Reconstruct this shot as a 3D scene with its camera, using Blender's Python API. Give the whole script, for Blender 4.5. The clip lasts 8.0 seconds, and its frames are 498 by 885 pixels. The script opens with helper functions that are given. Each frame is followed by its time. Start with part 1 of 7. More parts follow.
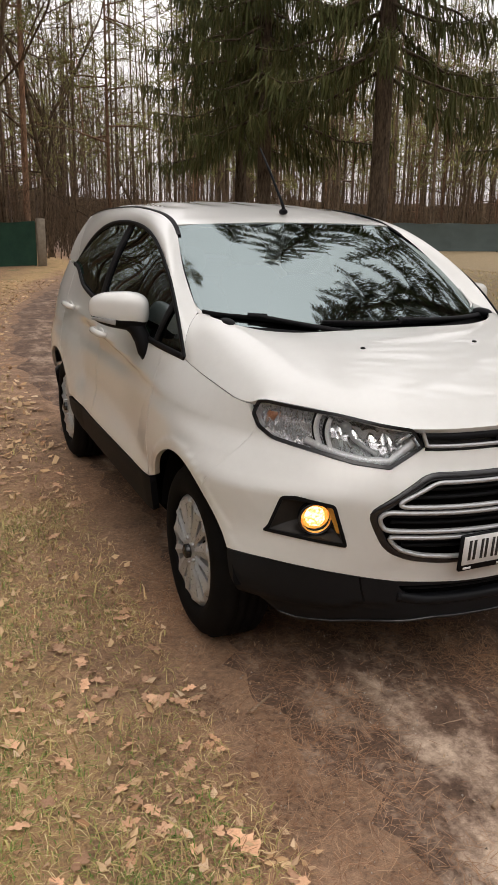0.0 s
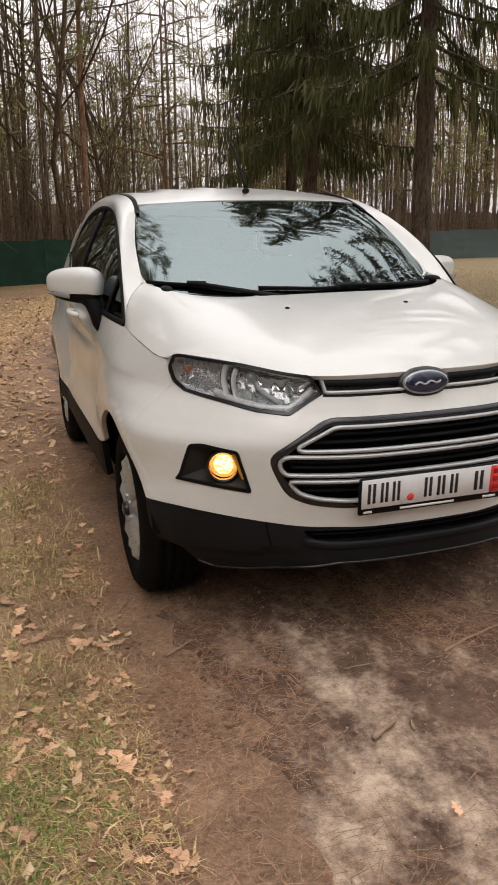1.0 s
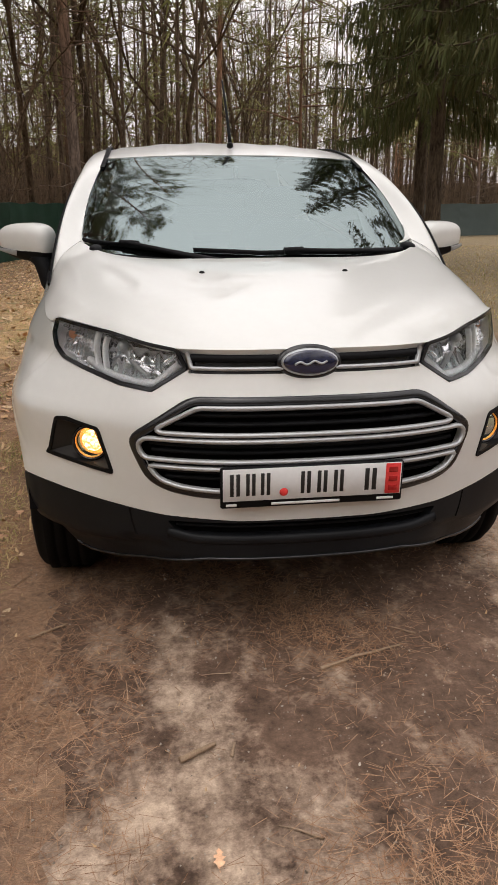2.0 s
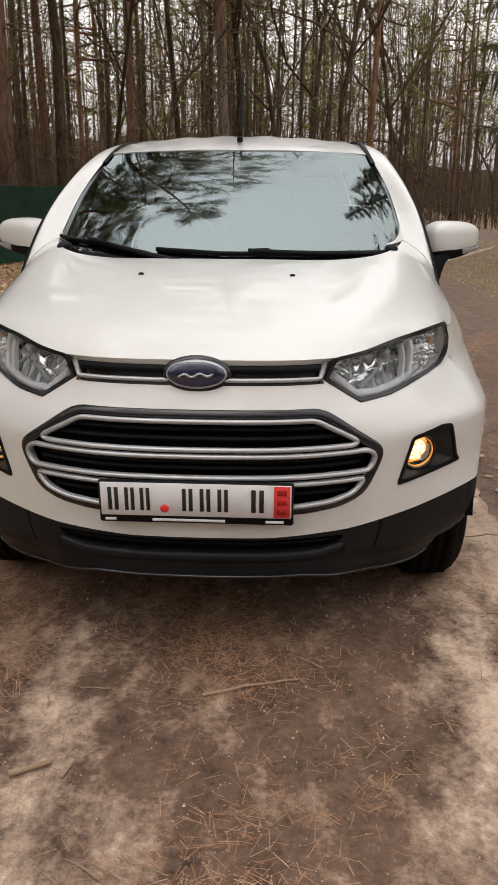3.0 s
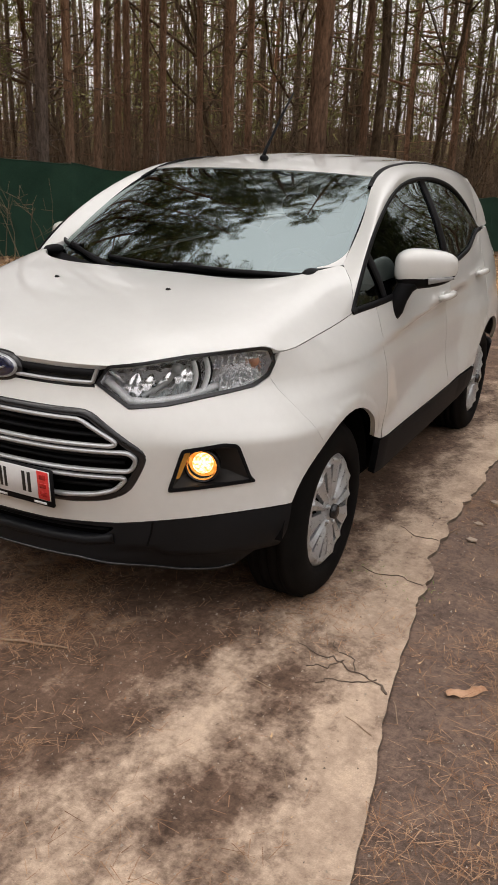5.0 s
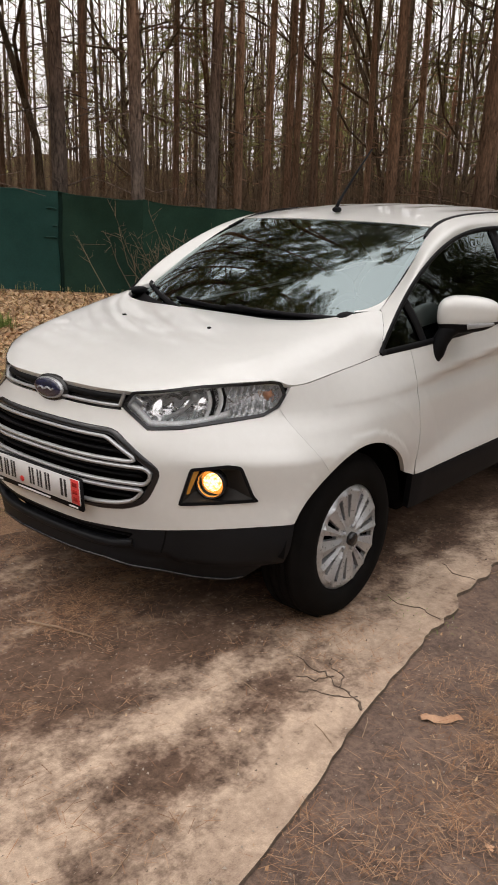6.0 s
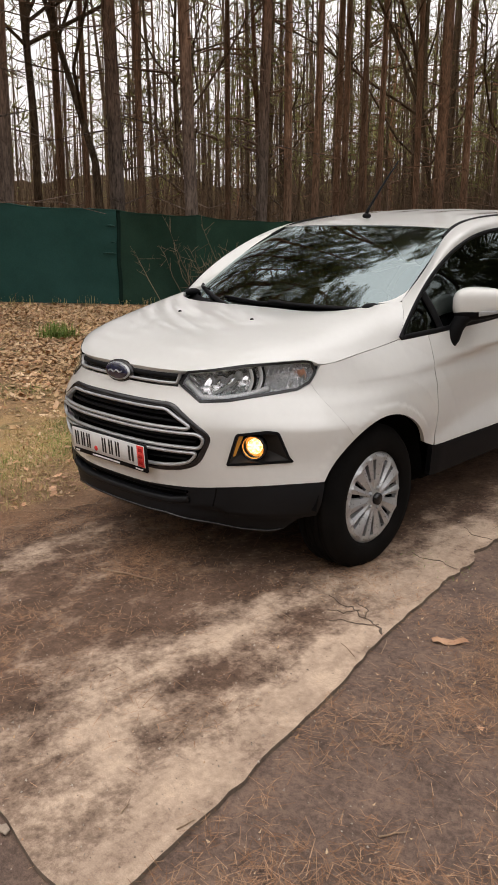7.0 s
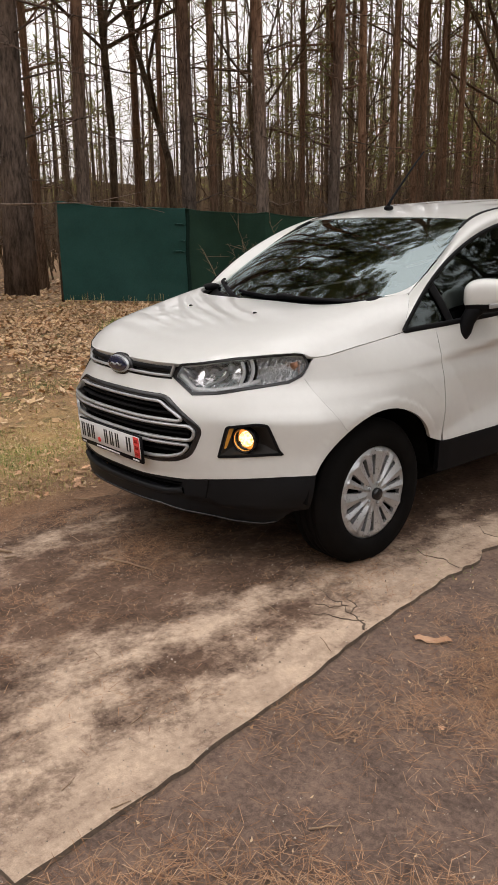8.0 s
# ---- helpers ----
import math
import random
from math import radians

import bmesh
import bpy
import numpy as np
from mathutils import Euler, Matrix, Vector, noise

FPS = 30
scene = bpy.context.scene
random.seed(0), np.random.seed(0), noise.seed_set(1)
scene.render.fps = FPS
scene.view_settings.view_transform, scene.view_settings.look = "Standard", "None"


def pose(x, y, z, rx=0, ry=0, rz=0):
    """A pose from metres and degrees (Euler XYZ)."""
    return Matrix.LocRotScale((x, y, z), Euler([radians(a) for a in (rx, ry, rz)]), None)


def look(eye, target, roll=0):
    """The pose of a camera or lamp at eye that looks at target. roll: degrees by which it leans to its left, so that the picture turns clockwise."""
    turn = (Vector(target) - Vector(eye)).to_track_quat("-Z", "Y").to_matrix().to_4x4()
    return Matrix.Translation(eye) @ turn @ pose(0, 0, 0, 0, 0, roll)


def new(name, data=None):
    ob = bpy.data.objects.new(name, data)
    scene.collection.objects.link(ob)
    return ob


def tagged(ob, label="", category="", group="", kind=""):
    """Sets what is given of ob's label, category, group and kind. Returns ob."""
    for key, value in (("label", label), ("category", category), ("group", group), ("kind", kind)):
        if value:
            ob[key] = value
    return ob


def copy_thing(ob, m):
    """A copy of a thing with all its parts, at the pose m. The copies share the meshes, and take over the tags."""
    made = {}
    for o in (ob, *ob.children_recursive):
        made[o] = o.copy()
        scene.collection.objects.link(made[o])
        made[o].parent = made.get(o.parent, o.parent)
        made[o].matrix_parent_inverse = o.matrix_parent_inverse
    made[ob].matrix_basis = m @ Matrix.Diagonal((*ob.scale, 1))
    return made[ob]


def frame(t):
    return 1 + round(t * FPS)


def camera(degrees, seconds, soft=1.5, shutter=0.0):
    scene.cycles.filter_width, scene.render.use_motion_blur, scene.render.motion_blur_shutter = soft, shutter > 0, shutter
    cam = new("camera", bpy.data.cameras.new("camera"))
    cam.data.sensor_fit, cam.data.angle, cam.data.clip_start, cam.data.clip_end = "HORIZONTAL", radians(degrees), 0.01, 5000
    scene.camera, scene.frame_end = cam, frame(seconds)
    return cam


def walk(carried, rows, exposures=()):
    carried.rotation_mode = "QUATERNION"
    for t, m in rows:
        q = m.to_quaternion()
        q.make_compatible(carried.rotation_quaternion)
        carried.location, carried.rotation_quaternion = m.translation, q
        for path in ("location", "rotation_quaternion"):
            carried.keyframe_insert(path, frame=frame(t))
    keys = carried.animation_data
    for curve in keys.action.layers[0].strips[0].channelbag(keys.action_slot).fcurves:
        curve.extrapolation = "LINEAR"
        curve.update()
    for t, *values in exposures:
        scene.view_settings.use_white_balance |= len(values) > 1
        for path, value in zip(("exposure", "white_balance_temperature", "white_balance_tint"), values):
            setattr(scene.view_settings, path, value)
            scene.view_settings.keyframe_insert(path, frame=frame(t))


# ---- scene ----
cam = camera(34.6, 8.0, soft=0.75, shutter=0.15)
PATH = [
    (0, (-1.772, -2.714, 1.594), (-1.016, -0.949, 1.034), 0.8),
    (0.5, (-1.657, -2.957, 1.543), (-1.005, -1.132, 1.048), -0.1),
    (1, (-1.337, -3.04, 1.416), (-0.738, -1.206, 0.891), -1.1),
    (1.5, (-0.882, -2.98, 1.385), (-0.41, -1.123, 0.811), -0.5),
    (1.7, (-0.71, -2.995, 1.359), (-0.319, -1.122, 0.777), -0.3),
    (2.8, (0.073, -2.847, 1.419), (0.055, -0.948, 0.791), 0.4),
    (3, (0.244, -2.873, 1.41), (0.149, -0.975, 0.785), 0.3),
    (3.5, (0.649, -2.932, 1.469), (0.357, -1.049, 0.863), -0.0),
    (4, (1.018, -2.805, 1.476), (0.544, -0.954, 0.884), 0.5),
    (4.5, (1.422, -2.771, 1.491), (0.752, -0.989, 0.879), 1.2),
    (4.7, (1.578, -2.721, 1.504), (0.841, -0.968, 0.881), 1.6),
    (5.8, (2.298, -2.477, 1.549), (1.152, -0.957, 0.935), 2.6),
    (6, (2.396, -2.566, 1.571), (1.184, -1.077, 1.011), 2.0),
    (6.5, (2.548, -2.848, 1.548), (1.266, -1.399, 1.042), 0.7),
    (7, (2.807, -2.937, 1.549), (1.485, -1.534, 1.017), 0.2),
    (7.5, (3.027, -2.891, 1.566), (1.643, -1.551, 1.026), -0.4),
    (8, (3.092, -2.667, 1.529), (1.623, -1.419, 0.993), -0.8),
]
walk(cam, [(t, look(eye, target, roll)) for t, eye, target, roll in PATH], [(0.0, 0.30, 6850, 12), (8.0, 0.30, 6850, 12)])

# ---- world and light: an overcast afternoon ----
world = bpy.data.worlds.new("overcast_sky")
scene.world = world
world.use_nodes = True
wn, wl = world.node_tree.nodes, world.node_tree.links
wn.clear()
sky = wn.new("ShaderNodeTexSky")
sky.sky_type, sky.sun_disc = "NISHITA", False
sky.sun_elevation, sky.sun_rotation = radians(62), radians(200)
sky.air_density, sky.dust_density = 1.0, 4.0
grey = wn.new("ShaderNodeHueSaturation")
grey.inputs["Saturation"].default_value = 0.12
wl.new(sky.outputs[0], grey.inputs["Color"])
# cloud cover: even, and brighter overhead
where = wn.new("ShaderNodeTexCoord")
split = wn.new("ShaderNodeSeparateXYZ")
wl.new(where.outputs["Generated"], split.inputs[0])
cloud = wn.new("ShaderNodeValToRGB")
cloud.color_ramp.elements[0].position, cloud.color_ramp.elements[0].color = 0.0, (5.6, 5.4, 5.5, 1)
cloud.color_ramp.elements[1].position, cloud.color_ramp.elements[1].color = 1.0, (13.4, 13.5, 14.1, 1)
wl.new(split.outputs["Z"], cloud.inputs[0])
cover = wn.new("ShaderNodeMixRGB")
cover.inputs[0].default_value = 0.8
wl.new(grey.outputs[0], cover.inputs[1])
wl.new(cloud.outputs[0], cover.inputs[2])
back = wn.new("ShaderNodeBackground")
back.inputs["Strength"].default_value = 0.15
wl.new(cover.outputs[0], back.inputs["Color"])
wo = wn.new("ShaderNodeOutputWorld")
wl.new(back.outputs[0], wo.inputs[0])

sun = new("sun", bpy.data.lights.new("sun", "SUN"))
sun.data.energy, sun.data.angle, sun.data.color = 0.5, radians(40), (1.0, 0.95, 0.88)
sun.matrix_world = look((-5, -6, 13), (0, 0, 0))

# ---- materials ----
def shader(name):
    m = bpy.data.materials.new(name)
    m.use_nodes = True
    n, l = m.node_tree.nodes, m.node_tree.links
    return m, n, l, n["Principled BSDF"]


def noise_node(n, l, scale, detail=4.0, rough=0.6, stretch=(1, 1, 1), space="Position"):
    """Noise at a real-world scale: scale is in blotches per metre."""
    if space == "Position":
        src = n.new("ShaderNodeNewGeometry").outputs["Position"]
    else:
        src = n.new("ShaderNodeTexCoord").outputs["Object"]
    mp = n.new("ShaderNodeMapping")
    mp.inputs["Scale"].default_value = stretch
    l.new(src, mp.inputs[0])
    t = n.new("ShaderNodeTexNoise")
    t.inputs["Scale"].default_value, t.inputs["Detail"].default_value = scale, detail
    t.inputs["Roughness"].default_value = rough
    l.new(mp.outputs[0], t.inputs["Vector"])
    return t.outputs["Fac"]


def ramp(n, l, fac, *stops):
    r = n.new("ShaderNodeValToRGB")
    e = r.color_ramp.elements
    while len(e) < len(stops):
        e.new(0.5)
    for k, (p, c) in zip(e, stops):
        k.position, k.color = p, (*c, 1)
    l.new(fac, r.inputs[0])
    return r.outputs[0]


def mixed(n, l, fac, a, b, how="MIX"):
    m = n.new("ShaderNodeMixRGB")
    m.blend_type = how
    for i, v in ((0, fac), (1, a), (2, b)):
        if isinstance(v, (int, float)):
            m.inputs[i].default_value = v
        elif isinstance(v, tuple):
            m.inputs[i].default_value = (*v, 1)
        else:
            l.new(v, m.inputs[i])
    return m.outputs[0]


def bumped(n, l, p, height, strength, distance):
    b = n.new("ShaderNodeBump")
    b.inputs["Strength"].default_value, b.inputs["Distance"].default_value = strength, distance
    l.new(height, b.inputs["Height"])
    l.new(b.outputs[0], p.inputs["Normal"])


def surface(name, dark, light, coarse=3.0, fine=60.0, rough=0.6, metal=0.0, bump=0.0, depth=0.002, coat=0.0, stretch=(1, 1, 1),
            rough_var=0.1, space="Position", spread=0.0, spec=0.5):
    """A surface whose colour wanders between two tones at two scales."""
    m, n, l, p = shader(name)
    a, b = noise_node(n, l, coarse, 5, 0.6, stretch, space), noise_node(n, l, fine, 4, 0.65, stretch, space)
    both = mixed(n, l, 0.45, a, b)
    col = ramp(n, l, both, (0.32, dark), (0.68, light))
    if spread:
        info = n.new("ShaderNodeObjectInfo")
        hue = n.new("ShaderNodeHueSaturation")
        mp = n.new("ShaderNodeMapRange")
        mp.inputs["To Min"].default_value, mp.inputs["To Max"].default_value = 1 - spread, 1 + spread
        l.new(info.outputs["Random"], mp.inputs[0])
        l.new(mp.outputs[0], hue.inputs["Value"])
        l.new(col, hue.inputs["Color"])
        col = hue.outputs[0]
    l.new(col, p.inputs["Base Color"])
    r = n.new("ShaderNodeMapRange")
    r.inputs["To Min"].default_value, r.inputs["To Max"].default_value = max(0.02, rough - rough_var), min(1, rough + rough_var)
    l.new(b, r.inputs[0])
    l.new(r.outputs[0], p.inputs["Roughness"])
    p.inputs["Metallic"].default_value = metal
    p.inputs["Specular IOR Level"].default_value = spec
    p.inputs["Coat Weight"].default_value = coat
    p.inputs["Coat Roughness"].default_value = 0.04
    if bump:
        bumped(n, l, p, b, bump, depth)
    return m


def glass(name, tint, ior, dirt=0.0):
    """Thin clear or tinted glass: seen through, with a gloss that grows towards grazing."""
    m, n, l, p = shader(name)
    n.remove(p)
    clear, gloss, mix, fres = (n.new("ShaderNode" + k) for k in ("BsdfTransparent", "BsdfGlossy", "MixShader", "Fresnel"))
    clear.inputs[0].default_value = (*tint, 1)
    gloss.inputs["Roughness"].default_value = 0.012
    gloss.inputs["Color"].default_value = (0.76, 0.90, 0.90, 1)
    fres.inputs[0].default_value = ior
    l.new(fres.outputs[0], mix.inputs[0])
    l.new(clear.outputs[0], mix.inputs[1])
    l.new(gloss.outputs[0], mix.inputs[2])
    l.new(mix.outputs[0], n["Material Output"].inputs[0])
    return m


PAINT = surface("white_car_paint", (0.605, 0.602, 0.578), (0.645, 0.642, 0.617), 2.0, 30.0, 0.36, coat=0.85, rough_var=0.05)
PAINT.node_tree.nodes["Principled BSDF"].inputs["Coat Roughness"].default_value = 0.022
BEZEL = surface("grey_black_bezel_plastic", (0.018, 0.016, 0.015), (0.034, 0.030, 0.027), 6, 300, 0.55, bump=0.2, depth=0.0005, spec=0.25)
GRAIN = surface("dusty_black_bumper_plastic", (0.0045, 0.0050, 0.0060), (0.0105, 0.0112, 0.0130), 5, 300, 0.48, bump=0.25, depth=0.0005, spec=0.18)
BLACK = surface("black_grained_plastic", (0.0035, 0.0036, 0.0042), (0.0075, 0.0076, 0.0088), 6, 400, 0.6, bump=0.25, depth=0.0006, spec=0.12)
GLOSSBLACK = surface("gloss_black_plastic", (0.008, 0.008, 0.009), (0.014, 0.014, 0.016), 6, 90, 0.18)
RUBBER = surface("dusty_tyre_rubber", (0.0028, 0.0026, 0.0026), (0.0078, 0.0068, 0.0062), 9, 70, 0.8, bump=0.3, depth=0.001, spec=0.08)
CHROME = surface("satin_chrome", (0.36, 0.37, 0.38), (0.48, 0.49, 0.50), 5, 120, 0.36, metal=0.5)
MIRROR = surface("reflector_silver", (0.84, 0.84, 0.86), (0.95, 0.95, 0.96), 25, 120, 0.07, metal=0.76, rough_var=0.04)
ALLOY = surface("silver_wheel_lacquer", (0.38, 0.39, 0.40), (0.52, 0.53, 0.54), 8, 90, 0.30, metal=0.55)
# near-black without gloss: shade in recesses and under the car is put into it
VOID = surface("recess_shade_black", (0.004, 0.004, 0.004), (0.009, 0.008, 0.008), 5, 60, 0.9, spec=0.0)
CABIN = surface("charcoal_cabin_plastic", (0.012, 0.013, 0.014), (0.025, 0.026, 0.028), 8, 200, 0.75, spec=0.2)
CLOTH = surface("dark_seat_cloth", (0.012, 0.012, 0.014), (0.03, 0.03, 0.034), 9, 500, 0.95, bump=0.3, spec=0.1)
SCREEN = glass("windscreen_glass", (0.26, 0.30, 0.29), 3.0)
TINTED = glass("tinted_side_glass", (0.10, 0.11, 0.11), 1.8)
LENS = glass("clear_lamp_cover", (0.98, 0.98, 0.98), 1.45)
RED = surface("red_lamp_plastic", (0.30, 0.01, 0.01), (0.42, 0.02, 0.02), 5, 90, 0.15)
AMBER = surface("amber_lamp_plastic", (0.62, 0.27, 0.16), (0.76, 0.40, 0.26), 25, 90, 0.15)
ORANGE = surface("amber_reflection_tint", (0.62, 0.27, 0.04), (0.75, 0.36, 0.06), 20, 90, 0.25)
LAMPGREY = surface("silvered_lamp_housing", (0.62, 0.62, 0.65), (0.86, 0.86, 0.88), 40, 160, 0.22, metal=0.15)
GUIDE = surface("frosted_light_guide", (0.80, 0.80, 0.82), (0.94, 0.94, 0.95), 14, 70, 0.2)
AMBERBOWL = surface("amber_lit_bowl", (0.74, 0.36, 0.08), (0.88, 0.48, 0.14), 60, 160, 0.22, metal=0.6, bump=0.6, depth=0.003)
BADGE = surface("dark_blue_enamel", (0.010, 0.012, 0.035), (0.016, 0.02, 0.055), 9, 90, 0.15, coat=1.0)
PLATE = surface("white_number_plate", (0.62, 0.62, 0.62), (0.70, 0.70, 0.70), 8, 90, 0.35)
INK = surface("black_ink", (0.008, 0.008, 0.008), (0.016, 0.016, 0.016), 8, 90, 0.5)
REDINK = surface("red_plate_strip", (0.62, 0.03, 0.03), (0.72, 0.05, 0.045), 8, 90, 0.4)
PALE = surface("pale_print", (0.6, 0.6, 0.6), (0.72, 0.72, 0.72), 8, 90, 0.5)


def lit_lens(name):
    """The lit faceted front of a fog lamp: hot and cool cells in a warm glow."""
    m, n, l, p = shader(name)
    cell = n.new("ShaderNodeTexVoronoi")
    cell.inputs["Scale"].default_value = 110
    l.new(n.new("ShaderNodeTexCoord").outputs["Object"], cell.inputs["Vector"])
    col = ramp(n, l, cell.outputs["Distance"], (0.15, (1.0, 0.86, 0.62)), (0.75, (0.95, 0.52, 0.16)))
    l.new(col, p.inputs["Base Color"])
    l.new(col, p.inputs["Emission Color"])
    power = n.new("ShaderNodeMapRange")
    power.inputs["From Min"].default_value, power.inputs["From Max"].default_value = 0.1, 0.8
    power.inputs["To Min"].default_value, power.inputs["To Max"].default_value = 2.6, 0.9
    l.new(cell.outputs["Distance"], power.inputs[0])
    l.new(power.outputs[0], p.inputs["Emission Strength"])
    return m


BULB = lit_lens("lit_halogen_lens")


def bark_material(name, low, high, change):
    """Plated bark: grey-brown below, turning to a warmer tone at the height change."""
    m, n, l, p = shader(name)
    a = noise_node(n, l, 5, 5, 0.65, (1, 1, 0.25), "Object")
    b = noise_node(n, l, 26, 4, 0.7, (1, 1, 0.22), "Object")
    both = mixed(n, l, 0.55, a, b)
    lowc = ramp(n, l, both, (0.38, tuple(c * 0.18 for c in low)), (0.62, tuple(c * 1.12 for c in low)))
    highc = ramp(n, l, both, (0.38, tuple(c * 0.26 for c in high)), (0.62, tuple(c * 1.1 for c in high)))
    z = n.new("ShaderNodeSeparateXYZ")
    l.new(n.new("ShaderNodeTexCoord").outputs["Object"], z.inputs[0])
    r = n.new("ShaderNodeMapRange")
    r.inputs["From Min"].default_value, r.inputs["From Max"].default_value = change - 2.5, change + 2.5
    l.new(z.outputs["Z"], r.inputs[0])
    col = mixed(n, l, r.outputs[0], lowc, highc)
    info = n.new("ShaderNodeObjectInfo")
    hue = n.new("ShaderNodeHueSaturation")
    mp = n.new("ShaderNodeMapRange")
    mp.inputs["To Min"].default_value, mp.inputs["To Max"].default_value = 0.65, 1.3
    l.new(info.outputs["Random"], mp.inputs[0])
    l.new(mp.outputs[0], hue.inputs["Value"])
    l.new(col, hue.inputs["Color"])
    l.new(hue.outputs[0], p.inputs["Base Color"])
    p.inputs["Roughness"].default_value = 0.95
    p.inputs["Specular IOR Level"].default_value = 0.1
    bumped(n, l, p, b, 0.9, 0.02)
    return m


PINE_BARK = bark_material("pine_bark", (0.215, 0.165, 0.135), (0.29, 0.155, 0.09), 6.0)
RED_BARK = bark_material("young_pine_bark", (0.185, 0.128, 0.093), (0.27, 0.158, 0.098), 2.6)
DARK_BARK = bark_material("spruce_bark", (0.115, 0.086, 0.062), (0.11, 0.08, 0.056), 8.0)
HAZE_BARK = bark_material("far_wood_bark", (0.165, 0.118, 0.080), (0.18, 0.125, 0.080), 6.0)
TWIG_BARK = bark_material("bare_twig_bark", (0.135, 0.094, 0.060), (0.14, 0.098, 0.060), 6.0)


def leaf_material(name, tones, rough=0.7):
    """Leaves and needles: tones spread from piece to piece."""
    m, n, l, p = shader(name)
    geo = n.new("ShaderNodeNewGeometry")
    col = ramp(n, l, geo.outputs["Random Per Island"], *[(i / max(1, len(tones) - 1), c) for i, c in enumerate(tones)])
    a = noise_node(n, l, 1.2, 3)
    col = mixed(n, l, 0.5, col, ramp(n, l, a, (0.35, (0.45, 0.45, 0.45)), (0.65, (1.35, 1.35, 1.35))), "MULTIPLY")
    l.new(col, p.inputs["Base Color"])
    p.inputs["Roughness"].default_value = rough
    p.inputs["Specular IOR Level"].default_value = 0.12
    return m


PINE_NEEDLE = leaf_material("pine_needles", [(0.135, 0.145, 0.048), (0.215, 0.205, 0.072), (0.17, 0.150, 0.060)])
SPRUCE_NEEDLE = leaf_material("spruce_needles", [(0.050, 0.060, 0.020), (0.078, 0.084, 0.030), (0.098, 0.090, 0.038)])
FALLEN_NEEDLE = leaf_material("fallen_pine_needles", [(0.20, 0.105, 0.06), (0.34, 0.185, 0.105), (0.50, 0.32, 0.20), (0.25, 0.13, 0.075)])
GRASS = leaf_material("winter_grass", [(0.42, 0.28, 0.13), (0.64, 0.48, 0.23), (0.30, 0.30, 0.085), (0.78, 0.60, 0.34), (0.36, 0.22, 0.11), (0.60, 0.42, 0.21), (0.32, 0.34, 0.095)])
GREEN_GRASS = leaf_material("green_grass", [(0.11, 0.19, 0.045), (0.18, 0.27, 0.065), (0.28, 0.32, 0.10)])
STRAW = leaf_material("dry_stalks", [(0.30, 0.21, 0.12), (0.22, 0.15, 0.085), (0.14, 0.10, 0.06)])
OAK_LEAF = surface("dry_oak_leaf", (0.40, 0.20, 0.105), (0.66, 0.41, 0.255), 14, 160, 0.75, bump=0.5, depth=0.003, spread=0.42)
LITTER = leaf_material("leaf_litter", [(0.50, 0.31, 0.16), (0.62, 0.43, 0.25), (0.36, 0.19, 0.10), (0.70, 0.52, 0.34)])
STICK = surface("broken_twig_wood", (0.20, 0.13, 0.08), (0.38, 0.27, 0.18), 20, 160, 0.85, bump=0.5)
FENCE_CLOTH = surface("green_fence_fabric", (0.009, 0.031, 0.021), (0.020, 0.056, 0.037), 1.6, 40, 0.6, bump=0.4, depth=0.004, spec=0.15, spread=0.12)
TEAL_CLOTH = surface("teal_fence_fabric", (0.008, 0.041, 0.034), (0.017, 0.070, 0.060), 1.3, 40, 0.55, bump=0.4, depth=0.004, spec=0.2, spread=0.12)
DRY_TWIG = leaf_material("dry_shrub_twigs", [(0.25, 0.19, 0.13), (0.16, 0.12, 0.085), (0.33, 0.26, 0.18)])
SEAM_CLOTH = surface("seam_fabric", (0.004, 0.014, 0.011), (0.008, 0.024, 0.019), 8, 60, 0.8, bump=0.4, spec=0.1)
GREY_CLOTH = surface("grey_green_fence_fabric", (0.035, 0.05, 0.048), (0.055, 0.075, 0.07), 1.0, 30, 0.7, bump=0.3)
POST_WOOD = surface("weathered_grey_post", (0.16, 0.13, 0.10), (0.30, 0.26, 0.20), 6, 60, 0.9, bump=0.5)

# ---- building tools ----
class Geo:
    """Vertices, faces and, where given, smooth normals, gathered for one mesh."""

    def __init__(self):
        self.v, self.f, self.n, self.count = [], [], [], 0

    def add(self, verts, faces, normals=None):
        verts = np.asarray(verts, float).reshape(-1, 3)
        self.v.append(verts)
        self.n.append(np.zeros_like(verts) if normals is None else np.asarray(normals, float))
        k = self.count
        self.f.extend([tuple(i + k for i in face) for face in faces])
        self.count += len(verts)
        return self

    def mesh(self, name, material, smooth=True):
        me = bpy.data.meshes.new(name)
        v = np.concatenate(self.v) if self.v else np.zeros((0, 3))
        me.from_pydata(v.tolist(), [], self.f)
        me.materials.append(material)
        me.polygons.foreach_set("use_smooth", [smooth] * len(me.polygons))
        me.update()
        n = np.concatenate(self.n)
        if np.abs(n).sum() > 0:
            idx = np.empty(len(me.loops), int)
            me.loops.foreach_get("vertex_index", idx)
            me.normals_split_custom_set(n[idx].tolist())
        return me


def part(name, geo, material, parent=None, label="", smooth=True):
    ob = new(name, geo.mesh(name, material, smooth))
    if parent:
        ob.parent = parent
    if label:
        ob["label"] = label
    return ob


def thing(name, label, category, group="", at=(0, 0, 0), kind=""):
    ob = new(name)
    ob.empty_display_size = 0.1
    ob.location = at
    return tagged(ob, label, category, group, kind)


def unit(a):
    a = np.asarray(a, float)
    return a / np.maximum(np.linalg.norm(a, axis=-1, keepdims=True), 1e-9)


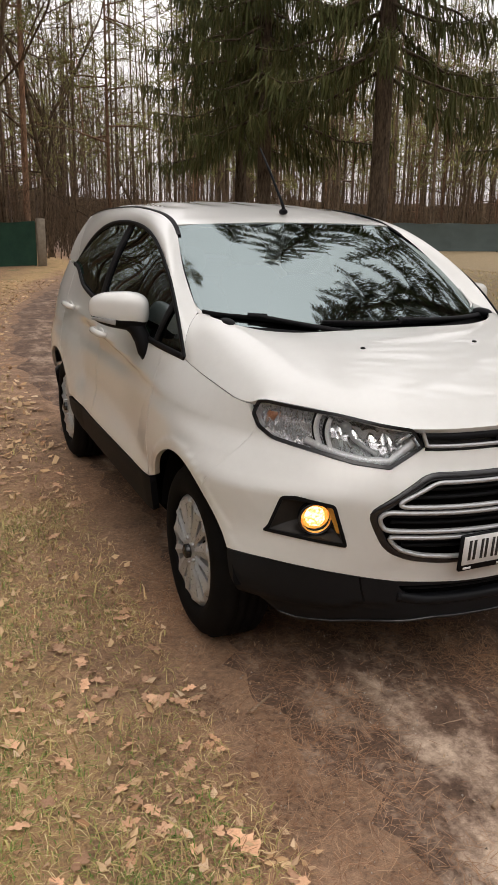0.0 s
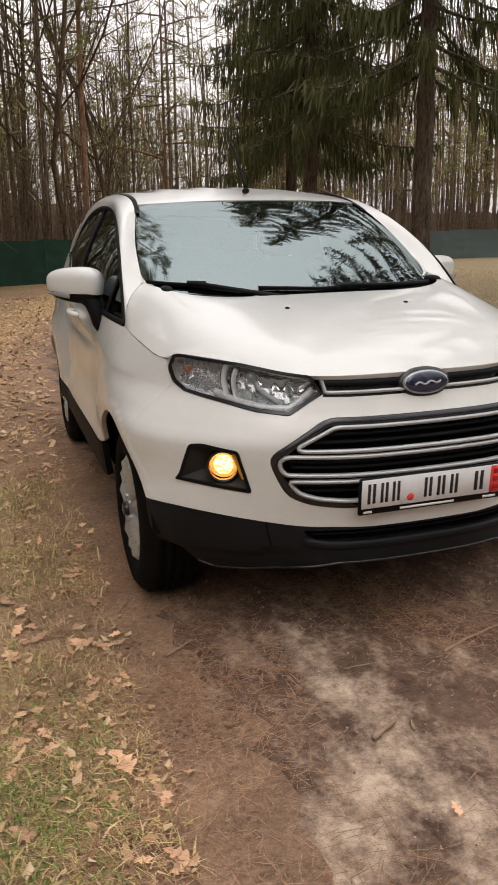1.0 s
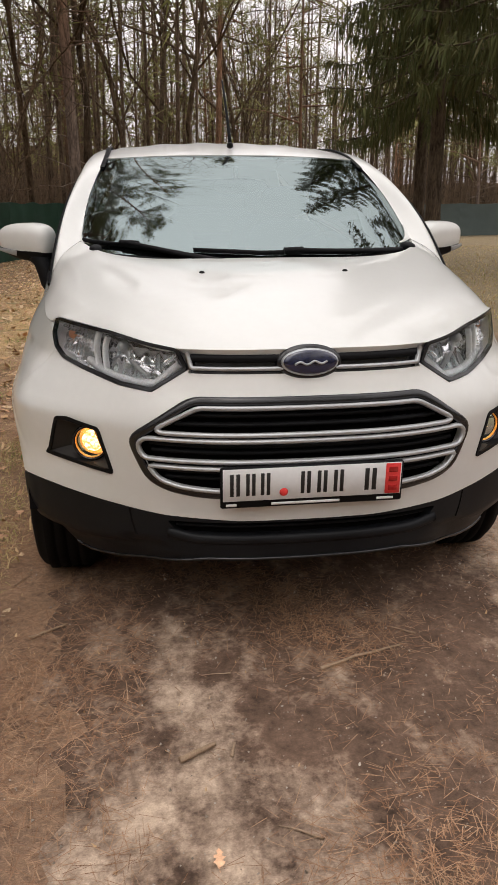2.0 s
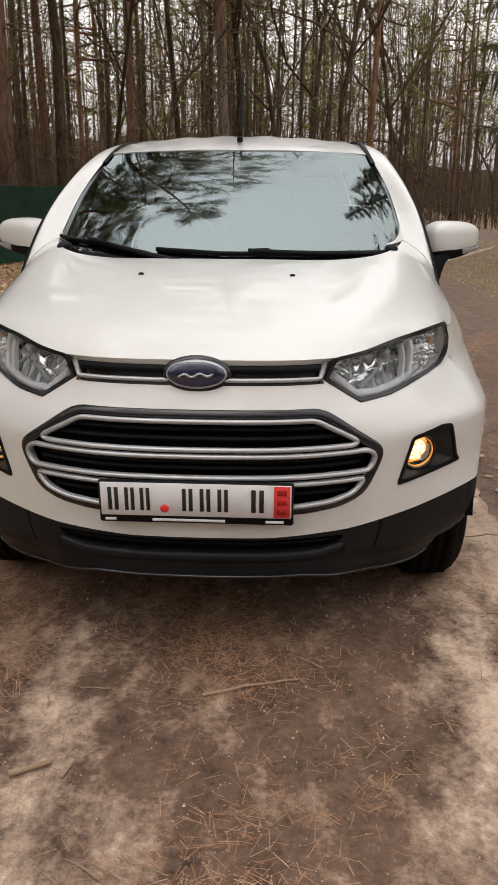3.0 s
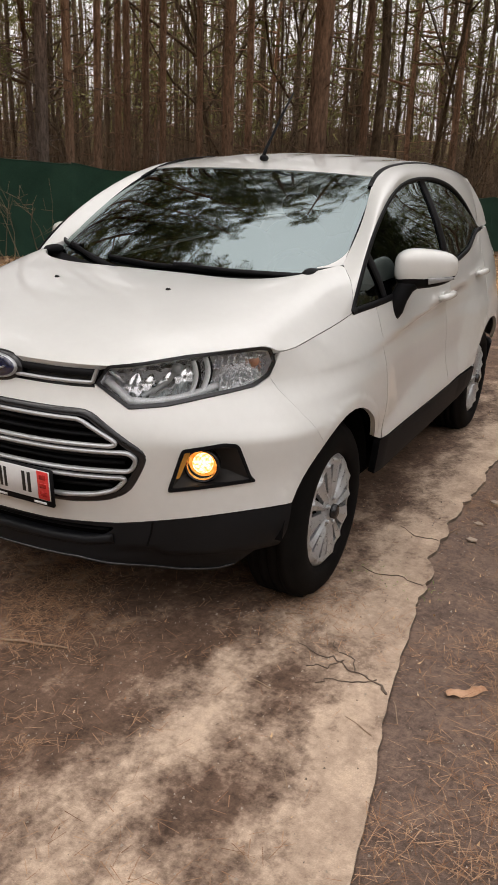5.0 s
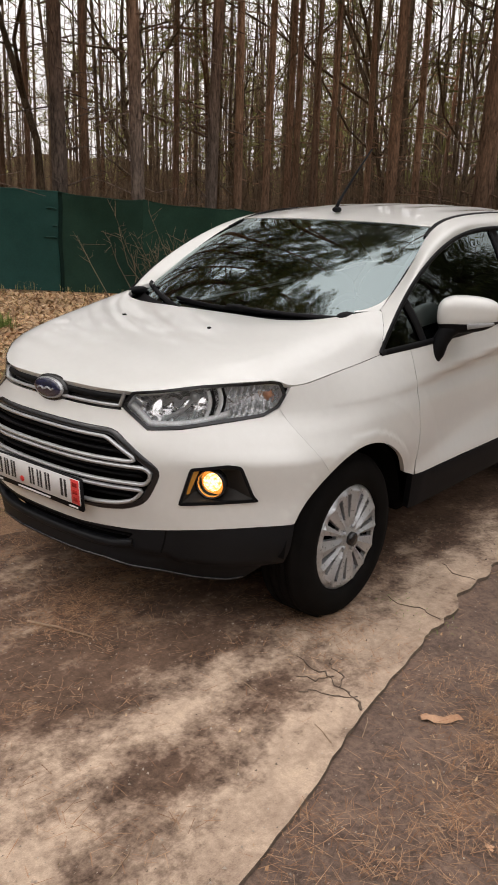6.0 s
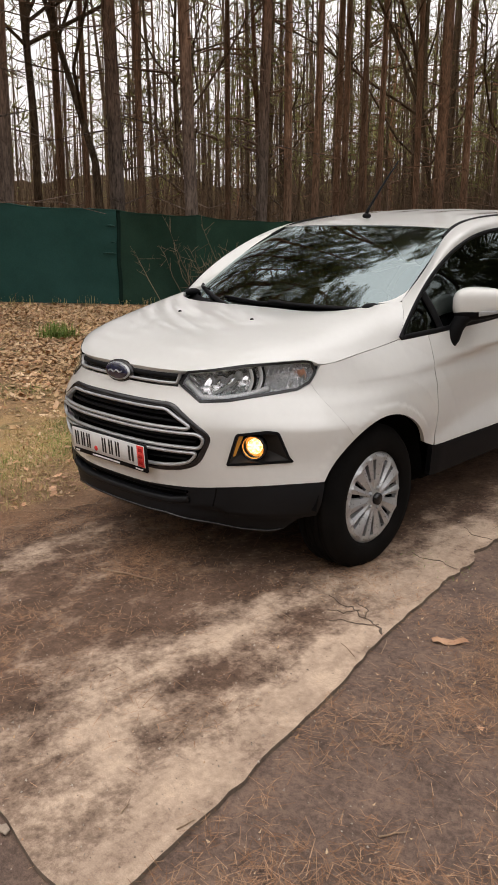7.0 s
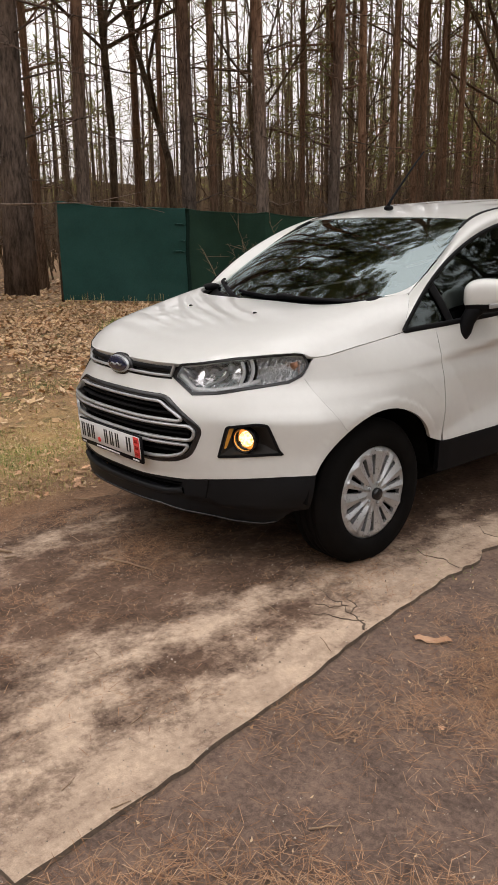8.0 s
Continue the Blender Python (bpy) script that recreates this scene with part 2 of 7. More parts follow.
def spline(knots):
    """A natural cubic through knots, by chord length: a function of 0..length, and the length."""
    k = np.asarray(knots, float)
    t = np.r_[0, np.cumsum(np.linalg.norm(np.diff(k, axis=0), axis=1))]
    h, m = np.diff(t), len(t)
    a = np.eye(m)
    b = np.zeros((m, k.shape[1]))
    for i in range(1, m - 1):
        a[i, i - 1 : i + 2] = h[i - 1], 2 * (h[i - 1] + h[i]), h[i]
        b[i] = 6 * ((k[i + 1] - k[i]) / h[i] - (k[i] - k[i - 1]) / h[i - 1])
    c = np.linalg.solve(a, b)

    def at(s):
        s = np.clip(np.asarray(s, float), 0, t[-1])
        i = np.clip(np.searchsorted(t, s, "right") - 1, 0, m - 2)
        d, e, hh = (s - t[i])[..., None], (t[i + 1] - s)[..., None], h[i][..., None]
        return (c[i] * e**3 + c[i + 1] * d**3) / (6 * hh) + (k[i] / hh - c[i] * hh / 6) * e + (k[i + 1] / hh - c[i + 1] * hh / 6) * d

    return at, t[-1]


def curve1(xs, ys):
    """A monotone smooth curve y(x) through a few knots."""
    xs, ys = np.asarray(xs, float), np.asarray(ys, float)
    d = np.diff(ys) / np.diff(xs)
    g = np.r_[d[0], np.where(d[1:] * d[:-1] > 0, 2 * d[1:] * d[:-1] / np.where(d[1:] + d[:-1] == 0, 1, d[1:] + d[:-1]), 0), d[-1]]

    def at(x):
        x = np.clip(np.asarray(x, float), xs[0], xs[-1])
        i = np.clip(np.searchsorted(xs, x, "right") - 1, 0, len(xs) - 2)
        h = xs[i + 1] - xs[i]
        t = (x - xs[i]) / h
        return (2 * t**3 - 3 * t**2 + 1) * ys[i] + (t**3 - 2 * t**2 + t) * h * g[i] + (3 * t**2 - 2 * t**3) * ys[i + 1] + (t**3 - t**2) * h * g[i + 1]

    return at


def step(a, b, x):
    t = np.clip((np.asarray(x, float) - a) / (b - a), 0, 1)
    return t * t * (3 - 2 * t)


def resample(poly, gap, closed=True):
    p = np.asarray(poly, float)
    if closed:
        p = np.vstack([p, p[:1]])
    out = []
    for a, b in zip(p[:-1], p[1:]):
        n = max(1, int(np.ceil(np.linalg.norm(b - a) / gap)))
        out += [a + (b - a) * i / n for i in range(n)]
    if not closed:
        out.append(p[-1])
    return np.array(out)


def rounded(poly, r, n=4):
    """The closed outline with its corners rounded by r."""
    p = np.asarray(poly, float)
    out = []
    for i in range(len(p)):
        a, b, c = p[i - 1], p[i], p[(i + 1) % len(p)]
        la, lc = np.linalg.norm(a - b), np.linalg.norm(c - b)
        q0, q1 = b + (a - b) / la * min(r, la * 0.45), b + (c - b) / lc * min(r, lc * 0.45)
        for t in np.linspace(0, 1, n):
            out.append((1 - t) ** 2 * q0 + 2 * t * (1 - t) * b + t * t * q1)
    return np.array(out)


def inset(poly, d):
    """The closed outline moved inwards by d (outwards if negative)."""
    p = np.asarray(poly, float)
    area = 0.5 * np.sum(p[:, 0] * np.roll(p[:, 1], -1) - np.roll(p[:, 0], -1) * p[:, 1])
    e = unit(np.roll(p, -1, 0) - p)
    nrm = np.stack([-e[:, 1], e[:, 0]], 1) * np.sign(area)
    m = unit(nrm + np.roll(nrm, 1, 0))
    dot = np.clip((m * nrm).sum(1), 0.4, 1)
    return p + m * (d / dot)[:, None]


def inside(poly, pts):
    p, q = np.asarray(poly, float), np.asarray(pts, float)
    res = np.zeros(len(q), bool)
    for (x0, y0), (x1, y1) in zip(p, np.roll(p, -1, 0)):
        cross = (y0 > q[:, 1]) != (y1 > q[:, 1])
        if y1 != y0:
            res ^= cross & (q[:, 0] < (x1 - x0) * (q[:, 1] - y0) / (y1 - y0) + x0)
    return res


def normals_of(fmap, ab, e=1e-3):
    a, b = ab[:, 0], ab[:, 1]
    da = fmap(a + e, b) - fmap(a - e, b)
    db = fmap(a, b + e) - fmap(a, b - e)
    return unit(np.cross(da, db))


def patch(geo, fmap, outline, holes=(), gap=0.03, flange=0.015, flip=False, lift=0.0):
    """A panel: the outline, less its holes, laid on the surface fmap, with edges turned in by flange."""
    from mathutils.geometry import delaunay_2d_cdt
    loops = [resample(o, gap) for o in (outline, *holes)]
    lo, hi = loops[0].min(0), loops[0].max(0)
    gx, gy = np.meshgrid(np.arange(lo[0] + gap / 2, hi[0], gap), np.arange(lo[1] + gap / 2, hi[1], gap))
    grid = np.stack([gx.ravel(), gy.ravel()], 1)
    keep = inside(loops[0], grid)
    for h in loops[1:]:
        keep &= ~inside(h, grid)
    grid = grid[keep]
    rim = np.concatenate(loops)
    ok = np.ones(len(grid), bool)
    for i in range(0, len(grid), 400):
        ok[i : i + 400] = (np.linalg.norm(grid[i : i + 400, None] - rim[None], axis=2).min(1) > gap * 0.45)
    grid = grid[ok]
    pts, edges, k = [], [], 0
    for lp in loops:
        edges += [(k + i, k + (i + 1) % len(lp)) for i in range(len(lp))]
        k += len(lp)
    pts = np.concatenate([rim, grid])
    v, _, tris, *_ = delaunay_2d_cdt([Vector(q) for q in pts.tolist()], edges, [], 0, 1e-6)
    v = np.array([(q.x, q.y) for q in v])
    tris = np.array([t for t in tris if len(t) == 3])
    cen = v[tris].mean(1)
    good = inside(loops[0], cen)
    for h in loops[1:]:
        good &= ~inside(h, cen)
    tris = tris[good]
    a, b, c = v[tris[:, 0]], v[tris[:, 1]], v[tris[:, 2]]
    turn = (b[:, 0] - a[:, 0]) * (c[:, 1] - a[:, 1]) - (b[:, 1] - a[:, 1]) * (c[:, 0] - a[:, 0])
    tris[turn < 0] = tris[turn < 0][:, ::-1]
    place, nrm = fmap(v[:, 0], v[:, 1]), normals_of(fmap, v)
    place = place + nrm * lift
    if flip:
        place, nrm = place * [-1, 1, 1], nrm * [-1, 1, 1]
        tris = tris[:, ::-1]
    geo.add(place, tris.tolist(), nrm)
    if flange:
        used = {}
        for t in tris.tolist():
            for i in range(3):
                used[(t[i], t[(i + 1) % 3])] = True
        rim_edges = [e for e in used if (e[1], e[0]) not in used]
        ids = sorted({i for e in rim_edges for i in e})
        at = {i: j for j, i in enumerate(ids)}
        m = len(ids)
        geo.add(np.concatenate([place[ids], place[ids] - nrm[ids] * flange]), [(at[b], at[a], at[a] + m, at[b] + m) for a, b in rim_edges])
    return geo


def sheet(geo, fmap, us, vs, flip=False):
    """A full grid of the surface fmap."""
    u, v = np.meshgrid(us, vs)
    ab = np.stack([u.ravel(), v.ravel()], 1)
    p, n = fmap(ab[:, 0], ab[:, 1]), normals_of(fmap, ab, 2e-3)
    w = len(us)
    q = [(j * w + i, j * w + i + 1, (j + 1) * w + i + 1, (j + 1) * w + i) for j in range(len(vs) - 1) for i in range(w - 1)]
    if flip:
        p, n, q = p * [-1, 1, 1], n * [-1, 1, 1], [t[::-1] for t in q]
    return geo.add(p, q, n)


def tube(geo, path, radii, sides=8, caps=True):
    path = np.asarray(path, float)
    r = np.broadcast_to(np.asarray(radii, float), (len(path),))
    t = unit(np.gradient(path, axis=0))
    ref = np.array([0, 0, 1.0]) if abs(t[0][2]) < 0.8 else np.array([1.0, 0, 0])
    u = unit(np.cross(t, ref))
    w = np.cross(t, u)
    ang = np.arange(sides) * 2 * np.pi / sides
    ring = path[:, None] + r[:, None, None] * (np.cos(ang)[None, :, None] * u[:, None] + np.sin(ang)[None, :, None] * w[:, None])
    m = len(path)
    f = [(j * sides + i, j * sides + (i + 1) % sides, (j + 1) * sides + (i + 1) % sides, (j + 1) * sides + i) for j in range(m - 1) for i in range(sides)]
    if caps:
        f += [tuple(range(sides))[::-1], tuple((m - 1) * sides + i for i in range(sides))]
    return geo.add(ring.reshape(-1, 3), f)


def ribbon(geo, path, ups, width, height, closed=False, flip=False):
    """A moulding with a rounded top that runs along path; ups are the outward normals under it."""
    path, ups = np.asarray(path, float), np.asarray(ups, float)
    t = unit(np.roll(path, -1, 0) - np.roll(path, 1, 0)) if closed else unit(np.gradient(path, axis=0))
    side = unit(np.cross(t, ups))
    prof = np.array([(-0.5, -0.3), (-0.5, 0.45), (-0.32, 0.85), (0, 1), (0.32, 0.85), (0.5, 0.45), (0.5, -0.3)])
    w = np.broadcast_to(np.asarray(width, float), (len(path),))[:, None, None]
    ring = path[:, None] + prof[None, :, :1] * w * side[:, None] + prof[None, :, 1:] * height * ups[:, None]
    m, s = len(path), len(prof)
    f = []
    for j in range(m if closed else m - 1):
        k = (j + 1) % m
        f += [(j * s + i, j * s + i + 1, k * s + i + 1, k * s + i) for i in range(s - 1)]
    if not closed:
        f += [tuple(range(s)), tuple((m - 1) * s + i for i in range(s))[::-1]]
    p = ring.reshape(-1, 3)
    if flip:
        p, f = p * [-1, 1, 1], [q[::-1] for q in f]
    return geo.add(p, [q[::-1] for q in f])


def lathe(geo, profile, n=48, m=Matrix.Identity(4)):
    """A body of revolution about local x: profile rows are (radius, x)."""
    pr = np.asarray(profile, float)
    a = np.arange(n) * 2 * np.pi / n
    v = np.stack([np.broadcast_to(pr[:, 1][:, None], (len(pr), n)), pr[:, :1] * np.cos(a), pr[:, :1] * np.sin(a)], -1).reshape(-1, 3)
    f = [(j * n + i, j * n + (i + 1) % n, (j + 1) * n + (i + 1) % n, (j + 1) * n + i) for j in range(len(pr) - 1) for i in range(n)]
    mm = np.array(m)
    return geo.add(v @ mm[:3, :3].T + mm[:3, 3], f)


def block(geo, size, at=(0, 0, 0), bevel=0.01, m=None):
    """A box with chamfered edges."""
    sx, sy, sz = (k / 2 for k in size)
    b = min(bevel, sx, sy, sz)
    bm = bmesh.new()
    for x in (-1, 1):
        for y in (-1, 1):
            for z in (-1, 1):
                bm.verts.new((x * (sx - b), y * sy, z * (sz - b)))
                bm.verts.new((x * sx, y * (sy - b), z * (sz - b)))
                bm.verts.new((x * (sx - b), y * (sy - b), z * sz))
    bmesh.ops.convex_hull(bm, input=bm.verts)
    bm.verts.index_update()
    v = np.array([q.co[:] for q in bm.verts])
    f = [tuple(q.index for q in face.verts) for face in bm.faces]
    bm.free()
    if m is not None:
        mm = np.array(m)
        v = v @ mm[:3, :3].T + mm[:3, 3]
    return geo.add(v + np.asarray(at, float), f)


def blob(geo, size, at=(0, 0, 0), power=2.5, nu=24, nv=14, warp=None):
    """A superellipsoid, warped if a function is given."""
    u, v = np.meshgrid(np.linspace(0, 2 * np.pi, nu, endpoint=False), np.linspace(-np.pi / 2, np.pi / 2, nv))
    e = 2 / power
    c = lambda a: np.sign(np.cos(a)) * np.abs(np.cos(a)) ** e
    s = lambda a: np.sign(np.sin(a)) * np.abs(np.sin(a)) ** e
    p = np.stack([c(v) * c(u), c(v) * s(u), s(v)], -1).reshape(-1, 3) * (np.asarray(size, float) / 2)
    if warp:
        p = warp(p)
    f = [(j * nu + i, j * nu + (i + 1) % nu, (j + 1) * nu + (i + 1) % nu, (j + 1) * nu + i) for j in range(nv - 1) for i in range(nu)]
    return geo.add(p + np.asarray(at, float), f)

# ---- the car: its body is a wall that runs round a plan line, with a hood, a screen, a roof and side frames on it ----
AXLE_F, AXLE_R, HUB_Z, TYRE_R = -0.03, 2.45, 0.336, 0.338
RAIL_KNOTS = [(0, -0.852), (0.14, -0.848), (0.262, -0.833), (0.36, -0.805), (0.457, -0.762), (0.562, -0.692), (0.645, -0.625), (0.715, -0.555),
              (0.775, -0.48), (0.83, -0.38), (0.868, -0.2), (0.882, 0.05), (0.888, 0.6), (0.888, 1.5), (0.882, 2.3), (0.86, 2.85), (0.80, 3.08),
              (0.66, 3.22), (0.36, 3.29), (0, 3.31)]
rail, RAIL_LEN = spline(RAIL_KNOTS)
_s = np.linspace(0, RAIL_LEN, 4000)
_p = rail(_s)


def s_x(x):
    """Arc length along the nose at a half-width x."""
    return float(np.interp(x, _p[:1400, 0], _s[:1400]))


def s_y(y):
    """Arc length along the flank at y."""
    i = _p[:, 0] > 0.70
    return float(np.interp(y, _p[i, 1], _s[i]))


S_CORNER, S_SIDE, X_IN = s_y(-0.44), s_y(0.2), s_x(0.46)
front_off = curve1([0.18, 0.26, 0.34, 0.46, 0.58, 0.70, 0.78, 0.83, 0.90, 0.955, 1.02], [-0.13, -0.06, -0.025, -0.02, 0, 0.006, -0.008, -0.032, -0.058, -0.068, -0.12])
corner_off = curve1([0.18, 0.26, 0.35, 0.46, 0.58, 0.72, 0.80, 0.88, 0.96, 1.02], [-0.10, -0.035, 0.0, 0.012, 0.006, 0.016, -0.03, -0.088, -0.10, -0.105])
side_off = curve1([0.18, 0.30, 0.40, 0.50, 0.70, 0.80, 0.88], [-0.10, -0.035, -0.015, -0.004, 0.0, -0.004, -0.02])
belt_z = curve1([-0.4, 0.2, 1.1, 2.0, 2.58, 3.3], [0.97, 1.034, 1.075, 1.15, 1.24, 1.25])
belt_off = curve1([0.2, 0.5, 1.1, 2.0, 2.58, 3.3], [-0.09, -0.062, -0.05, -0.075, -0.135, -0.135])


def wall(s, z):
    s, z = np.asarray(s, float), np.asarray(z, float)
    a, sg = np.abs(s), np.where(s < 0, -1.0, 1.0)
    p = rail(a)
    t = unit(rail(a + 2e-3) - rail(a - 2e-3))
    nx, ny = -t[..., 1] * -1, -t[..., 0]
    x, y = p[..., 0], p[..., 1]
    k1, k2 = step(0.25, S_CORNER, a), step(S_CORNER, S_SIDE, a)
    zb = belt_z(y)
    up = np.clip((z - 0.88) / (zb - 0.88), 0, 1.6)
    flank = side_off(np.minimum(z, 0.88)) + (belt_off(y) + 0.02) * up**1.5
    off = (front_off(z) * (1 - k1) + corner_off(z) * k1) * (1 - k2) + flank * k2
    # arch flares, the hollow of the doors and the crease above it
    for yc in (AXLE_F, AXLE_R):
        rho = np.hypot(y - yc, z - 0.34)
        off += (0.013 * np.exp(-(((rho - 0.41) / 0.12) ** 2)) + 0.015 * np.clip((0.72 - rho) / 0.16, 0, 1) + 0.004 * (1 - step(0.424, 0.444, rho))) * np.where(y > yc, step(0.46, 0.68, z), step(0.3, 0.42, z)) * step(S_CORNER - 0.25, S_CORNER + 0.1, a)
    # the lower corner tucks in below a slanting edge
    off -= 0.030 * step(X_IN - 0.10, X_IN + 0.10, a) * (1 - step(S_CORNER - 0.02, S_CORNER + 0.1, a)) * (1 - step(0.318, 0.352, z - 0.035 * (1 - step(X_IN, X_IN + 0.25, a))))
    door = step(0.35, 0.95, y) * (1 - step(1.75, 2.15, y))
    zc = 0.892 + 0.062 * (y - 0.17)
    off -= 0.024 * door * step(-0.004, 0.034, zc - z) * step(0.46, 0.70, z)
    off += 0.020 * step(0.30, 0.48, y) * (1 - step(1.75, 2.15, y)) * (1 - step(0.0, 1.0, (z - 0.49) / np.clip(0.08 + 0.125 * (y - 0.37), 0.05, 0.2)))
    off += 0.004 * np.exp(-(((z - zc) / 0.028) ** 2)) * step(0.12, 0.34, y) * (1 - step(2.6, 3.0, y))
    off += (-0.05 * step(0.9, 1.3, z)) * step(2.9, 3.2, y)
    return np.stack([sg * (x + nx * off), y + ny * off, z], -1)


def wall_n(s, z):
    ab = np.stack([np.atleast_1d(s).astype(float), np.atleast_1d(z).astype(float)], 1)
    return normals_of(wall, ab)


# the line where the hood meets the flanks: from beside the grille, over the headlamp, to the foot of the front pillar
EDGE_S = [s_x(0.394), s_x(0.50), s_x(0.62), s_y(-0.43), s_y(-0.39), s_y(-0.345), s_y(-0.278), s_y(-0.217), s_y(-0.075), s_y(0.0), s_y(0.08), s_y(0.2)]
edge_z = curve1(EDGE_S, [0.950, 0.962, 0.982, 0.997, 0.989, 0.975, 0.977, 0.986, 1.006, 1.014, 1.023, 1.036])
_mid, _midl = spline([(0, -0.752, 0.952), (0, -0.715, 0.985), (0, -0.56, 1.035), (0, -0.205, 1.110), (0, 0.045, 1.139)])
_bot, _botl = spline([(0, 0.10, 1.150), (0.30, 0.145, 1.160), (0.50, 0.225, 1.170), (0.63, 0.318, 1.178), (0.680, 0.385, 1.187)])
# the hood's rear edge: nearly straight across, then swept back to the pillars' feet
_back, _backl = spline([(0, 0.048, 1.139), (0.22, 0.045, 1.139), (0.42, 0.040, 1.142), (0.535, 0.078, 1.152), (0.607, 0.155, 1.165), (0.656, 0.27, 1.180), (0.680, 0.384, 1.188)])
_top, _topl = spline([(0, 0.900, 1.534), (0.30, 0.920, 1.531), (0.50, 0.952, 1.524), (0.584, 0.978, 1.516)])


_ee = wall(EDGE_S[-1], edge_z(EDGE_S[-1]))
_eu = unit(_ee - wall(EDGE_S[-1], edge_z(EDGE_S[-1]) - 0.02))
HOOD_END = (np.array([0.52 * _ee[0], 0.55 * 0.045 + 0.45 * _ee[1], 1.149]), _ee + _eu * 0.074 - [0.035, 0, 0], _ee)


def hood_shape(u, v):
    """u: -1..1 across, v: 0 at the nose to 1 at the screen. Soft sections that gather into the pillar's foot."""
    u, v = np.asarray(u, float), np.asarray(v, float)
    a, sg = np.abs(u)[..., None], np.where(u < 0, -1.0, 1.0)
    es = EDGE_S[0] + v * (EDGE_S[-1] - EDGE_S[0])
    m, e = _mid(v * _midl), wall(es, edge_z(es))
    lift = (0.074 * step(0.0, 0.3, v))[..., None]
    p1 = np.stack([0.52 * e[..., 0], 0.55 * m[..., 1] + 0.45 * e[..., 1], m[..., 2] + 0.010], -1)
    up = unit(e - wall(es, edge_z(es) - 0.02))
    p2 = e + up * lift - np.array([0.035, 0, 0]) * step(0, 0.3, v)[..., None]
    foot, corner = np.array([0.798, 0.203, 1.034]), np.array([0.680, 0.384, 1.188])
    q = np.clip((a - 0.74) / 0.26, 0, 1)
    pillar = corner + (foot - corner) * q + np.sin(np.pi * q) * 0.030 * unit(np.array([0.8, -0.55, 0.55]))
    base = np.where(a < 0.74, _back(np.clip(np.abs(u) / 0.74, 0, 1) * _backl), pillar)
    bez = lambda p, p1_, p2_, e_: (1 - a) ** 3 * p + 3 * a * (1 - a) ** 2 * p1_ + 3 * a * a * (1 - a) * p2_ + a**3 * e_
    end = bez(_mid(_midl), *HOOD_END)
    nose = wall(np.abs(u) * EDGE_S[0], 0.952 - 0.002 * np.abs(u))
    e0 = wall(np.full_like(u, EDGE_S[0]), np.full_like(u, 0.950))
    m0 = np.broadcast_to(_mid(0.0), e0.shape)
    start = bez(m0, np.stack([0.52 * e0[..., 0], 0.55 * m0[..., 1] + 0.45 * e0[..., 1], m0[..., 2] + 0.010], -1), e0, e0)
    w0 = np.clip(1 - v / 0.3, 0, 1)[..., None] ** 2
    w1 = (step(0.30, 1.0, v) ** 1.2)[..., None]
    r = bez(m, p1, p2, e) + w0 * (nose - start) + w1 * (base - end)
    r[..., 0] *= sg
    return r


def relaxed(fmap, us, vs, keep):
    """A grid of a panel with its edges held and the bending inside it spread out evenly."""
    a, b = len(us), len(vs)
    p = fmap(*np.meshgrid(us, vs)).reshape(-1, 3)
    at = np.arange(a * b).reshape(b, a)
    hold = np.full(a * b, keep)
    for e in (at[0], at[-1], at[:, 0], at[:, -1]):
        hold[e] = 1e3
    m = np.diag(hold)
    for lo, mid, hi, k in ((at[:, :-2], at[:, 1:-1], at[:, 2:], 1.0), (at[:-2], at[1:-1], at[2:], 1.0)):
        lo, mid, hi = lo.ravel(), mid.ravel(), hi.ravel()
        for i, x in ((lo, 1), (mid, -2), (hi, 1)):
            for j, y in ((lo, 1), (mid, -2), (hi, 1)):
                np.add.at(m, (i, j), k * x * y)
    return np.linalg.solve(m, hold[:, None] * p).reshape(b, a, 3)


HOOD_U, HOOD_V = np.linspace(-1, 1, 57), np.linspace(0, 1, 33)
HOOD_GRID = relaxed(hood_shape, HOOD_U, HOOD_V, 0.004)


def hood(u, v):
    """The hood panel, smooth between its grid points."""
    u, v = np.broadcast_arrays(np.asarray(u, float), np.asarray(v, float))
    b, a = HOOD_GRID.shape[:2]
    fu, fv = np.clip((u + 1) / 2, 0, 1) * (a - 1), np.clip(v, 0, 1) * (b - 1)
    iu, iv = np.clip(fu.astype(int), 0, a - 2), np.clip(fv.astype(int), 0, b - 2)
    weights = lambda t: (-0.5 * t + t**2 - 0.5 * t**3, 1 - 2.5 * t**2 + 1.5 * t**3, 0.5 * t + 2 * t**2 - 1.5 * t**3, -0.5 * t**2 + 0.5 * t**3)
    full = np.pad(HOOD_GRID, ((1, 1), (1, 1), (0, 0)), mode="reflect", reflect_type="odd")
    wu, wv = weights(fu - iu), weights(fv - iv)
    return sum(wv[j][..., None] * wu[i][..., None] * full[iv + j, iu + i] for j in range(4) for i in range(4))


def screen(u, v):
    u, v = np.asarray(u, float), np.asarray(v, float)
    a, sg = np.abs(u), np.where(u < 0, -1.0, 1.0)
    b, t = _bot(a * _botl), _top(a * _topl)
    r = b + (t - b) * v[..., None]
    h = np.sin(np.pi * np.clip(v, -0.3, 1)) * (1 - 0.6 * a**2)
    r[..., 1] -= 0.022 * h
    r[..., 2] += 0.034 * h
    r[..., 0] += 0.013 * np.sin(np.pi * np.clip(v, -0.3, 1)) * a
    r[..., 0] *= sg
    return r


roof_mid = curve1([0.85, 0.90, 1.03, 1.4, 2.0, 2.6, 3.0], [1.521, 1.536, 1.566, 1.613, 1.63, 1.605, 1.555])
ditch_x = curve1([0.9, 1.35, 2.0, 3.0], [0.575, 0.560, 0.558, 0.545])


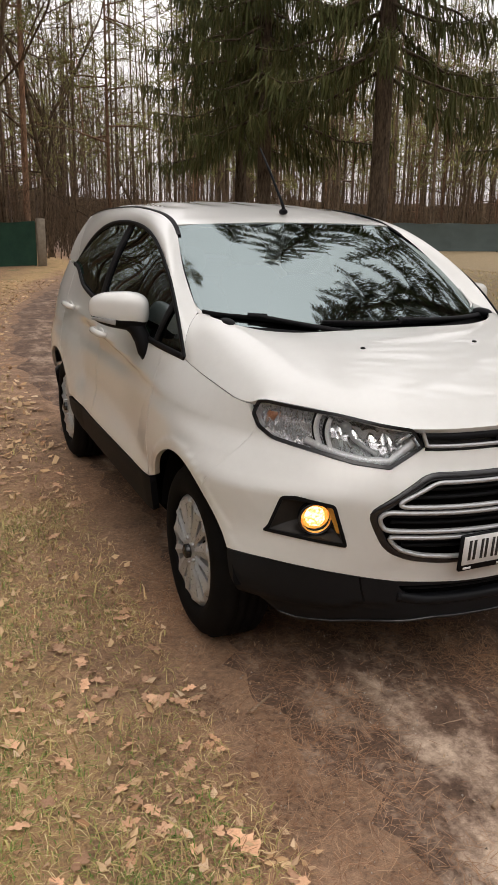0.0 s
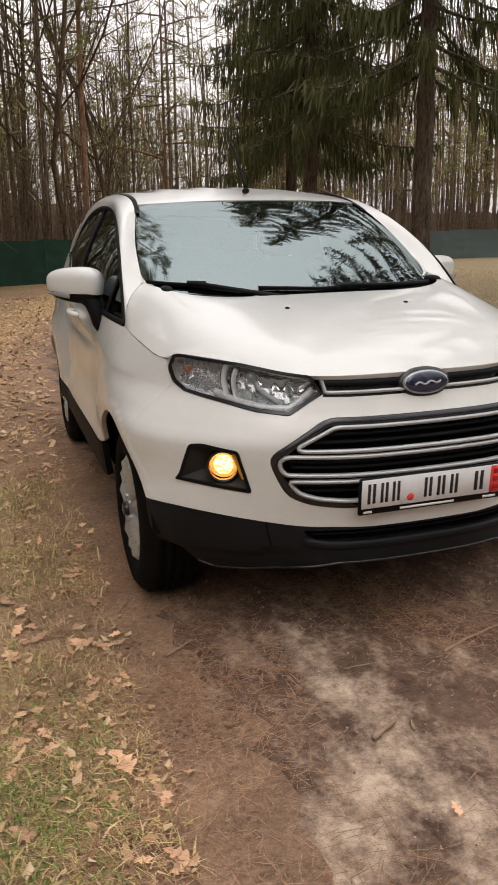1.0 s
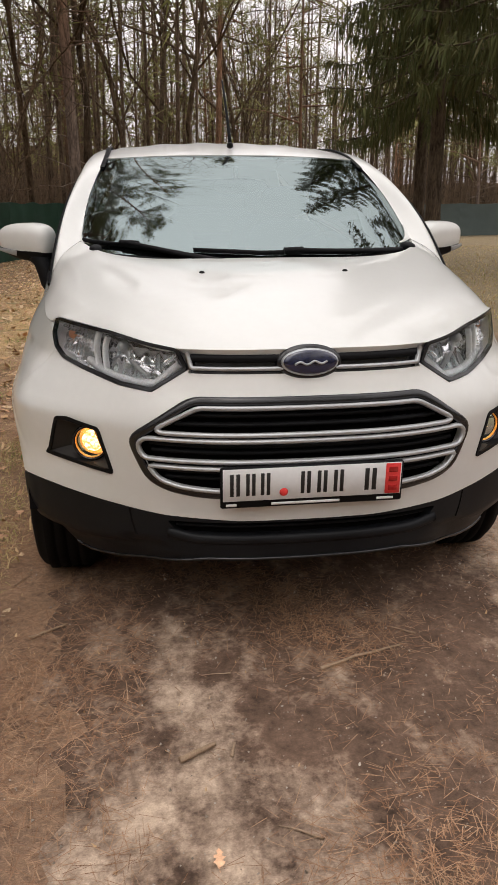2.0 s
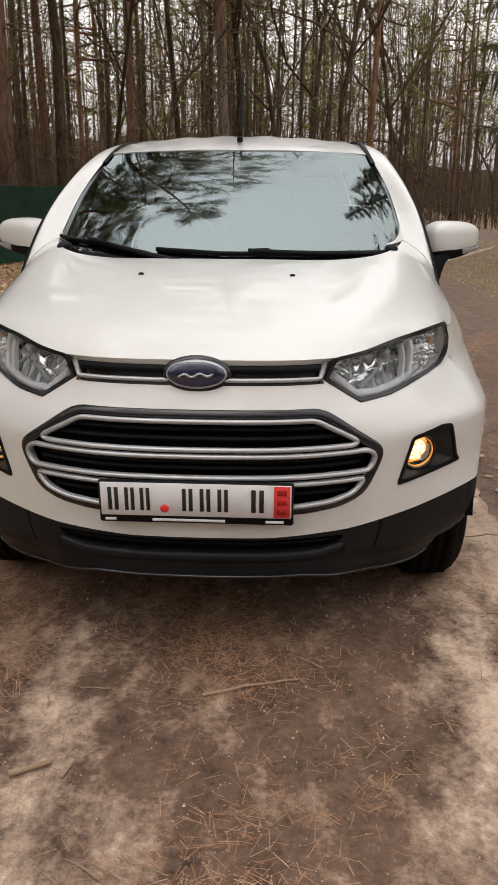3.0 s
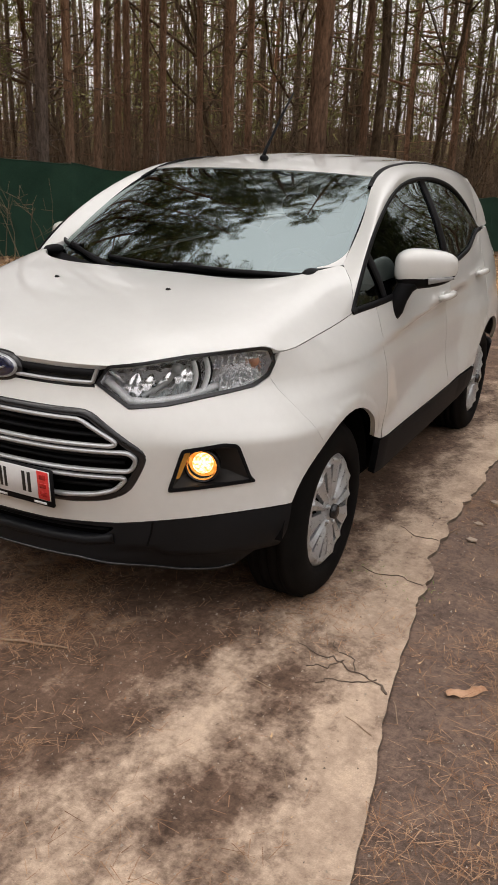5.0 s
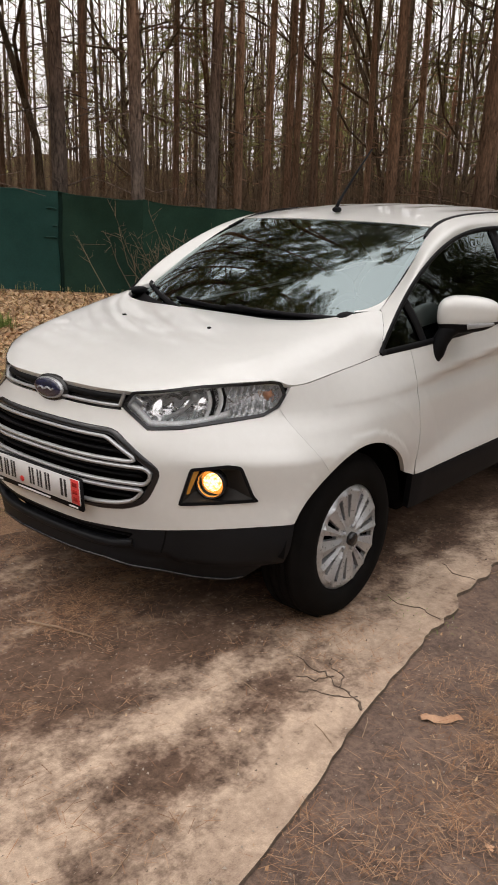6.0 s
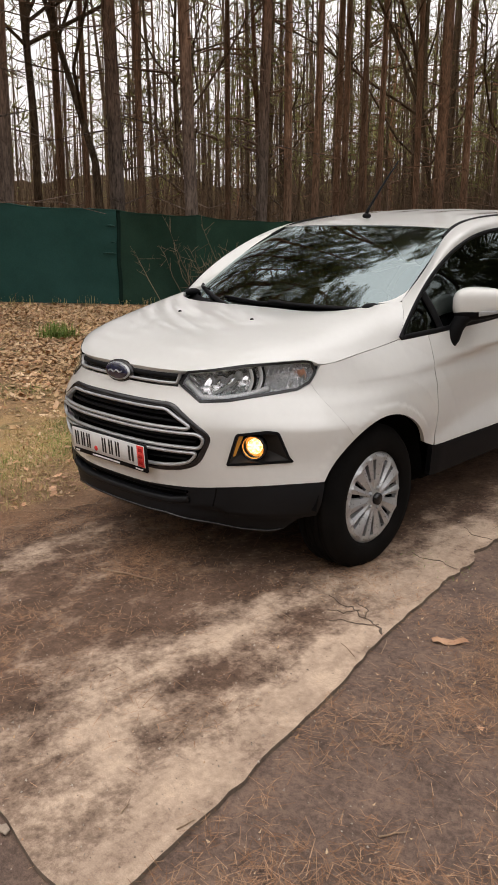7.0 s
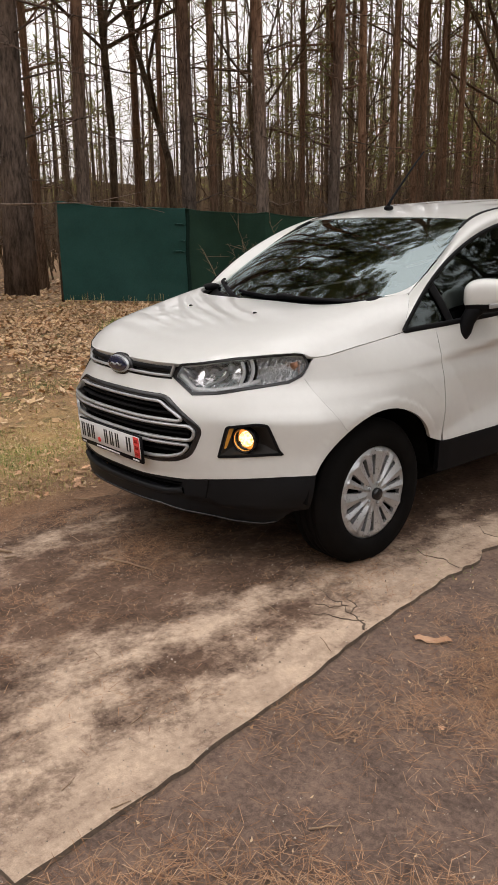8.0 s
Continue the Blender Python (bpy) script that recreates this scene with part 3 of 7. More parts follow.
def roof(u, v):
    """u: -1..1 across, v: 0 at the screen to 1 at the tailgate."""
    u, v = np.asarray(u, float), np.asarray(v, float)
    a = np.abs(u)
    y0 = _top(a * _topl)[..., 1] - 0.004
    y = y0 + (2.98 - 0.06 * a**2 - y0) * v
    x = u * (0.584 + (ditch_x(y) - 0.584) * step(0, 0.2, v))
    z = roof_mid(y) - 0.034 * a**2.2
    z = z + 0.007 * (0.5 - 0.5 * np.cos(a * 5.5 * np.pi)) * step(0.15, 0.3, v) * (1 - step(0.85, 1.0, v)) * (a < 0.92)
    return np.stack([x, y, z], -1)


_dlo, _dlol = spline([(0.798, 0.205, 1.036), (0.768, 0.40, 1.215), (0.718, 0.72, 1.385), (0.672, 1.08, 1.483), (0.652, 1.42, 1.517), (0.650, 1.80, 1.515),
                      (0.664, 2.12, 1.470), (0.69, 2.38, 1.375), (0.722, 2.60, 1.245)])
_inn, _innl = spline([(0.680, 0.385, 1.189), (0.651, 0.665, 1.358), (0.586, 0.976, 1.518), (0.575, 1.35, 1.582), (0.570, 1.70, 1.598), (0.568, 2.05, 1.594),
                      (0.562, 2.40, 1.582), (0.556, 2.70, 1.560), (0.548, 2.95, 1.532)])


def side_frame(t, w):
    """t: 0..1 from the pillar's foot to the rear, w: 0 at the windows to 1 at the screen and roof."""
    t, w = np.asarray(t, float), np.asarray(w, float)
    a, b = _dlo(t * _dlol), _inn(t * _innl)
    r = a + (b - a) * w[..., None]
    h = np.sin(np.pi * np.clip(w, 0, 1))
    out = unit(np.stack([np.full_like(t, 0.8), -0.55 * (1 - step(0.1, 0.45, t)), np.full_like(t, 0.55)], -1))
    return r + out * (0.030 * h * (1 - 0.4 * step(0.3, 0.5, t)))[..., None]


def side_glass(t, w):
    """t: 0..1 along, w: 0 at the belt to 1 at the upper frame."""
    t, w = np.asarray(t, float), np.asarray(w, float)
    top = _dlo(t * _dlol)
    y = 0.205 + (2.60 - 0.205) * t
    y = y * 0.5 + top[..., 1] * 0.5
    s = np.interp(y, _p[1200:3200, 1], _s[1200:3200])
    low = wall(s, belt_z(y))
    r = low + (top - low) * w[..., None]
    r[..., 0] += 0.02 * np.sin(np.pi * np.clip(w, 0, 1)) * step(0.05, 0.3, t) - 0.008
    return r


def quarter(t, w):
    """The rear quarter from the last window's edge to the tailgate."""
    t, w = np.asarray(t, float), np.asarray(w, float)
    a0, a1 = np.array([0.722, 2.60, 1.245]), np.array([0.70, 2.99, 1.255])
    b0, b1 = np.array([0.548, 2.95, 1.532]), np.array([0.545, 3.0, 1.525])
    a, b = a0 + (a1 - a0) * t[..., None], b0 + (b1 - b0) * t[..., None]
    r = a + (b - a) * w[..., None]
    r[..., 0] += 0.02 * np.sin(np.pi * w)
    return r


car = thing("car", "white compact SUV with black trim and lit fog lamps", "car")

# outlines on the wall, as (arc length, height)
X = s_x
HEADLAMP = np.array([(X(0.366), 0.896), (X(0.464), 0.832), (X(0.56), 0.838), (X(0.65), 0.855), (s_y(-0.47), 0.878), (s_y(-0.41), 0.905), (s_y(-0.375), 0.945),
                     (s_y(-0.395), 0.985), (s_y(-0.44), 0.992), (X(0.62), 0.978), (X(0.50), 0.958), (X(0.398), 0.947)])
GRILLE = [(X(0.345), 0.814), (X(0.503), 0.695), (X(0.495), 0.660), (X(0.462), 0.582), (X(0.40), 0.552), (X(0.30), 0.538)]
FOG = np.array([(X(0.562), 0.573), (s_y(-0.497), 0.594), (s_y(-0.512), 0.612), (X(0.722), 0.722), (X(0.69), 0.728), (X(0.595), 0.712)])


def both(half):
    h = np.asarray(half, float)
    return np.vstack([h, (h * [-1, 1])[::-1]])


ARCH_C, ARCH_R = (s_y(AXLE_F - 0.005), 0.335), 0.398
arch_a = np.radians(np.linspace(160, 6, 26))
arch_f = np.stack([ARCH_C[0] + ARCH_R * np.cos(arch_a) * 1.02, ARCH_C[1] + ARCH_R * np.sin(arch_a)], 1)
# lower edge of the white bumper skin
LIP = [(X(0.0), 0.452), (X(0.2), 0.453), (X(0.426), 0.463), (X(0.529), 0.474), (X(0.66), 0.488), (s_y(-0.50), 0.500), (s_y(-0.395), 0.505)]
i0 = int(np.argmin(np.abs(arch_f[:, 1] - 0.505) + (arch_f[:, 0] > ARCH_C[0]) * 9))
seam_hit = int(np.argmin(np.hypot(arch_f[:, 0] - s_y(-0.27), (arch_f[:, 1] - 0.66))))
bump_side = LIP[:-1] + [(arch_f[i0, 0], 0.505)] + [tuple(q) for q in arch_f[i0 + 1 : seam_hit + 1]]
lamp_rim = inset(HEADLAMP, -0.006)
bump_top = [tuple(lamp_rim[5]), tuple(lamp_rim[4]), tuple(lamp_rim[3]), tuple(lamp_rim[2]), tuple(lamp_rim[1]), tuple(lamp_rim[0]), (X(0.36), 0.884), (X(0.2), 0.884), (X(0.0), 0.884)]
right_half = bump_side + bump_top
skin = part("bumper_skin", patch(Geo(), wall, both(right_half[1:-1]), [rounded(both(GRILLE), 0.02), rounded(FOG, 0.012), rounded(FOG * [-1, 1], 0.012)], 0.025, 0.03), PAINT, car, "white painted bumper skin")

fender_o = [tuple(lamp_rim[5]), tuple(lamp_rim[6]), (s_y(-0.345), 0.970)]
fender_o += [(s_y(y), float(edge_z(s_y(y))) - 0.004) for y in (-0.25, -0.12, 0.0, 0.1, 0.2)]
fender_o += [(s_y(0.405), float(belt_z(0.405))), (s_y(0.402), 0.90), (s_y(0.40), 0.60), (s_y(0.395), 0.508)]
fender_o += [tuple(q) for q in arch_f[::-1] if q[1] > 0.508 and q[0] >= arch_f[seam_hit, 0]]
arch_b = arch_f + [s_y(AXLE_R) - ARCH_C[0] + 0.0, 0]
door_front = [(s_y(0.4065), 0.508), (s_y(1.50), 0.500), (s_y(1.50), float(belt_z(1.5)))] + [(s_y(y), float(belt_z(y))) for y in (1.2, 0.9, 0.6, 0.4068)]
rear_in = [q for q in arch_b if q[1] > 0.5 and q[0] < s_y(AXLE_R - 0.17)]
door_rear = [(s_y(1.506), 0.500)] + [(q[0], q[1]) for q in rear_in] + [(s_y(2.34), 0.80), (s_y(2.50), float(belt_z(2.50)))] + [(s_y(y), float(belt_z(y))) for y in (2.2, 1.9, 1.506)]
rear_q = [(s_y(2.345), 0.80)] + [(rear_in[-1][0] + 0.006, rear_in[-1][1])] + [tuple(q) for q in arch_b if q[1] > 0.5 and q[0] > s_y(AXLE_R - 0.17)]
rear_q += [(RAIL_LEN - 0.62, 0.50), (RAIL_LEN - 0.62, 1.25), (s_y(2.9), float(belt_z(2.9))), (s_y(2.506), float(belt_z(2.506)))]
for flip in (False, True):
    part("front_fender", patch(Geo(), wall, inset(fender_o, 0.0006), (), 0.016, 0.02, flip), PAINT, car)
    d1 = part("front_door", patch(Geo(), wall, inset(door_front, 0.0), (), 0.02, 0.02, flip), PAINT, car)
    d2 = part("rear_door", patch(Geo(), wall, inset(door_rear, 0.0), (), 0.035, 0.02, flip), PAINT, car)
    part("rear_quarter_panel", patch(Geo(), wall, inset(rear_q, 0.0015), (), 0.04, 0.02, flip), PAINT, car)
    sg = -1 if flip else 1
    for dr, y, z in ((d1, 1.36, 0.975), (d2, 2.24, 1.015)):
        c, nn = wall(s_y(y), z), wall_n(s_y(y), z)[0]
        g = Geo()
        run = np.array([wall(s_y(y + d), z + 0.01 * d) + nn * h for d, h in ((-0.11, 0.0), (-0.095, 0.022), (-0.06, 0.034), (0.0, 0.037), (0.06, 0.034), (0.095, 0.022), (0.11, 0.0))])
        run[:, 0] *= sg
        tube(g, run, [0.012, 0.016, 0.017, 0.017, 0.017, 0.016, 0.012], 10)
        part("handle", g, PAINT, dr, "white pull handle")
        g = Geo()
        blob(g, (0.012, 0.12, 0.055), (c * [sg, 1, 1]), 2.4)
        part("handle_cup", g, PAINT, dr)

# tail: a plain hatch with its window, lamps and bumper
tail_o = [(RAIL_LEN - 0.615, 0.50), (RAIL_LEN, 0.50), (RAIL_LEN, 1.12), (RAIL_LEN - 0.615, 1.12)]
for flip in (False, True):
    part("tailgate_panel", patch(Geo(), wall, tail_o, (), 0.06, 0.02, flip), PAINT, car)
    lamp_o = rounded([(RAIL_LEN - 0.66, 0.90), (RAIL_LEN - 0.42, 0.92), (RAIL_LEN - 0.46, 1.10), (RAIL_LEN - 0.70, 1.12), (RAIL_LEN - 0.80, 1.00)], 0.03)
    part("tail_lamp", patch(Geo(), wall, lamp_o, (), 0.05, 0.03, flip, 0.012), RED, car, "red tail lamp lens")


def hatch(u, v):
    u, v = np.asarray(u, float), np.asarray(v, float)
    y = 3.235 - 0.05 * u**2 - v * 0.23 - 0.03 * v * v
    x = u * (0.72 - 0.155 * v)
    return np.stack([-x, y, 1.10 + 0.435 * v - 0.02 * u * u * v], -1)


part("hatch_frame", patch(Geo(), hatch, [(-1, -0.12), (1, -0.12), (1, 1.05), (-1, 1.05)], [rounded([(-0.86, 0.2), (0.86, 0.2), (0.86, 0.88), (-0.86, 0.88)], 0.1)], 0.08, 0.03), PAINT, car)
part("rear_window", patch(Geo(), hatch, rounded([(-0.85, 0.21), (0.85, 0.21), (0.85, 0.87), (-0.85, 0.87)], 0.1), (), 0.08, 0.0, lift=-0.01), TINTED, car)
for flip in (False, True):
    part("rear_pillar", sheet(Geo(), quarter, np.linspace(0, 1, 6), np.linspace(0, 1, 8), flip), PAINT, car)

# hood, screen, roof
hood_panel = part("hood", patch(Geo(), hood, [(-1, 0.0), (1, 0.0), (1, 1), (-1, 1)], (), 0.03, 0.02), PAINT, car, "white hood with two raised folds")
part("windscreen", patch(Geo(), screen, [(-1, -0.15), (1, -0.15), (1, 1), (-1, 1)], (), 0.05, 0.0), SCREEN, car, "windscreen mirroring branches and pale sky").visible_shadow = False
band = Geo()
patch(band, screen, [(-1, -0.15), (1, -0.15), (1, 1), (-1, 1)], [rounded([(-0.955, -0.01), (0.955, -0.01), (0.965, 0.955), (-0.965, 0.955)], 0.04)], 0.05, 0.0, lift=-0.004)
part("screen_border", band, GLOSSBLACK, car, "black border under the glass")
part("roof_panel", patch(Geo(), roof, [(-1, 0.0), (1, 0.0), (1, 1), (-1, 1)], (), 0.035, 0.02), PAINT, car, "white ribbed roof skin")
for flip in (False, True):
    part("side_frame", sheet(Geo(), side_frame, np.linspace(0, 1, 60), np.linspace(0, 1, 12), flip), PAINT, car, "white pillar and roof side frame")
    t = np.linspace(0.215, 0.98, 50)
    run = side_frame(t, np.full_like(t, 1.0)) + [-0.004, 0, 0.0]
    part("roof_seam_strip", ribbon(Geo(), run, np.tile(unit((0.15, 0, 1.0)), (50, 1)), 0.024, 0.004, flip=flip), BLACK, car, "grey rubber roof strip")
    t = np.linspace(0.0, 1.0, 60)
    part("window_seal", ribbon(Geo(), side_frame(t, np.full_like(t, 0.0)), np.tile(unit((1, 0, 0.2)), (60, 1)), 0.02, 0.008, flip=flip), BLACK, car)
    t = np.linspace(0, 1, 50)
    run = side_glass(t, np.zeros_like(t)) + [0.006, 0, 0]
    part("belt_strip", ribbon(Geo(), run, np.tile(unit((1, 0, 0.1)), (50, 1)), 0.026, 0.009, flip=flip), BLACK, car)
    part("side_window", sheet(Geo(), side_glass, np.linspace(0, 1, 50), np.linspace(0, 1, 8), flip), TINTED, car, "dark tinted side glass").visible_shadow = False
    for t0, wd in ((0.145, 0.05), (0.545, 0.10)):
        w = np.linspace(0, 1, 10)
        run = side_glass(np.full_like(w, t0) - 0.03 * (w if t0 < 0.3 else w * 0), w) + [0.004, 0, 0]
        part("window_pillar", ribbon(Geo(), run, np.tile(unit((1, 0, 0.3)), (10, 1)), wd, 0.006, flip=flip), BLACK, car)

# grille, badge, plate
def on_wall(pts, lift=0.0):
    pts = np.asarray(pts, float)
    n = wall_n(pts[:, 0], pts[:, 1])
    return wall(pts[:, 0], pts[:, 1]) + n * lift, n


def trim(geo, pts, width, height, lift, closed=False, r=0.012):
    """A moulding along a line on the wall."""
    p = resample(rounded(pts, r) if closed else pts, 0.02, closed)
    q, n = on_wall(p, lift)
    return ribbon(geo, q, n, width, height, closed)


grille = new("grille")
grille.parent = car
grille["label"] = "black front grille with satin bars"
# near-black sheet paints in the shade behind the grille
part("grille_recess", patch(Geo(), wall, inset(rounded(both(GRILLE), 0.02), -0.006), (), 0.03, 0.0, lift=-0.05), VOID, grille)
part("grille_rim", trim(Geo(), both(inset(GRILLE + [(0, 0.538), (0, 0.814)], 0.0)[:6]), 0.026, 0.008, -0.004, True, 0.03), GLOSSBLACK, grille)
UP = both([(X(0.325), 0.794), (X(0.435), 0.733), (X(0.425), 0.722), (X(0.30), 0.722)])
MIDL = both([(X(0.465), 0.704), (X(0.487), 0.683), (X(0.472), 0.643), (X(0.30), 0.643)])
LOWL = both([(X(0.462), 0.622), (X(0.43), 0.580), (X(0.37), 0.562), (X(0.28), 0.554)])
for shape in (UP, MIDL, LOWL):
    part("chrome_surround", trim(Geo(), shape, 0.0135, 0.011, 0.001, True, 0.02), CHROME, grille, "satin chrome bar")
for z, w in ((0.776, 0.36), (0.750, 0.39), (0.684, 0.46), (0.664, 0.455), (0.604, 0.44), (0.585, 0.42)):
    pts = [(X(abs(k)) * (1 if k > 0 else -1), z) for k in np.linspace(-w, w, 33)]
    q, n = on_wall(pts, -0.028)
    part("slat", ribbon(Geo(), q, n, 0.014, 0.016), BLACK, grille)
bar = new("upper_grille")
bar.parent = car
part("bar_recess", patch(Geo(), wall, both([(X(0.358), 0.886), (X(0.378), 0.948)]), (), 0.03, 0.0, lift=-0.02), GLOSSBLACK, bar)
part("bar_slat", trim(Geo(), [(X(abs(k)) * np.sign(k), 0.926) for k in np.linspace(-0.365, 0.365, 31)], 0.022, 0.014, -0.014), BLACK, bar)
part("bar_chrome", trim(Geo(), [(-X(0.366), 0.942), (-X(0.352), 0.900)] + [(X(abs(k)) * np.sign(k), 0.898) for k in np.linspace(-0.345, 0.345, 31)] + [(X(0.352), 0.900), (X(0.366), 0.942)], 0.012, 0.010, -0.002), CHROME, bar, "satin chrome bar")
bc, bn = on_wall([(0, 0.915)], 0.012)
ang = np.linspace(0, 2 * np.pi, 40, endpoint=False)


def badge_disc(wd, ht, depth, name, material, lift, label=""):
    tilt = math.atan2(bn[0][2], -bn[0][1])
    rings = []
    for k, d in ((1.0, -depth), (1.0, 0.0), (0.96, depth * 0.5), (0.80, depth * 0.9), (0.0, depth)):
        x, zz = wd * k * np.cos(ang), ht * k * np.sin(ang)
        loc = np.stack([x, np.full_like(x, -d - lift), zz], 1)
        rings.append(loc)
    p = np.concatenate(rings)
    ct, st = math.cos(tilt), math.sin(tilt)
    p = np.stack([p[:, 0], p[:, 1] * ct + p[:, 2] * st, -p[:, 1] * st + p[:, 2] * ct], 1) + bc[0]
    f = [(j * 40 + i, j * 40 + (i + 1) % 40, (j + 1) * 40 + (i + 1) % 40, (j + 1) * 40 + i) for j in range(4) for i in range(40)]
    return part(name, Geo().add(p, f), material, badge, label)


badge = new("badge")
badge.parent = car
badge_disc(0.094, 0.050, 0.010, "badge_seat", GLOSSBLACK, -0.012)
badge_disc(0.082, 0.039, 0.010, "badge_rim", CHROME, 0.0)
badge_disc(0.077, 0.0345, 0.006, "badge_field", BADGE, 0.006, "dark blue oval field")
g = Geo()
k = np.linspace(-0.046, 0.046, 49)
run = bc[0] + np.stack([k, np.full(49, -0.0145), 0.004 * np.sin(k * 150) + 0.05 * k], 1)
ribbon(g, run, np.tile((0, -1.0, 0.15), (49, 1)), 0.006, 0.003)
part("badge_mark", g, CHROME, badge)

plate = new("number_plate")
plate.parent = car
plate["label"] = "white number plate with a red end strip in a black holder"
PY = -0.868
PM = pose(0, PY, 0.5755, 4, 0, 0)
part("holder", block(Geo(), (0.532, 0.014, 0.126), (0, 0, 0), 0.005, PM), BLACK, plate)
part("plate_sheet", block(Geo(), (0.518, 0.003, 0.098), (0, 0, 0), 0.001, PM @ pose(0, -0.0085, 0.010)), PLATE, plate)
part("red_strip", block(Geo(), (0.044, 0.003, 0.094), (0, 0, 0), 0.001, PM @ pose(0.234, -0.0100, 0.010)), REDINK, plate)
for k, w in ((-0.225, 0.030), (-0.180, 0.028), (-0.138, 0.028), (-0.022, 0.030), (0.026, 0.030), (0.074, 0.030), (0.168, 0.036)):
    g = Geo()
    block(g, (w * 0.36, 0.002, 0.068), (0, 0, 0), 0.0008, PM @ pose(k - w * 0.3, -0.0105, 0.011))
    block(g, (w * 0.36, 0.002, 0.068), (0, 0, 0), 0.0008, PM @ pose(k + w * 0.3, -0.0105, 0.011))
    part("character_bar", g, INK, plate)
g = Geo()
lathe(g, [(0.0, -0.002), (0.011, -0.002), (0.0125, 0.0)], 20, PM @ pose(-0.085, -0.0105, -0.016, 0, 0, 90))
part("seal_dot", g, REDINK, plate, "round red seal")
for k in range(3):
    part("strip_bar", block(Geo(), (0.026, 0.002, 0.016), (0, 0, 0), 0.0008, PM @ pose(0.234, -0.0118, 0.038 - 0.028 * k)), RED, plate)
for x, w in ((-0.02, 0.20), (0.215, 0.05), (-0.235, 0.03)):
    part("holder_print", block(Geo(), (w, 0.002, 0.008), (0, 0, 0), 0.0008, PM @ pose(x, -0.0075, -0.052)), PALE, plate)

# black lower bumper and rocker cladding
low_half = [(0.0, 0.330), (X(0.3), 0.325), (X(0.46), 0.300), (X(0.60), 0.268), (X(0.70), 0.258), (s_y(-0.52), 0.27), (s_y(-0.455), 0.335), (arch_f[0, 0], 0.345), (arch_f[i0, 0], 0.500)]
low_half += [(s_y(-0.50), 0.497), (X(0.66), 0.485), (X(0.529), 0.471), (X(0.426), 0.460), (X(0.2), 0.450), (0.0, 0.449)]
INTAKE = both([(X(0.385), 0.404), (X(0.422), 0.446)])
part("lower_bumper", patch(Geo(), wall, both(low_half[1:-1]), [rounded(INTAKE, 0.012)], 0.025, 0.03), GRAIN, car, "black grained lower bumper")
for sg in (-1, 1):
    part("bumper_groove", trim(Geo(), [(sg * X(0.527), 0.470), (sg * X(0.522), 0.43), (sg * X(0.512), 0.385)], 0.006, 0.003, -0.001), VOID, car)
# glossy bead added along the lip to shape its bright line of reflected sky
part("lip_bead", trim(Geo(), [(-q[0], q[1] + 0.004) for q in low_half[5:0:-1]] + [(q[0], q[1] + 0.004) for q in low_half[1:6]], 0.010, 0.006, 0.0), GLOSSBLACK, car)
# near-black sheet paints in the shade inside the intake
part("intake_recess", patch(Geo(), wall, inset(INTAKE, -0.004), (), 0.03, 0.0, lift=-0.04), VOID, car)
part("intake_slat", trim(Geo(), [(X(abs(k)) * np.sign(k), 0.427) for k in np.linspace(-0.40, 0.40, 31)], 0.012, 0.02, -0.036), BLACK, car)
part("chin_bar", trim(Geo(), [(X(abs(k)) * np.sign(k), 0.392 + 0.02 * max(0, abs(k) - 0.34) / 0.1) for k in np.linspace(-0.42, 0.42, 31)], 0.03, 0.014, -0.004), GRAIN, car)
rock = [(s_y(0.40), 0.350), (s_y(2.06), 0.350), (s_y(2.06), 0.494), (s_y(1.2), 0.498), (s_y(0.42), 0.504), (s_y(0.384), 0.504), (s_y(0.390), 0.44)]
sill_r = [(s_y(2.90), 0.36), (s_y(3.0), 0.32), (RAIL_LEN, 0.32), (RAIL_LEN, 0.494), (s_y(2.83), 0.494)]
for flip in (False, True):
    part("rocker_cladding", patch(Geo(), wall, rock, (), 0.04, 0.03, flip, 0.004), BLACK, car, "black sill cladding")
    part("rear_bumper_skirt", patch(Geo(), wall, sill_r, (), 0.05, 0.03, flip, 0.004), BLACK, car)
    # wheel wells, near-black to hold their shade in the colour
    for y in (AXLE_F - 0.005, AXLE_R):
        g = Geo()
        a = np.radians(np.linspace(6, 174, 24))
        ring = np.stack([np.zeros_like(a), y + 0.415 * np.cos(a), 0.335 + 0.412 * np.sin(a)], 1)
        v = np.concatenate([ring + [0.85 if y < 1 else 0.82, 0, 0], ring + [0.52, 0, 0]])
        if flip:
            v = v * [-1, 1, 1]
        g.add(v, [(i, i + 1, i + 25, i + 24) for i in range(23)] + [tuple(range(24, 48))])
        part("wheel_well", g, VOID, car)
# inner shell that closes gaps, and the floor, wide and low to deepen ground shade
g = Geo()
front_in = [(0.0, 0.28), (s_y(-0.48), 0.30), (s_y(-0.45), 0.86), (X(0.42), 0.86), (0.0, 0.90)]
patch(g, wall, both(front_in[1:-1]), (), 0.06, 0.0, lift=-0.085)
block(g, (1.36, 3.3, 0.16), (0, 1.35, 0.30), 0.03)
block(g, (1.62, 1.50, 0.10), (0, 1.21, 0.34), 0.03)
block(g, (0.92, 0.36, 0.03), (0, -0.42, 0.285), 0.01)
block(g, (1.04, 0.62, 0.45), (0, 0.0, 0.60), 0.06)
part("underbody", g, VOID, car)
for flip in (False, True):
    g = Geo()
    for o in (door_front, door_rear):
        patch(g, wall, inset(o, -0.01), (), 0.06, 0.0, flip, -0.045)
    part("inner_door_lining", g, CABIN, car)

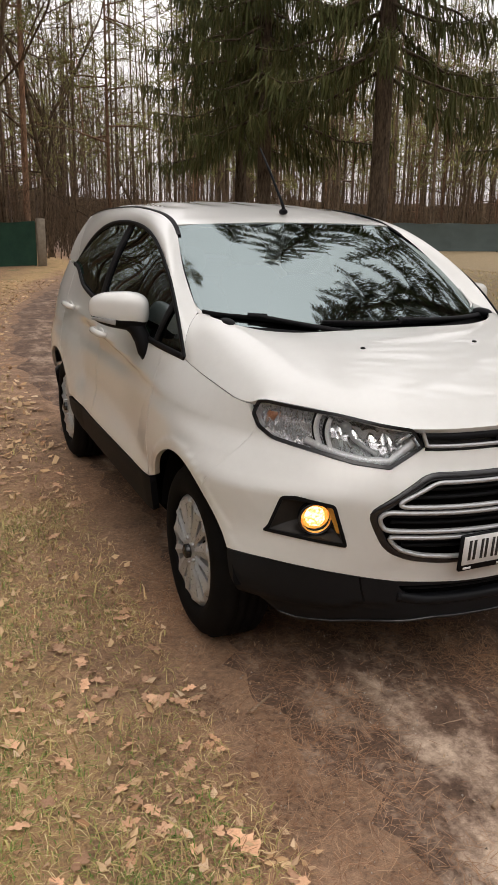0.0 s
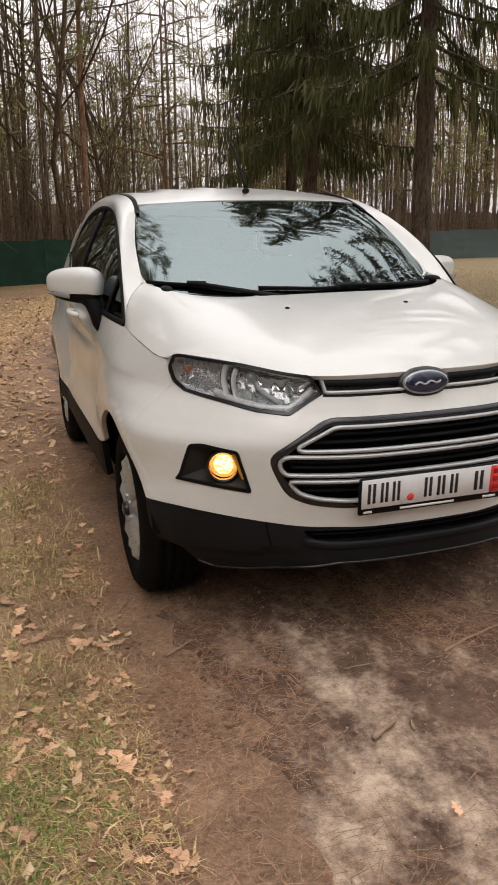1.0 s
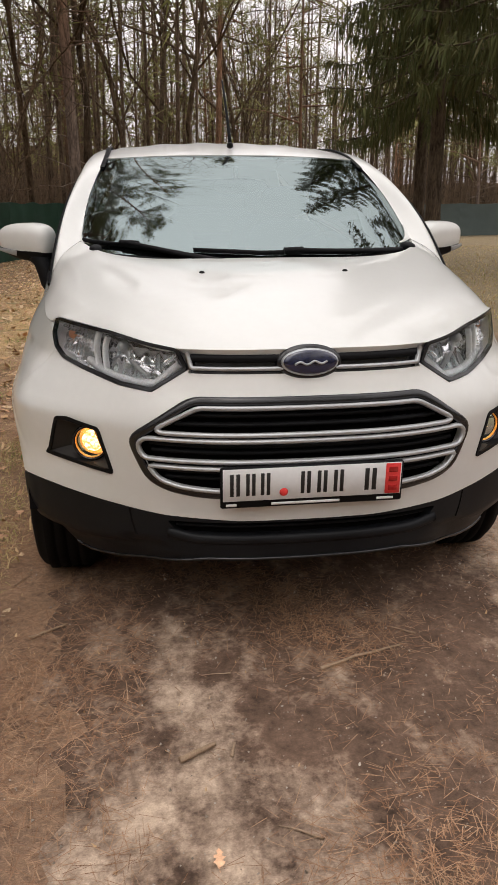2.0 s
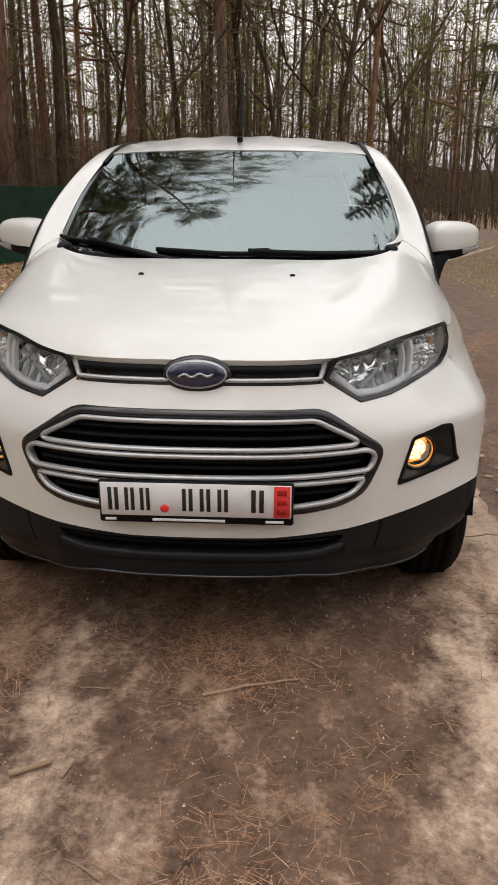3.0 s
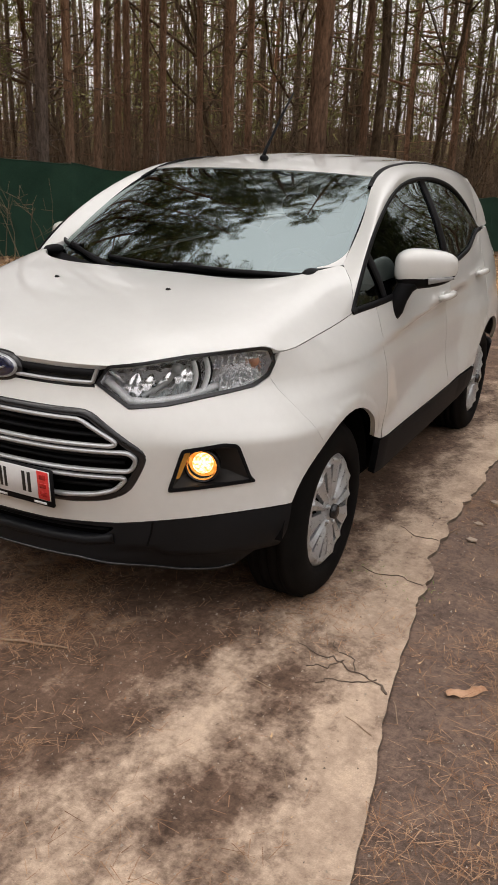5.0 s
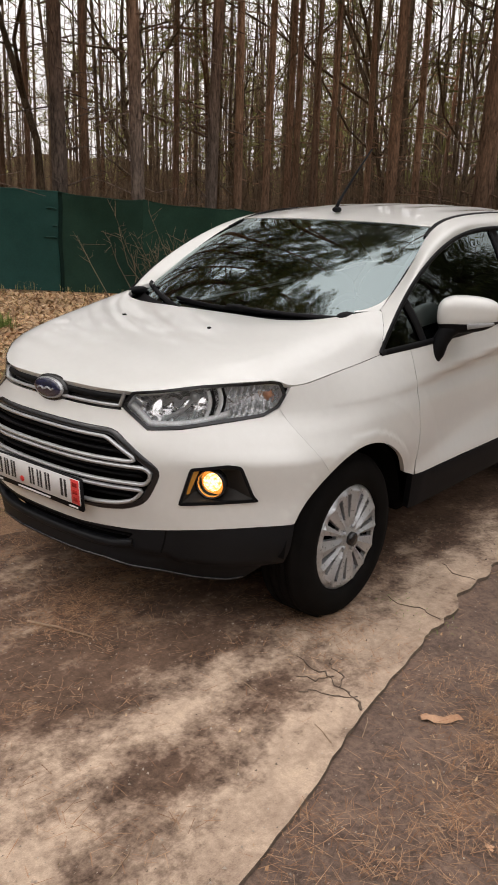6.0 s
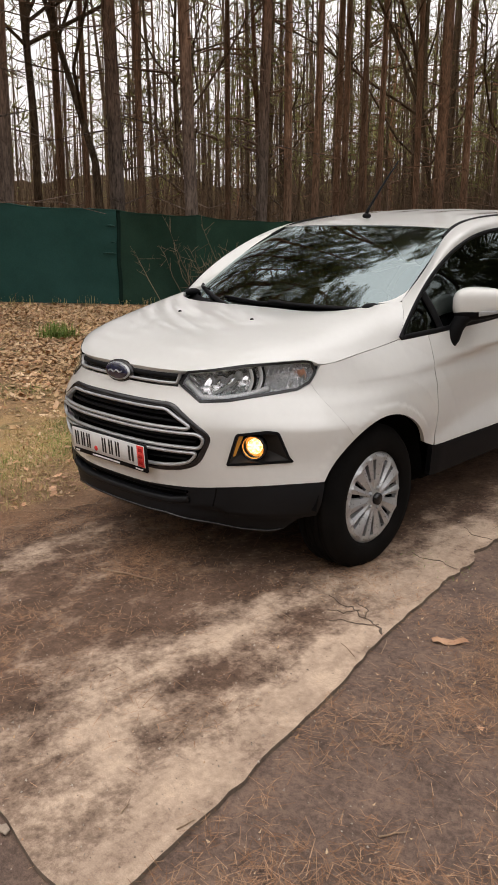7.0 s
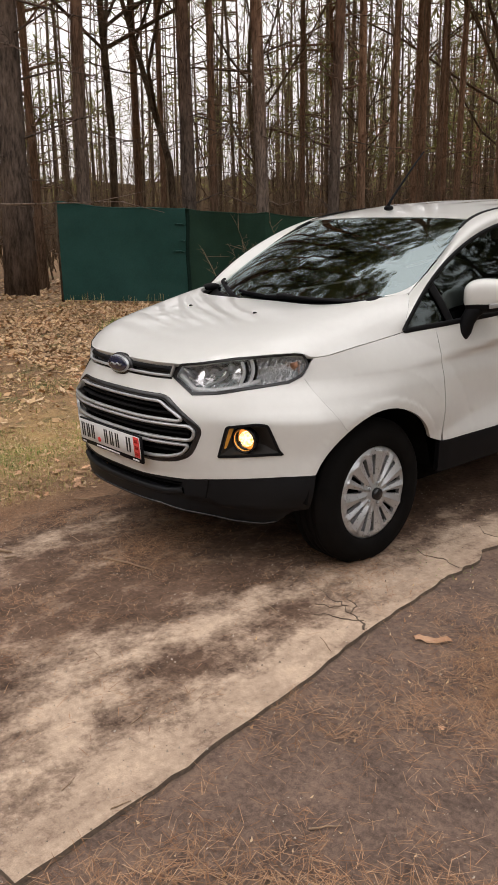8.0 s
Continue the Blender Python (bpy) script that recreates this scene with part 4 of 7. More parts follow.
# headlamps and fog lamps
def reflector(s, z):
    """The stepped and fluted mirror behind the lamp cover."""
    s, z = np.asarray(s, float), np.asarray(z, float)
    k = (z - 0.15 * np.abs(s)) / 0.058
    fan = np.abs(s) - X(0.50) - 0.5 * (z - 0.87)
    off = -0.030 - 0.030 * (k - np.floor(k)) + 0.006 * np.cos(2 * np.pi * fan / 0.024) * step(X(0.63), X(0.66), np.abs(s)) + 0.002 * np.cos(2 * np.pi * fan / 0.055) - 0.012 * np.exp(-((fan / 0.05) ** 2))
    return wall(s, z) + wall_n(s.ravel(), z.ravel()).reshape(s.shape + (3,)) * off[..., None] * np.stack([np.where(s < 0, 1.0, 1.0)] * 3, -1)


for flip in (False, True):
    sg = np.array([-1 if flip else 1, 1, 1])
    lamp = new("headlamp")
    lamp.parent = car
    lamp["label"] = "clear headlamp with silver reflectors and amber corner"
    rim = rounded(HEADLAMP, 0.01, 3)
    part("lamp_cover", patch(Geo(), wall, inset(rim, 0.003), (), 0.03, 0.004, flip, 0.001), LENS, lamp).visible_shadow = False
    part("lamp_edge", patch(Geo(), wall, inset(rim, -0.004), [inset(rim, 0.006)], 0.02, 0.012, flip, 0.003), GLOSSBLACK, lamp)
    part("lamp_bucket", patch(Geo(), reflector, inset(rim, 0.001), (), 0.0075, 0.0, flip, 0.0), MIRROR, lamp)
    g = Geo()
    loop = resample(inset(rim, 0.001), 0.02)
    a, n = on_wall(loop)
    b = a - n * 0.076
    m = len(loop)
    v = np.concatenate([a - n * 0.004, b]) * sg
    f = [(i, (i + 1) % m, (i + 1) % m + m, i + m) for i in range(m)]
    g.add(v, f if flip else [q[::-1] for q in f])
    part("lamp_wall", g, LAMPGREY, lamp)
    q, n = on_wall([(X(0.597), 0.938)], -0.036)
    part("bulb_shade", blob(Geo(), (0.034, 0.034, 0.034), q[0] * sg, 2.2, 16, 10), CHROME, lamp)
    pts = [(X(0.50), 0.868), (X(0.545), 0.885), (X(0.575), 0.905), (X(0.59), 0.925)]
    q, n = on_wall(resample(pts, 0.015, False), -0.040)
    part("lamp_shadow_line", ribbon(Geo(), q, n, 0.014, 0.006, flip=flip), CHROME, lamp)
    for x0, x1, z0, z1, wd in ((0.628, 0.636, 0.866, 0.964, 0.013), (0.660, 0.668, 0.874, 0.974, 0.015)):
        pts = [(X(x0 + (x1 - x0) * t) + 0.016 * math.sin(math.pi * t), z0 + (z1 - z0) * t) for t in np.linspace(0, 1, 11)]
        q, n = on_wall(pts, -0.020)
        part("light_guide", ribbon(Geo(), q, n, wd, 0.014, flip=flip), GUIDE, lamp)
        q, n = on_wall([(s2 + 0.016, z2) for s2, z2 in pts], -0.030)
        part("guide_gap", ribbon(Geo(), q, n, 0.010, 0.006, flip=flip), BLACK, lamp)
    # fine flutes in the outer chamber
    for k in range(9):
        pts = [(X(0.678) + 0.008 * k, 0.885 + 0.003 * k), (X(0.678) + 0.010 * k, 0.93 + 0.003 * k)]
        q, n = on_wall(resample(pts, 0.012, False), -0.046)
        part("lamp_flute", ribbon(Geo(), q, n, 0.005, 0.006, flip=flip), MIRROR, lamp)
    pts = [(X(x), z) for x, z in ((0.392, 0.908), (0.466, 0.853), (0.53, 0.851), (0.60, 0.860), (0.66, 0.874), (0.70, 0.886))]
    q, n = on_wall(resample(pts, 0.02, False), -0.018)
    part("lamp_bezel", ribbon(Geo(), q, n, 0.022, 0.012, flip=flip), LAMPGREY, lamp)
    pts = [(X(x), z) for x, z in ((0.405, 0.932), (0.448, 0.905), (0.43, 0.915))]
    q, n = on_wall(pts[:2], -0.02)
    part("lamp_fin", ribbon(Geo(), q, n, 0.014, 0.010, flip=flip), MIRROR, lamp)
    q, n = on_wall([(s_y(-0.43), 0.945)], -0.05)
    part("indicator_bulb", blob(Geo(), (0.036, 0.036, 0.036), q[0] * sg, 2.0, 16, 10), AMBER, lamp, "amber indicator bulb")
    # fog lamp
    fog = new("fog_lamp")
    fog.parent = car
    fog["label"] = "lit round fog lamp in a black bezel"
    fo = rounded(FOG, 0.012)
    part("bezel_rim", patch(Geo(), wall, inset(fo, -0.001), [inset(fo, 0.010)], 0.02, 0.02, flip, 0.004), BLACK, fog)
    fc = np.array([X(0.652), 0.643])
    loop = resample(inset(fo, 0.009), 0.015)
    a, n = on_wall(loop)
    cc, cn = on_wall([fc])
    r0, depth = 0.056, 0.050
    dirs = np.arctan2(loop[:, 1] - fc[1], loop[:, 0] - fc[0])
    b2 = np.stack([fc[0] + r0 * np.cos(dirs), fc[1] + r0 * np.sin(dirs)], 1)
    bq, _ = on_wall(b2, -depth)
    m = len(loop)
    mid = (a * 0.35 + bq * 0.65) - cn[0] * 0.008
    v = np.concatenate([a, mid, bq]) * sg
    f = [(j * m + i, j * m + (i + 1) % m, (j + 1) * m + (i + 1) % m, (j + 1) * m + i) for j in range(2) for i in range(m)]
    part("bezel_cone", Geo().add(v, f if flip else [q[::-1] for q in f]), BEZEL, fog)
    mm = Matrix.Translation(((cc[0] - cn[0] * 0.045) * sg).tolist()) @ Vector((unit(cn[0] * [0.4, 1, 0.3]) * sg).tolist()).to_track_quat("X", "Z").to_matrix().to_4x4()
    part("lamp_ring", lathe(Geo(), [(0.056, -0.01), (0.058, 0.016), (0.054, 0.022), (0.049, 0.020), (0.047, 0.004)], 32, mm), GLOSSBLACK, fog)
    part("reflector_bowl", lathe(Geo(), [(0.048, 0.016), (0.046, 0.002), (0.038, -0.010), (0.018, -0.014), (0.0, -0.015)], 32, mm), AMBERBOWL, fog)
    part("bulb", lathe(Geo(), [(0.0, 0.010), (0.014, 0.009), (0.026, 0.005), (0.033, -0.002), (0.033, -0.012)], 28, mm), BULB, fog, "glowing warm lamp lens")
    part("lamp_glass", lathe(Geo(), [(0.0, 0.022), (0.025, 0.020), (0.042, 0.015), (0.048, 0.010)], 32, mm), LENS, fog).visible_shadow = False
    # strip coloured to paint the lamp's amber reflection on the bezel
    mk = np.array([(X(0.578), 0.610), (X(0.592), 0.612), (X(0.618), 0.700), (X(0.600), 0.701)])
    part("marker_strip", patch(Geo(), wall, rounded(mk, 0.006), (), 0.02, 0.012, flip, -0.012), ORANGE, fog, "amber strip painted as the lamp's reflection")

# wheels
def wheel_parts(parent):
    tyre = [(0.212, 0.070), (0.219, 0.092), (0.232, 0.100), (0.262, 0.106), (0.298, 0.098), (0.320, 0.082), (0.330, 0.06)]
    for k in (0.058, 0.02, -0.018, -0.056):
        tyre += [(TYRE_R, k), (TYRE_R, k - 0.026), (TYRE_R - 0.007, k - 0.028), (TYRE_R - 0.007, k - 0.036)]
    tyre += [(0.320, -0.10), (0.298, -0.112), (0.25, -0.112), (0.205, -0.095)]
    part("tyre", lathe(Geo(), tyre, 72), RUBBER, parent, "dusty black tyre")
    part("rim", lathe(Geo(), [(0.206, 0.085), (0.205, 0.02), (0.198, -0.02), (0.19, -0.09)], 48), VOID, parent)
    part("drum", lathe(Geo(), [(0.19, -0.02), (0.10, -0.01), (0.0, -0.01)], 32), VOID, parent)

    def face(r, a):
        q = (a + np.pi / 7) % (2 * np.pi / 7) - np.pi / 7
        on = step(0.045, 0.085, r) * (1 - step(0.192, 0.208, r))
        crest = np.where(np.abs(q) < 0.13, 0.011 * (1 - np.abs(q) / 0.13), 0.013 * np.clip((np.abs(q) - 0.22) / 0.23, 0, 1))
        return 0.088 + 0.016 * math.exp(-((r / 0.05) ** 2)) + on * crest - 0.012 * max(0.0, (r - 0.198) / 0.02) ** 2

    # seven pairs of slots between creased blades
    cols, open_cols = [], []
    for k in range(7):
        for q0 in (-0.4488, -0.37, -0.31, -0.250, -0.180, -0.112, -0.056, 0.0, 0.056, 0.112, 0.180, 0.250, 0.31, 0.37):
            open_cols.append(q0 in (-0.250, -0.180, 0.112, 0.180))
            cols.append(k * 2 * np.pi / 7 + q0)
    rads = [0.024, 0.045, 0.068, 0.088, 0.105, 0.13, 0.158, 0.182, 0.194, 0.204, 0.211, 0.216]
    nc = len(cols)
    verts = [(face(r, c), r * math.cos(c), r * math.sin(c)) for r in rads for c in cols]
    keep = []
    walls = Geo()
    for j in range(len(rads) - 1):
        for i in range(nc):
            i2 = (i + 1) % nc
            quad = (j * nc + i, j * nc + i2, (j + 1) * nc + i2, (j + 1) * nc + i)
            if open_cols[i] and 3 <= j <= 6:
                for e0, e1, bare_edge in ((0, 3, not open_cols[i - 1]), (1, 2, not open_cols[i2]), (0, 1, j == 3), (3, 2, j == 6)):
                    if bare_edge:
                        p0, p1 = np.array(verts[quad[e0]]), np.array(verts[quad[e1]])
                        walls.add(np.array([p0, p1, p1 - [0.02, 0, 0], p0 - [0.02, 0, 0]]), [(0, 1, 2, 3)])
            else:
                keep.append(quad)
    g = Geo().add(np.array(verts), keep)
    g.add(np.concatenate(walls.v), walls.f)
    part("wheel_trim", g, ALLOY, parent, "silver multi-spoke wheel trim", smooth=False)
    part("hub_cap", lathe(Geo(), [(0.0, 0.122), (0.020, 0.121), (0.027, 0.117), (0.028, 0.100)], 28), GLOSSBLACK, parent)
    for k in range(5):
        a0 = k * 2 * np.pi / 5
        part("wheel_bolt", lathe(Geo(), [(0.0, 0.106), (0.006, 0.106), (0.008, 0.102), (0.008, 0.09)], 10, pose(0, 0.05 * math.cos(a0), 0.05 * math.sin(a0))), CHROME, parent)


first = new("wheel")
wheel_parts(first)
spots = [((0.765, AXLE_F, HUB_Z), 0), ((0.765, AXLE_R, HUB_Z), 0), ((-0.765, AXLE_F, HUB_Z), 180), ((-0.765, AXLE_R, HUB_Z), 180)]
for k, (at, rz) in enumerate(spots):
    w = first if k == 0 else copy_thing(first, Matrix.Identity(4))
    w.parent = car
    w.matrix_basis = pose(*at, 17 * k, 0, rz) if rz == 0 else pose(*at, 0, 0, rz) @ pose(0, 0, 0, 23 * k)

INDICATOR = surface("smoky_indicator_lens", (0.20, 0.20, 0.20), (0.30, 0.30, 0.30), 9, 90, 0.15, coat=0.6)
# door mirrors
SWEEP = np.array([[0.927, -0.375, 0], [0.375, 0.927, 0], [0, 0, 1.0]])


def mirror_warp(p):
    q = p.copy()
    k = (q[:, 0] + 0.13) / 0.26
    q[:, 2] *= 1.06 - 0.30 * k**2
    q[:, 1] *= 1.0 - 0.25 * k
    q[:, 1] += 0.03 * k
    q[:, 2] += 0.012 * k
    return q


for flip in (False, True):
    sg = np.array([-1 if flip else 1, 1, 1])
    mir = new("door_mirror")
    mir.parent = car
    c = np.array([0.934, 0.688, 1.168])
    full = Geo()
    blob(full, (0.262, 0.165, 0.150), (0, 0, 0), 3.2, 40, 22, mirror_warp)
    v = np.concatenate(full.v) @ SWEEP.T
    ring_no = np.arange(len(v)) // 40
    for nm, test, mt, k in (("mirror_cap", ring_no >= 8, PAINT, np.ones(3)), ("mirror_base", ring_no <= 10, BLACK, np.array([0.985, 0.985, 1.14]))):
        fs = [q for q in full.f if all(test[i] for i in q)]
        part(nm, Geo().add((v * k + c) * sg, [q[::-1] for q in fs] if flip else fs), mt, mir)
    g = Geo()
    run = np.array([(0.826, 0.612, 0.965), (0.840, 0.612, 1.0), (0.850, 0.618, 1.05), (0.866, 0.636, 1.095), (0.890, 0.655, 1.125)])
    tube(g, run * sg, [0.026, 0.034, 0.036, 0.038, 0.044], 14)
    part("mirror_stalk", g, BLACK, mir)
    g = Geo()
    run = np.array([(0.003 + 0.012 * k, -0.075 + 0.0022 * k + 0.0003 * k * k, -0.041 + 0.0014 * k) for k in range(10)]) @ SWEEP.T + c
    ribbon(g, run, np.tile(unit((0.1, -1, 0)), (10, 1)), np.linspace(0.024, 0.012, 10), 0.003, flip=flip)
    part("side_indicator", g, INDICATOR, mir, "clear side indicator lens")

# wipers, washer jets, aerial
def on_screen(u, v, lift):
    uv = np.stack([np.atleast_1d(u).astype(float), np.atleast_1d(v).astype(float)], 1)
    return screen(uv[:, 0], uv[:, 1]) + normals_of(screen, uv) * lift, normals_of(screen, uv)


cowl = Geo()
patch(cowl, screen, [(-1, -0.15), (1, -0.15), (1, -0.062), (-1, -0.062)], (), 0.05, 0.01, lift=0.004)
part("cowl_panel", cowl, BLACK, car, "black scuttle panel")
for sgn in (-1, 1):
    g = Geo()
    blob(g, (0.05, 0.12, 0.040), (sgn * 0.618, 0.215, 1.163), 2.2)
    part("cowl_end", g, BLACK, car)
for u0, u1, v0, v1 in ((-0.96, -0.36, 0.005, -0.040), (-0.33, 0.66, -0.005, -0.065)):
    wiper = new("wiper")
    wiper.parent = car
    u = np.linspace(u0, u1, 16)
    v = np.linspace(v0, v1, 16) + 0.016 * np.sin(np.linspace(0, np.pi, 16))
    q, n = on_screen(u, v, 0.009)
    part("blade", ribbon(Geo(), q, n, 0.013, 0.012), BLACK, wiper)
    um = 0.5 * (u0 + u1)
    q, n = on_screen(np.linspace(um - 0.02, u1 + 0.22, 12), np.linspace(0.5 * (v0 + v1) + 0.022, -0.10, 12), 0.020)
    part("arm", ribbon(Geo(), q, n, np.linspace(0.014, 0.026, 12), 0.010), BLACK, wiper)
    q, n = on_screen(np.linspace(um - 0.05, um + 0.05, 5), np.full(5, 0.5 * (v0 + v1) + 0.022), 0.016)
    part("clip", ribbon(Geo(), q, n, 0.022, 0.014), BLACK, wiper)
for x in (-0.25, 0.25):
    g = Geo()
    blob(g, (0.019, 0.018, 0.012), (x, -0.206, 1.111), 2.4, 14, 8)
    part("washer_jet", g, BLACK, car)
aerial = new("aerial")
aerial.parent = car
part("aerial_foot", blob(Geo(), (0.030, 0.075, 0.03), (0, 1.03, 1.585), 2.2, 16, 10, lambda p: p * np.stack([1 - 6 * p[:, 2], np.ones(len(p)), np.ones(len(p))], 1)), BLACK, aerial)
part("aerial_rod", tube(Geo(), [(0, 1.02, 1.588), (0, 1.05, 1.63), (0, 1.21, 1.79), (0, 1.33, 1.90)], [0.010, 0.0075, 0.006, 0.0045], 8), BLACK, aerial)

# painted roots of the pillars, which round off the glass's lower corners
for sgn in (-1, 1):
    q = np.radians(np.linspace(0, 90, 9))
    rx = 0.15 if sgn > 0 else 0.08
    o = [(sgn * 1.0, -0.01), (sgn * 1.0, rx)] + [(sgn * (1 - rx + rx * math.cos(b2)), rx - rx * math.sin(b2)) for b2 in q[1:]] + [(sgn * (1 - rx), -0.01)]
    part("pillar_root", patch(Geo(), screen, o if sgn > 0 else o[::-1], (), 0.03, 0.004, lift=0.006), PAINT, car)

# cabin: dashboard, wheel, mirror, seats
def dash(u, v):
    u, v = np.asarray(u, float), np.asarray(v, float)
    z = 1.06 + 0.035 * np.sin(np.pi * np.clip(v, 0, 1)) + 0.035 * np.exp(-(((u - 0.5) / 0.28) ** 2)) * step(0.4, 0.8, v) - 0.32 * np.maximum(0, v - 0.9) ** 1.0 * 4
    return np.stack([u * 0.70, 0.16 + 0.12 * u * u + v * 0.50, z], -1)


part("dashboard", sheet(Geo(), dash, np.linspace(-1, 1, 30), np.linspace(0, 1.15, 14)), CABIN, car, "charcoal dashboard")
part("parcel_shelf", block(Geo(), (1.24, 0.80, 0.03), (0, 2.72, 1.08), 0.01), CABIN, car)
part("tailgate_lining", block(Geo(), (1.24, 0.03, 0.74), (0, 3.10, 0.86), 0.01), CABIN, car)
a = np.linspace(0, 2 * np.pi, 28)
ring = np.stack([0.37 + 0.185 * np.cos(a), 0.76 - 0.185 * np.sin(a) * 0.42, 1.03 + 0.185 * np.sin(a) * 0.9], 1)
g = tube(Geo(), ring, 0.016, 8, False)
for dx, dz in ((-0.16, 0), (0.16, 0), (0, -0.15)):
    tube(g, [(0.37, 0.76, 1.03), (0.37 + dx, 0.76 - dz * 0.42, 1.03 + dz)], 0.014, 6)
blob(g, (0.11, 0.06, 0.10), (0.37, 0.75, 1.03))
part("steering_wheel", g, CABIN, car)
g = blob(Geo(), (0.22, 0.05, 0.07), (0, 0.80, 1.40), 3)
tube(g, [(0, 0.81, 1.42), (0, 0.83, 1.478)], 0.012, 6)
part("cabin_mirror", g, CABIN, car)
for x, y in ((0.36, 1.15), (-0.36, 1.15), (0.38, 2.0), (-0.38, 2.0)):
    seat = new("car_seat")
    seat.parent = car
    part("cushion", blob(Geo(), (0.50, 0.50, 0.16), (x, y, 0.62), 3.2), CLOTH, seat)
    part("backrest", blob(Geo(), (0.48, 0.14, 0.62), (x, y + 0.27, 0.93), 3.2, warp=lambda p: p + np.stack([0 * p[:, 2], 0.25 * p[:, 2], 0 * p[:, 2]], 1)), CLOTH, seat)
    part("headrest", blob(Geo(), (0.26, 0.10, 0.17), (x, y + 0.38, 1.32), 2.6), CLOTH, seat)

# ---- ground, track, fences ----
def ground_z(x, y):
    x, y = np.asarray(x, float), np.asarray(y, float)
    far = np.hypot(x, y - 1.0)
    lumps = 0.012 * np.sin(2.3 * x + 0.7 * y) + 0.010 * np.sin(1.1 * x - 2.9 * y + 1.0) + 0.006 * np.sin(6.1 * x + 4.3 * y) + 0.005 * np.sin(9.7 * y - 5.2 * x + 2)
    wide = 0.06 * np.sin(0.21 * x + 1.3) * np.sin(0.17 * y + 0.4)
    off_track = np.clip((np.abs(x - track_x(y)) - 1.0) / 0.8, 0, 1)
    return lumps * off_track * 0.8 * (1 - step(4.5, 8.0, far)) + wide * step(6, 16, far) - 0.95 * (1 - np.exp(-np.clip(y - 4, 0, 90) / 14)) + 0.14 * (1 - step(-10.5, -6.5, x)) * step(2, 5, y) * (1 - step(11, 18, y))


def track_x(y):
    return 0.2 + 0.011 * np.clip(np.asarray(y, float) - 3, 0, 30) ** 1.9


def ground_material():
    m, n, l, p = shader("yard_earth")
    across = n.new("ShaderNodeAttribute")
    across.attribute_name = "across"
    wob, mid, fine, grit = noise_node(n, l, 0.9, 5), noise_node(n, l, 5, 5, 0.7), noise_node(n, l, 45, 4, 0.7), noise_node(n, l, 260, 3, 0.7)
    amp = n.new("ShaderNodeMath")
    amp.operation = "MULTIPLY_ADD"
    l.new(wob, amp.inputs[0])
    amp.inputs[1].default_value = 1.3
    l.new(across.outputs["Fac"], amp.inputs[2])
    zone = n.new("ShaderNodeMapRange")
    zone.inputs["From Min"].default_value, zone.inputs["From Max"].default_value = -3.35, 6.65
    l.new(amp.outputs[0], zone.inputs[0])
    light = ramp(n, l, zone.outputs[0], (0.0, (0.34, 0.205, 0.105)), (0.20, (0.56, 0.365, 0.165)), (0.27, (0.43, 0.265, 0.16)), (0.45, (0.25, 0.168, 0.125)), (0.62, (0.235, 0.158, 0.12)), (0.8, (0.25, 0.185, 0.10)))
    dark = ramp(n, l, zone.outputs[0], (0.0, (0.10, 0.056, 0.029)), (0.20, (0.22, 0.15, 0.07)), (0.27, (0.13, 0.074, 0.044)), (0.45, (0.075, 0.049, 0.038)), (0.62, (0.08, 0.053, 0.042)), (0.8, (0.13, 0.098, 0.052)))
    f = mixed(n, l, 0.5, mid, fine)
    k = ramp(n, l, f, (0.36, (0, 0, 0)), (0.62, (1, 1, 1)))
    col = mixed(n, l, k, dark, light)
    col = mixed(n, l, 0.55, col, ramp(n, l, grit, (0.3, (0.45, 0.45, 0.45)), (0.7, (1.5, 1.45, 1.4))), "MULTIPLY")
    # mossy green patches on the grass side
    moss = ramp(n, l, noise_node(n, l, 1.7, 4), (0.55, (0, 0, 0)), (0.68, (1, 1, 1)))
    side = ramp(n, l, zone.outputs[0], (0.2, (0.75, 0.75, 0.75)), (0.26, (0, 0, 0)))
    col = mixed(n, l, mixed(n, l, 1.0, moss, side, "MULTIPLY"), col, (0.12, 0.13, 0.045))
    l.new(col, p.inputs["Base Color"])
    p.inputs["Roughness"].default_value = 0.95
    bumped(n, l, p, mixed(n, l, 0.6, fine, grit), 0.8, 0.012)
    return m


def axis(near, fine, far):
    a = list(np.arange(0, near, fine))
    stepw = fine
    while a[-1] < far:
        stepw *= 1.22
        a.append(a[-1] + stepw)
    return np.array(sorted({-k for k in a} | set(a)))


gx, gy = axis(4.0, 0.10, 900) + 0.2, axis(4.0, 0.10, 900) + 0.5
u, v = np.meshgrid(gx, gy)
w = len(gx)
g = Geo().add(np.stack([u, v, ground_z(u, v)], -1).reshape(-1, 3), [(j * w + i, j * w + i + 1, (j + 1) * w + i + 1, (j + 1) * w + i) for j in range(len(gy) - 1) for i in range(w - 1)])
yard = part("ground", g, ground_material())
yard.data.attributes.new("across", "FLOAT", "POINT").data.foreach_set("value", (u - track_x(v) + 0.2).ravel())
tagged(yard, "earth yard with needles, moss and winter grass", "ground", kind="structure")


# flank darker than the slab top: the edge's shadow line is put into its colour
FLANK = surface("shaded_slab_flank", (0.085, 0.062, 0.047), (0.20, 0.15, 0.112), 14, 90, 0.95, bump=0.6)
CRACK = surface("earth_in_cracks", (0.070, 0.050, 0.037), (0.17, 0.122, 0.088), 20, 90, 0.95, bump=0.5)


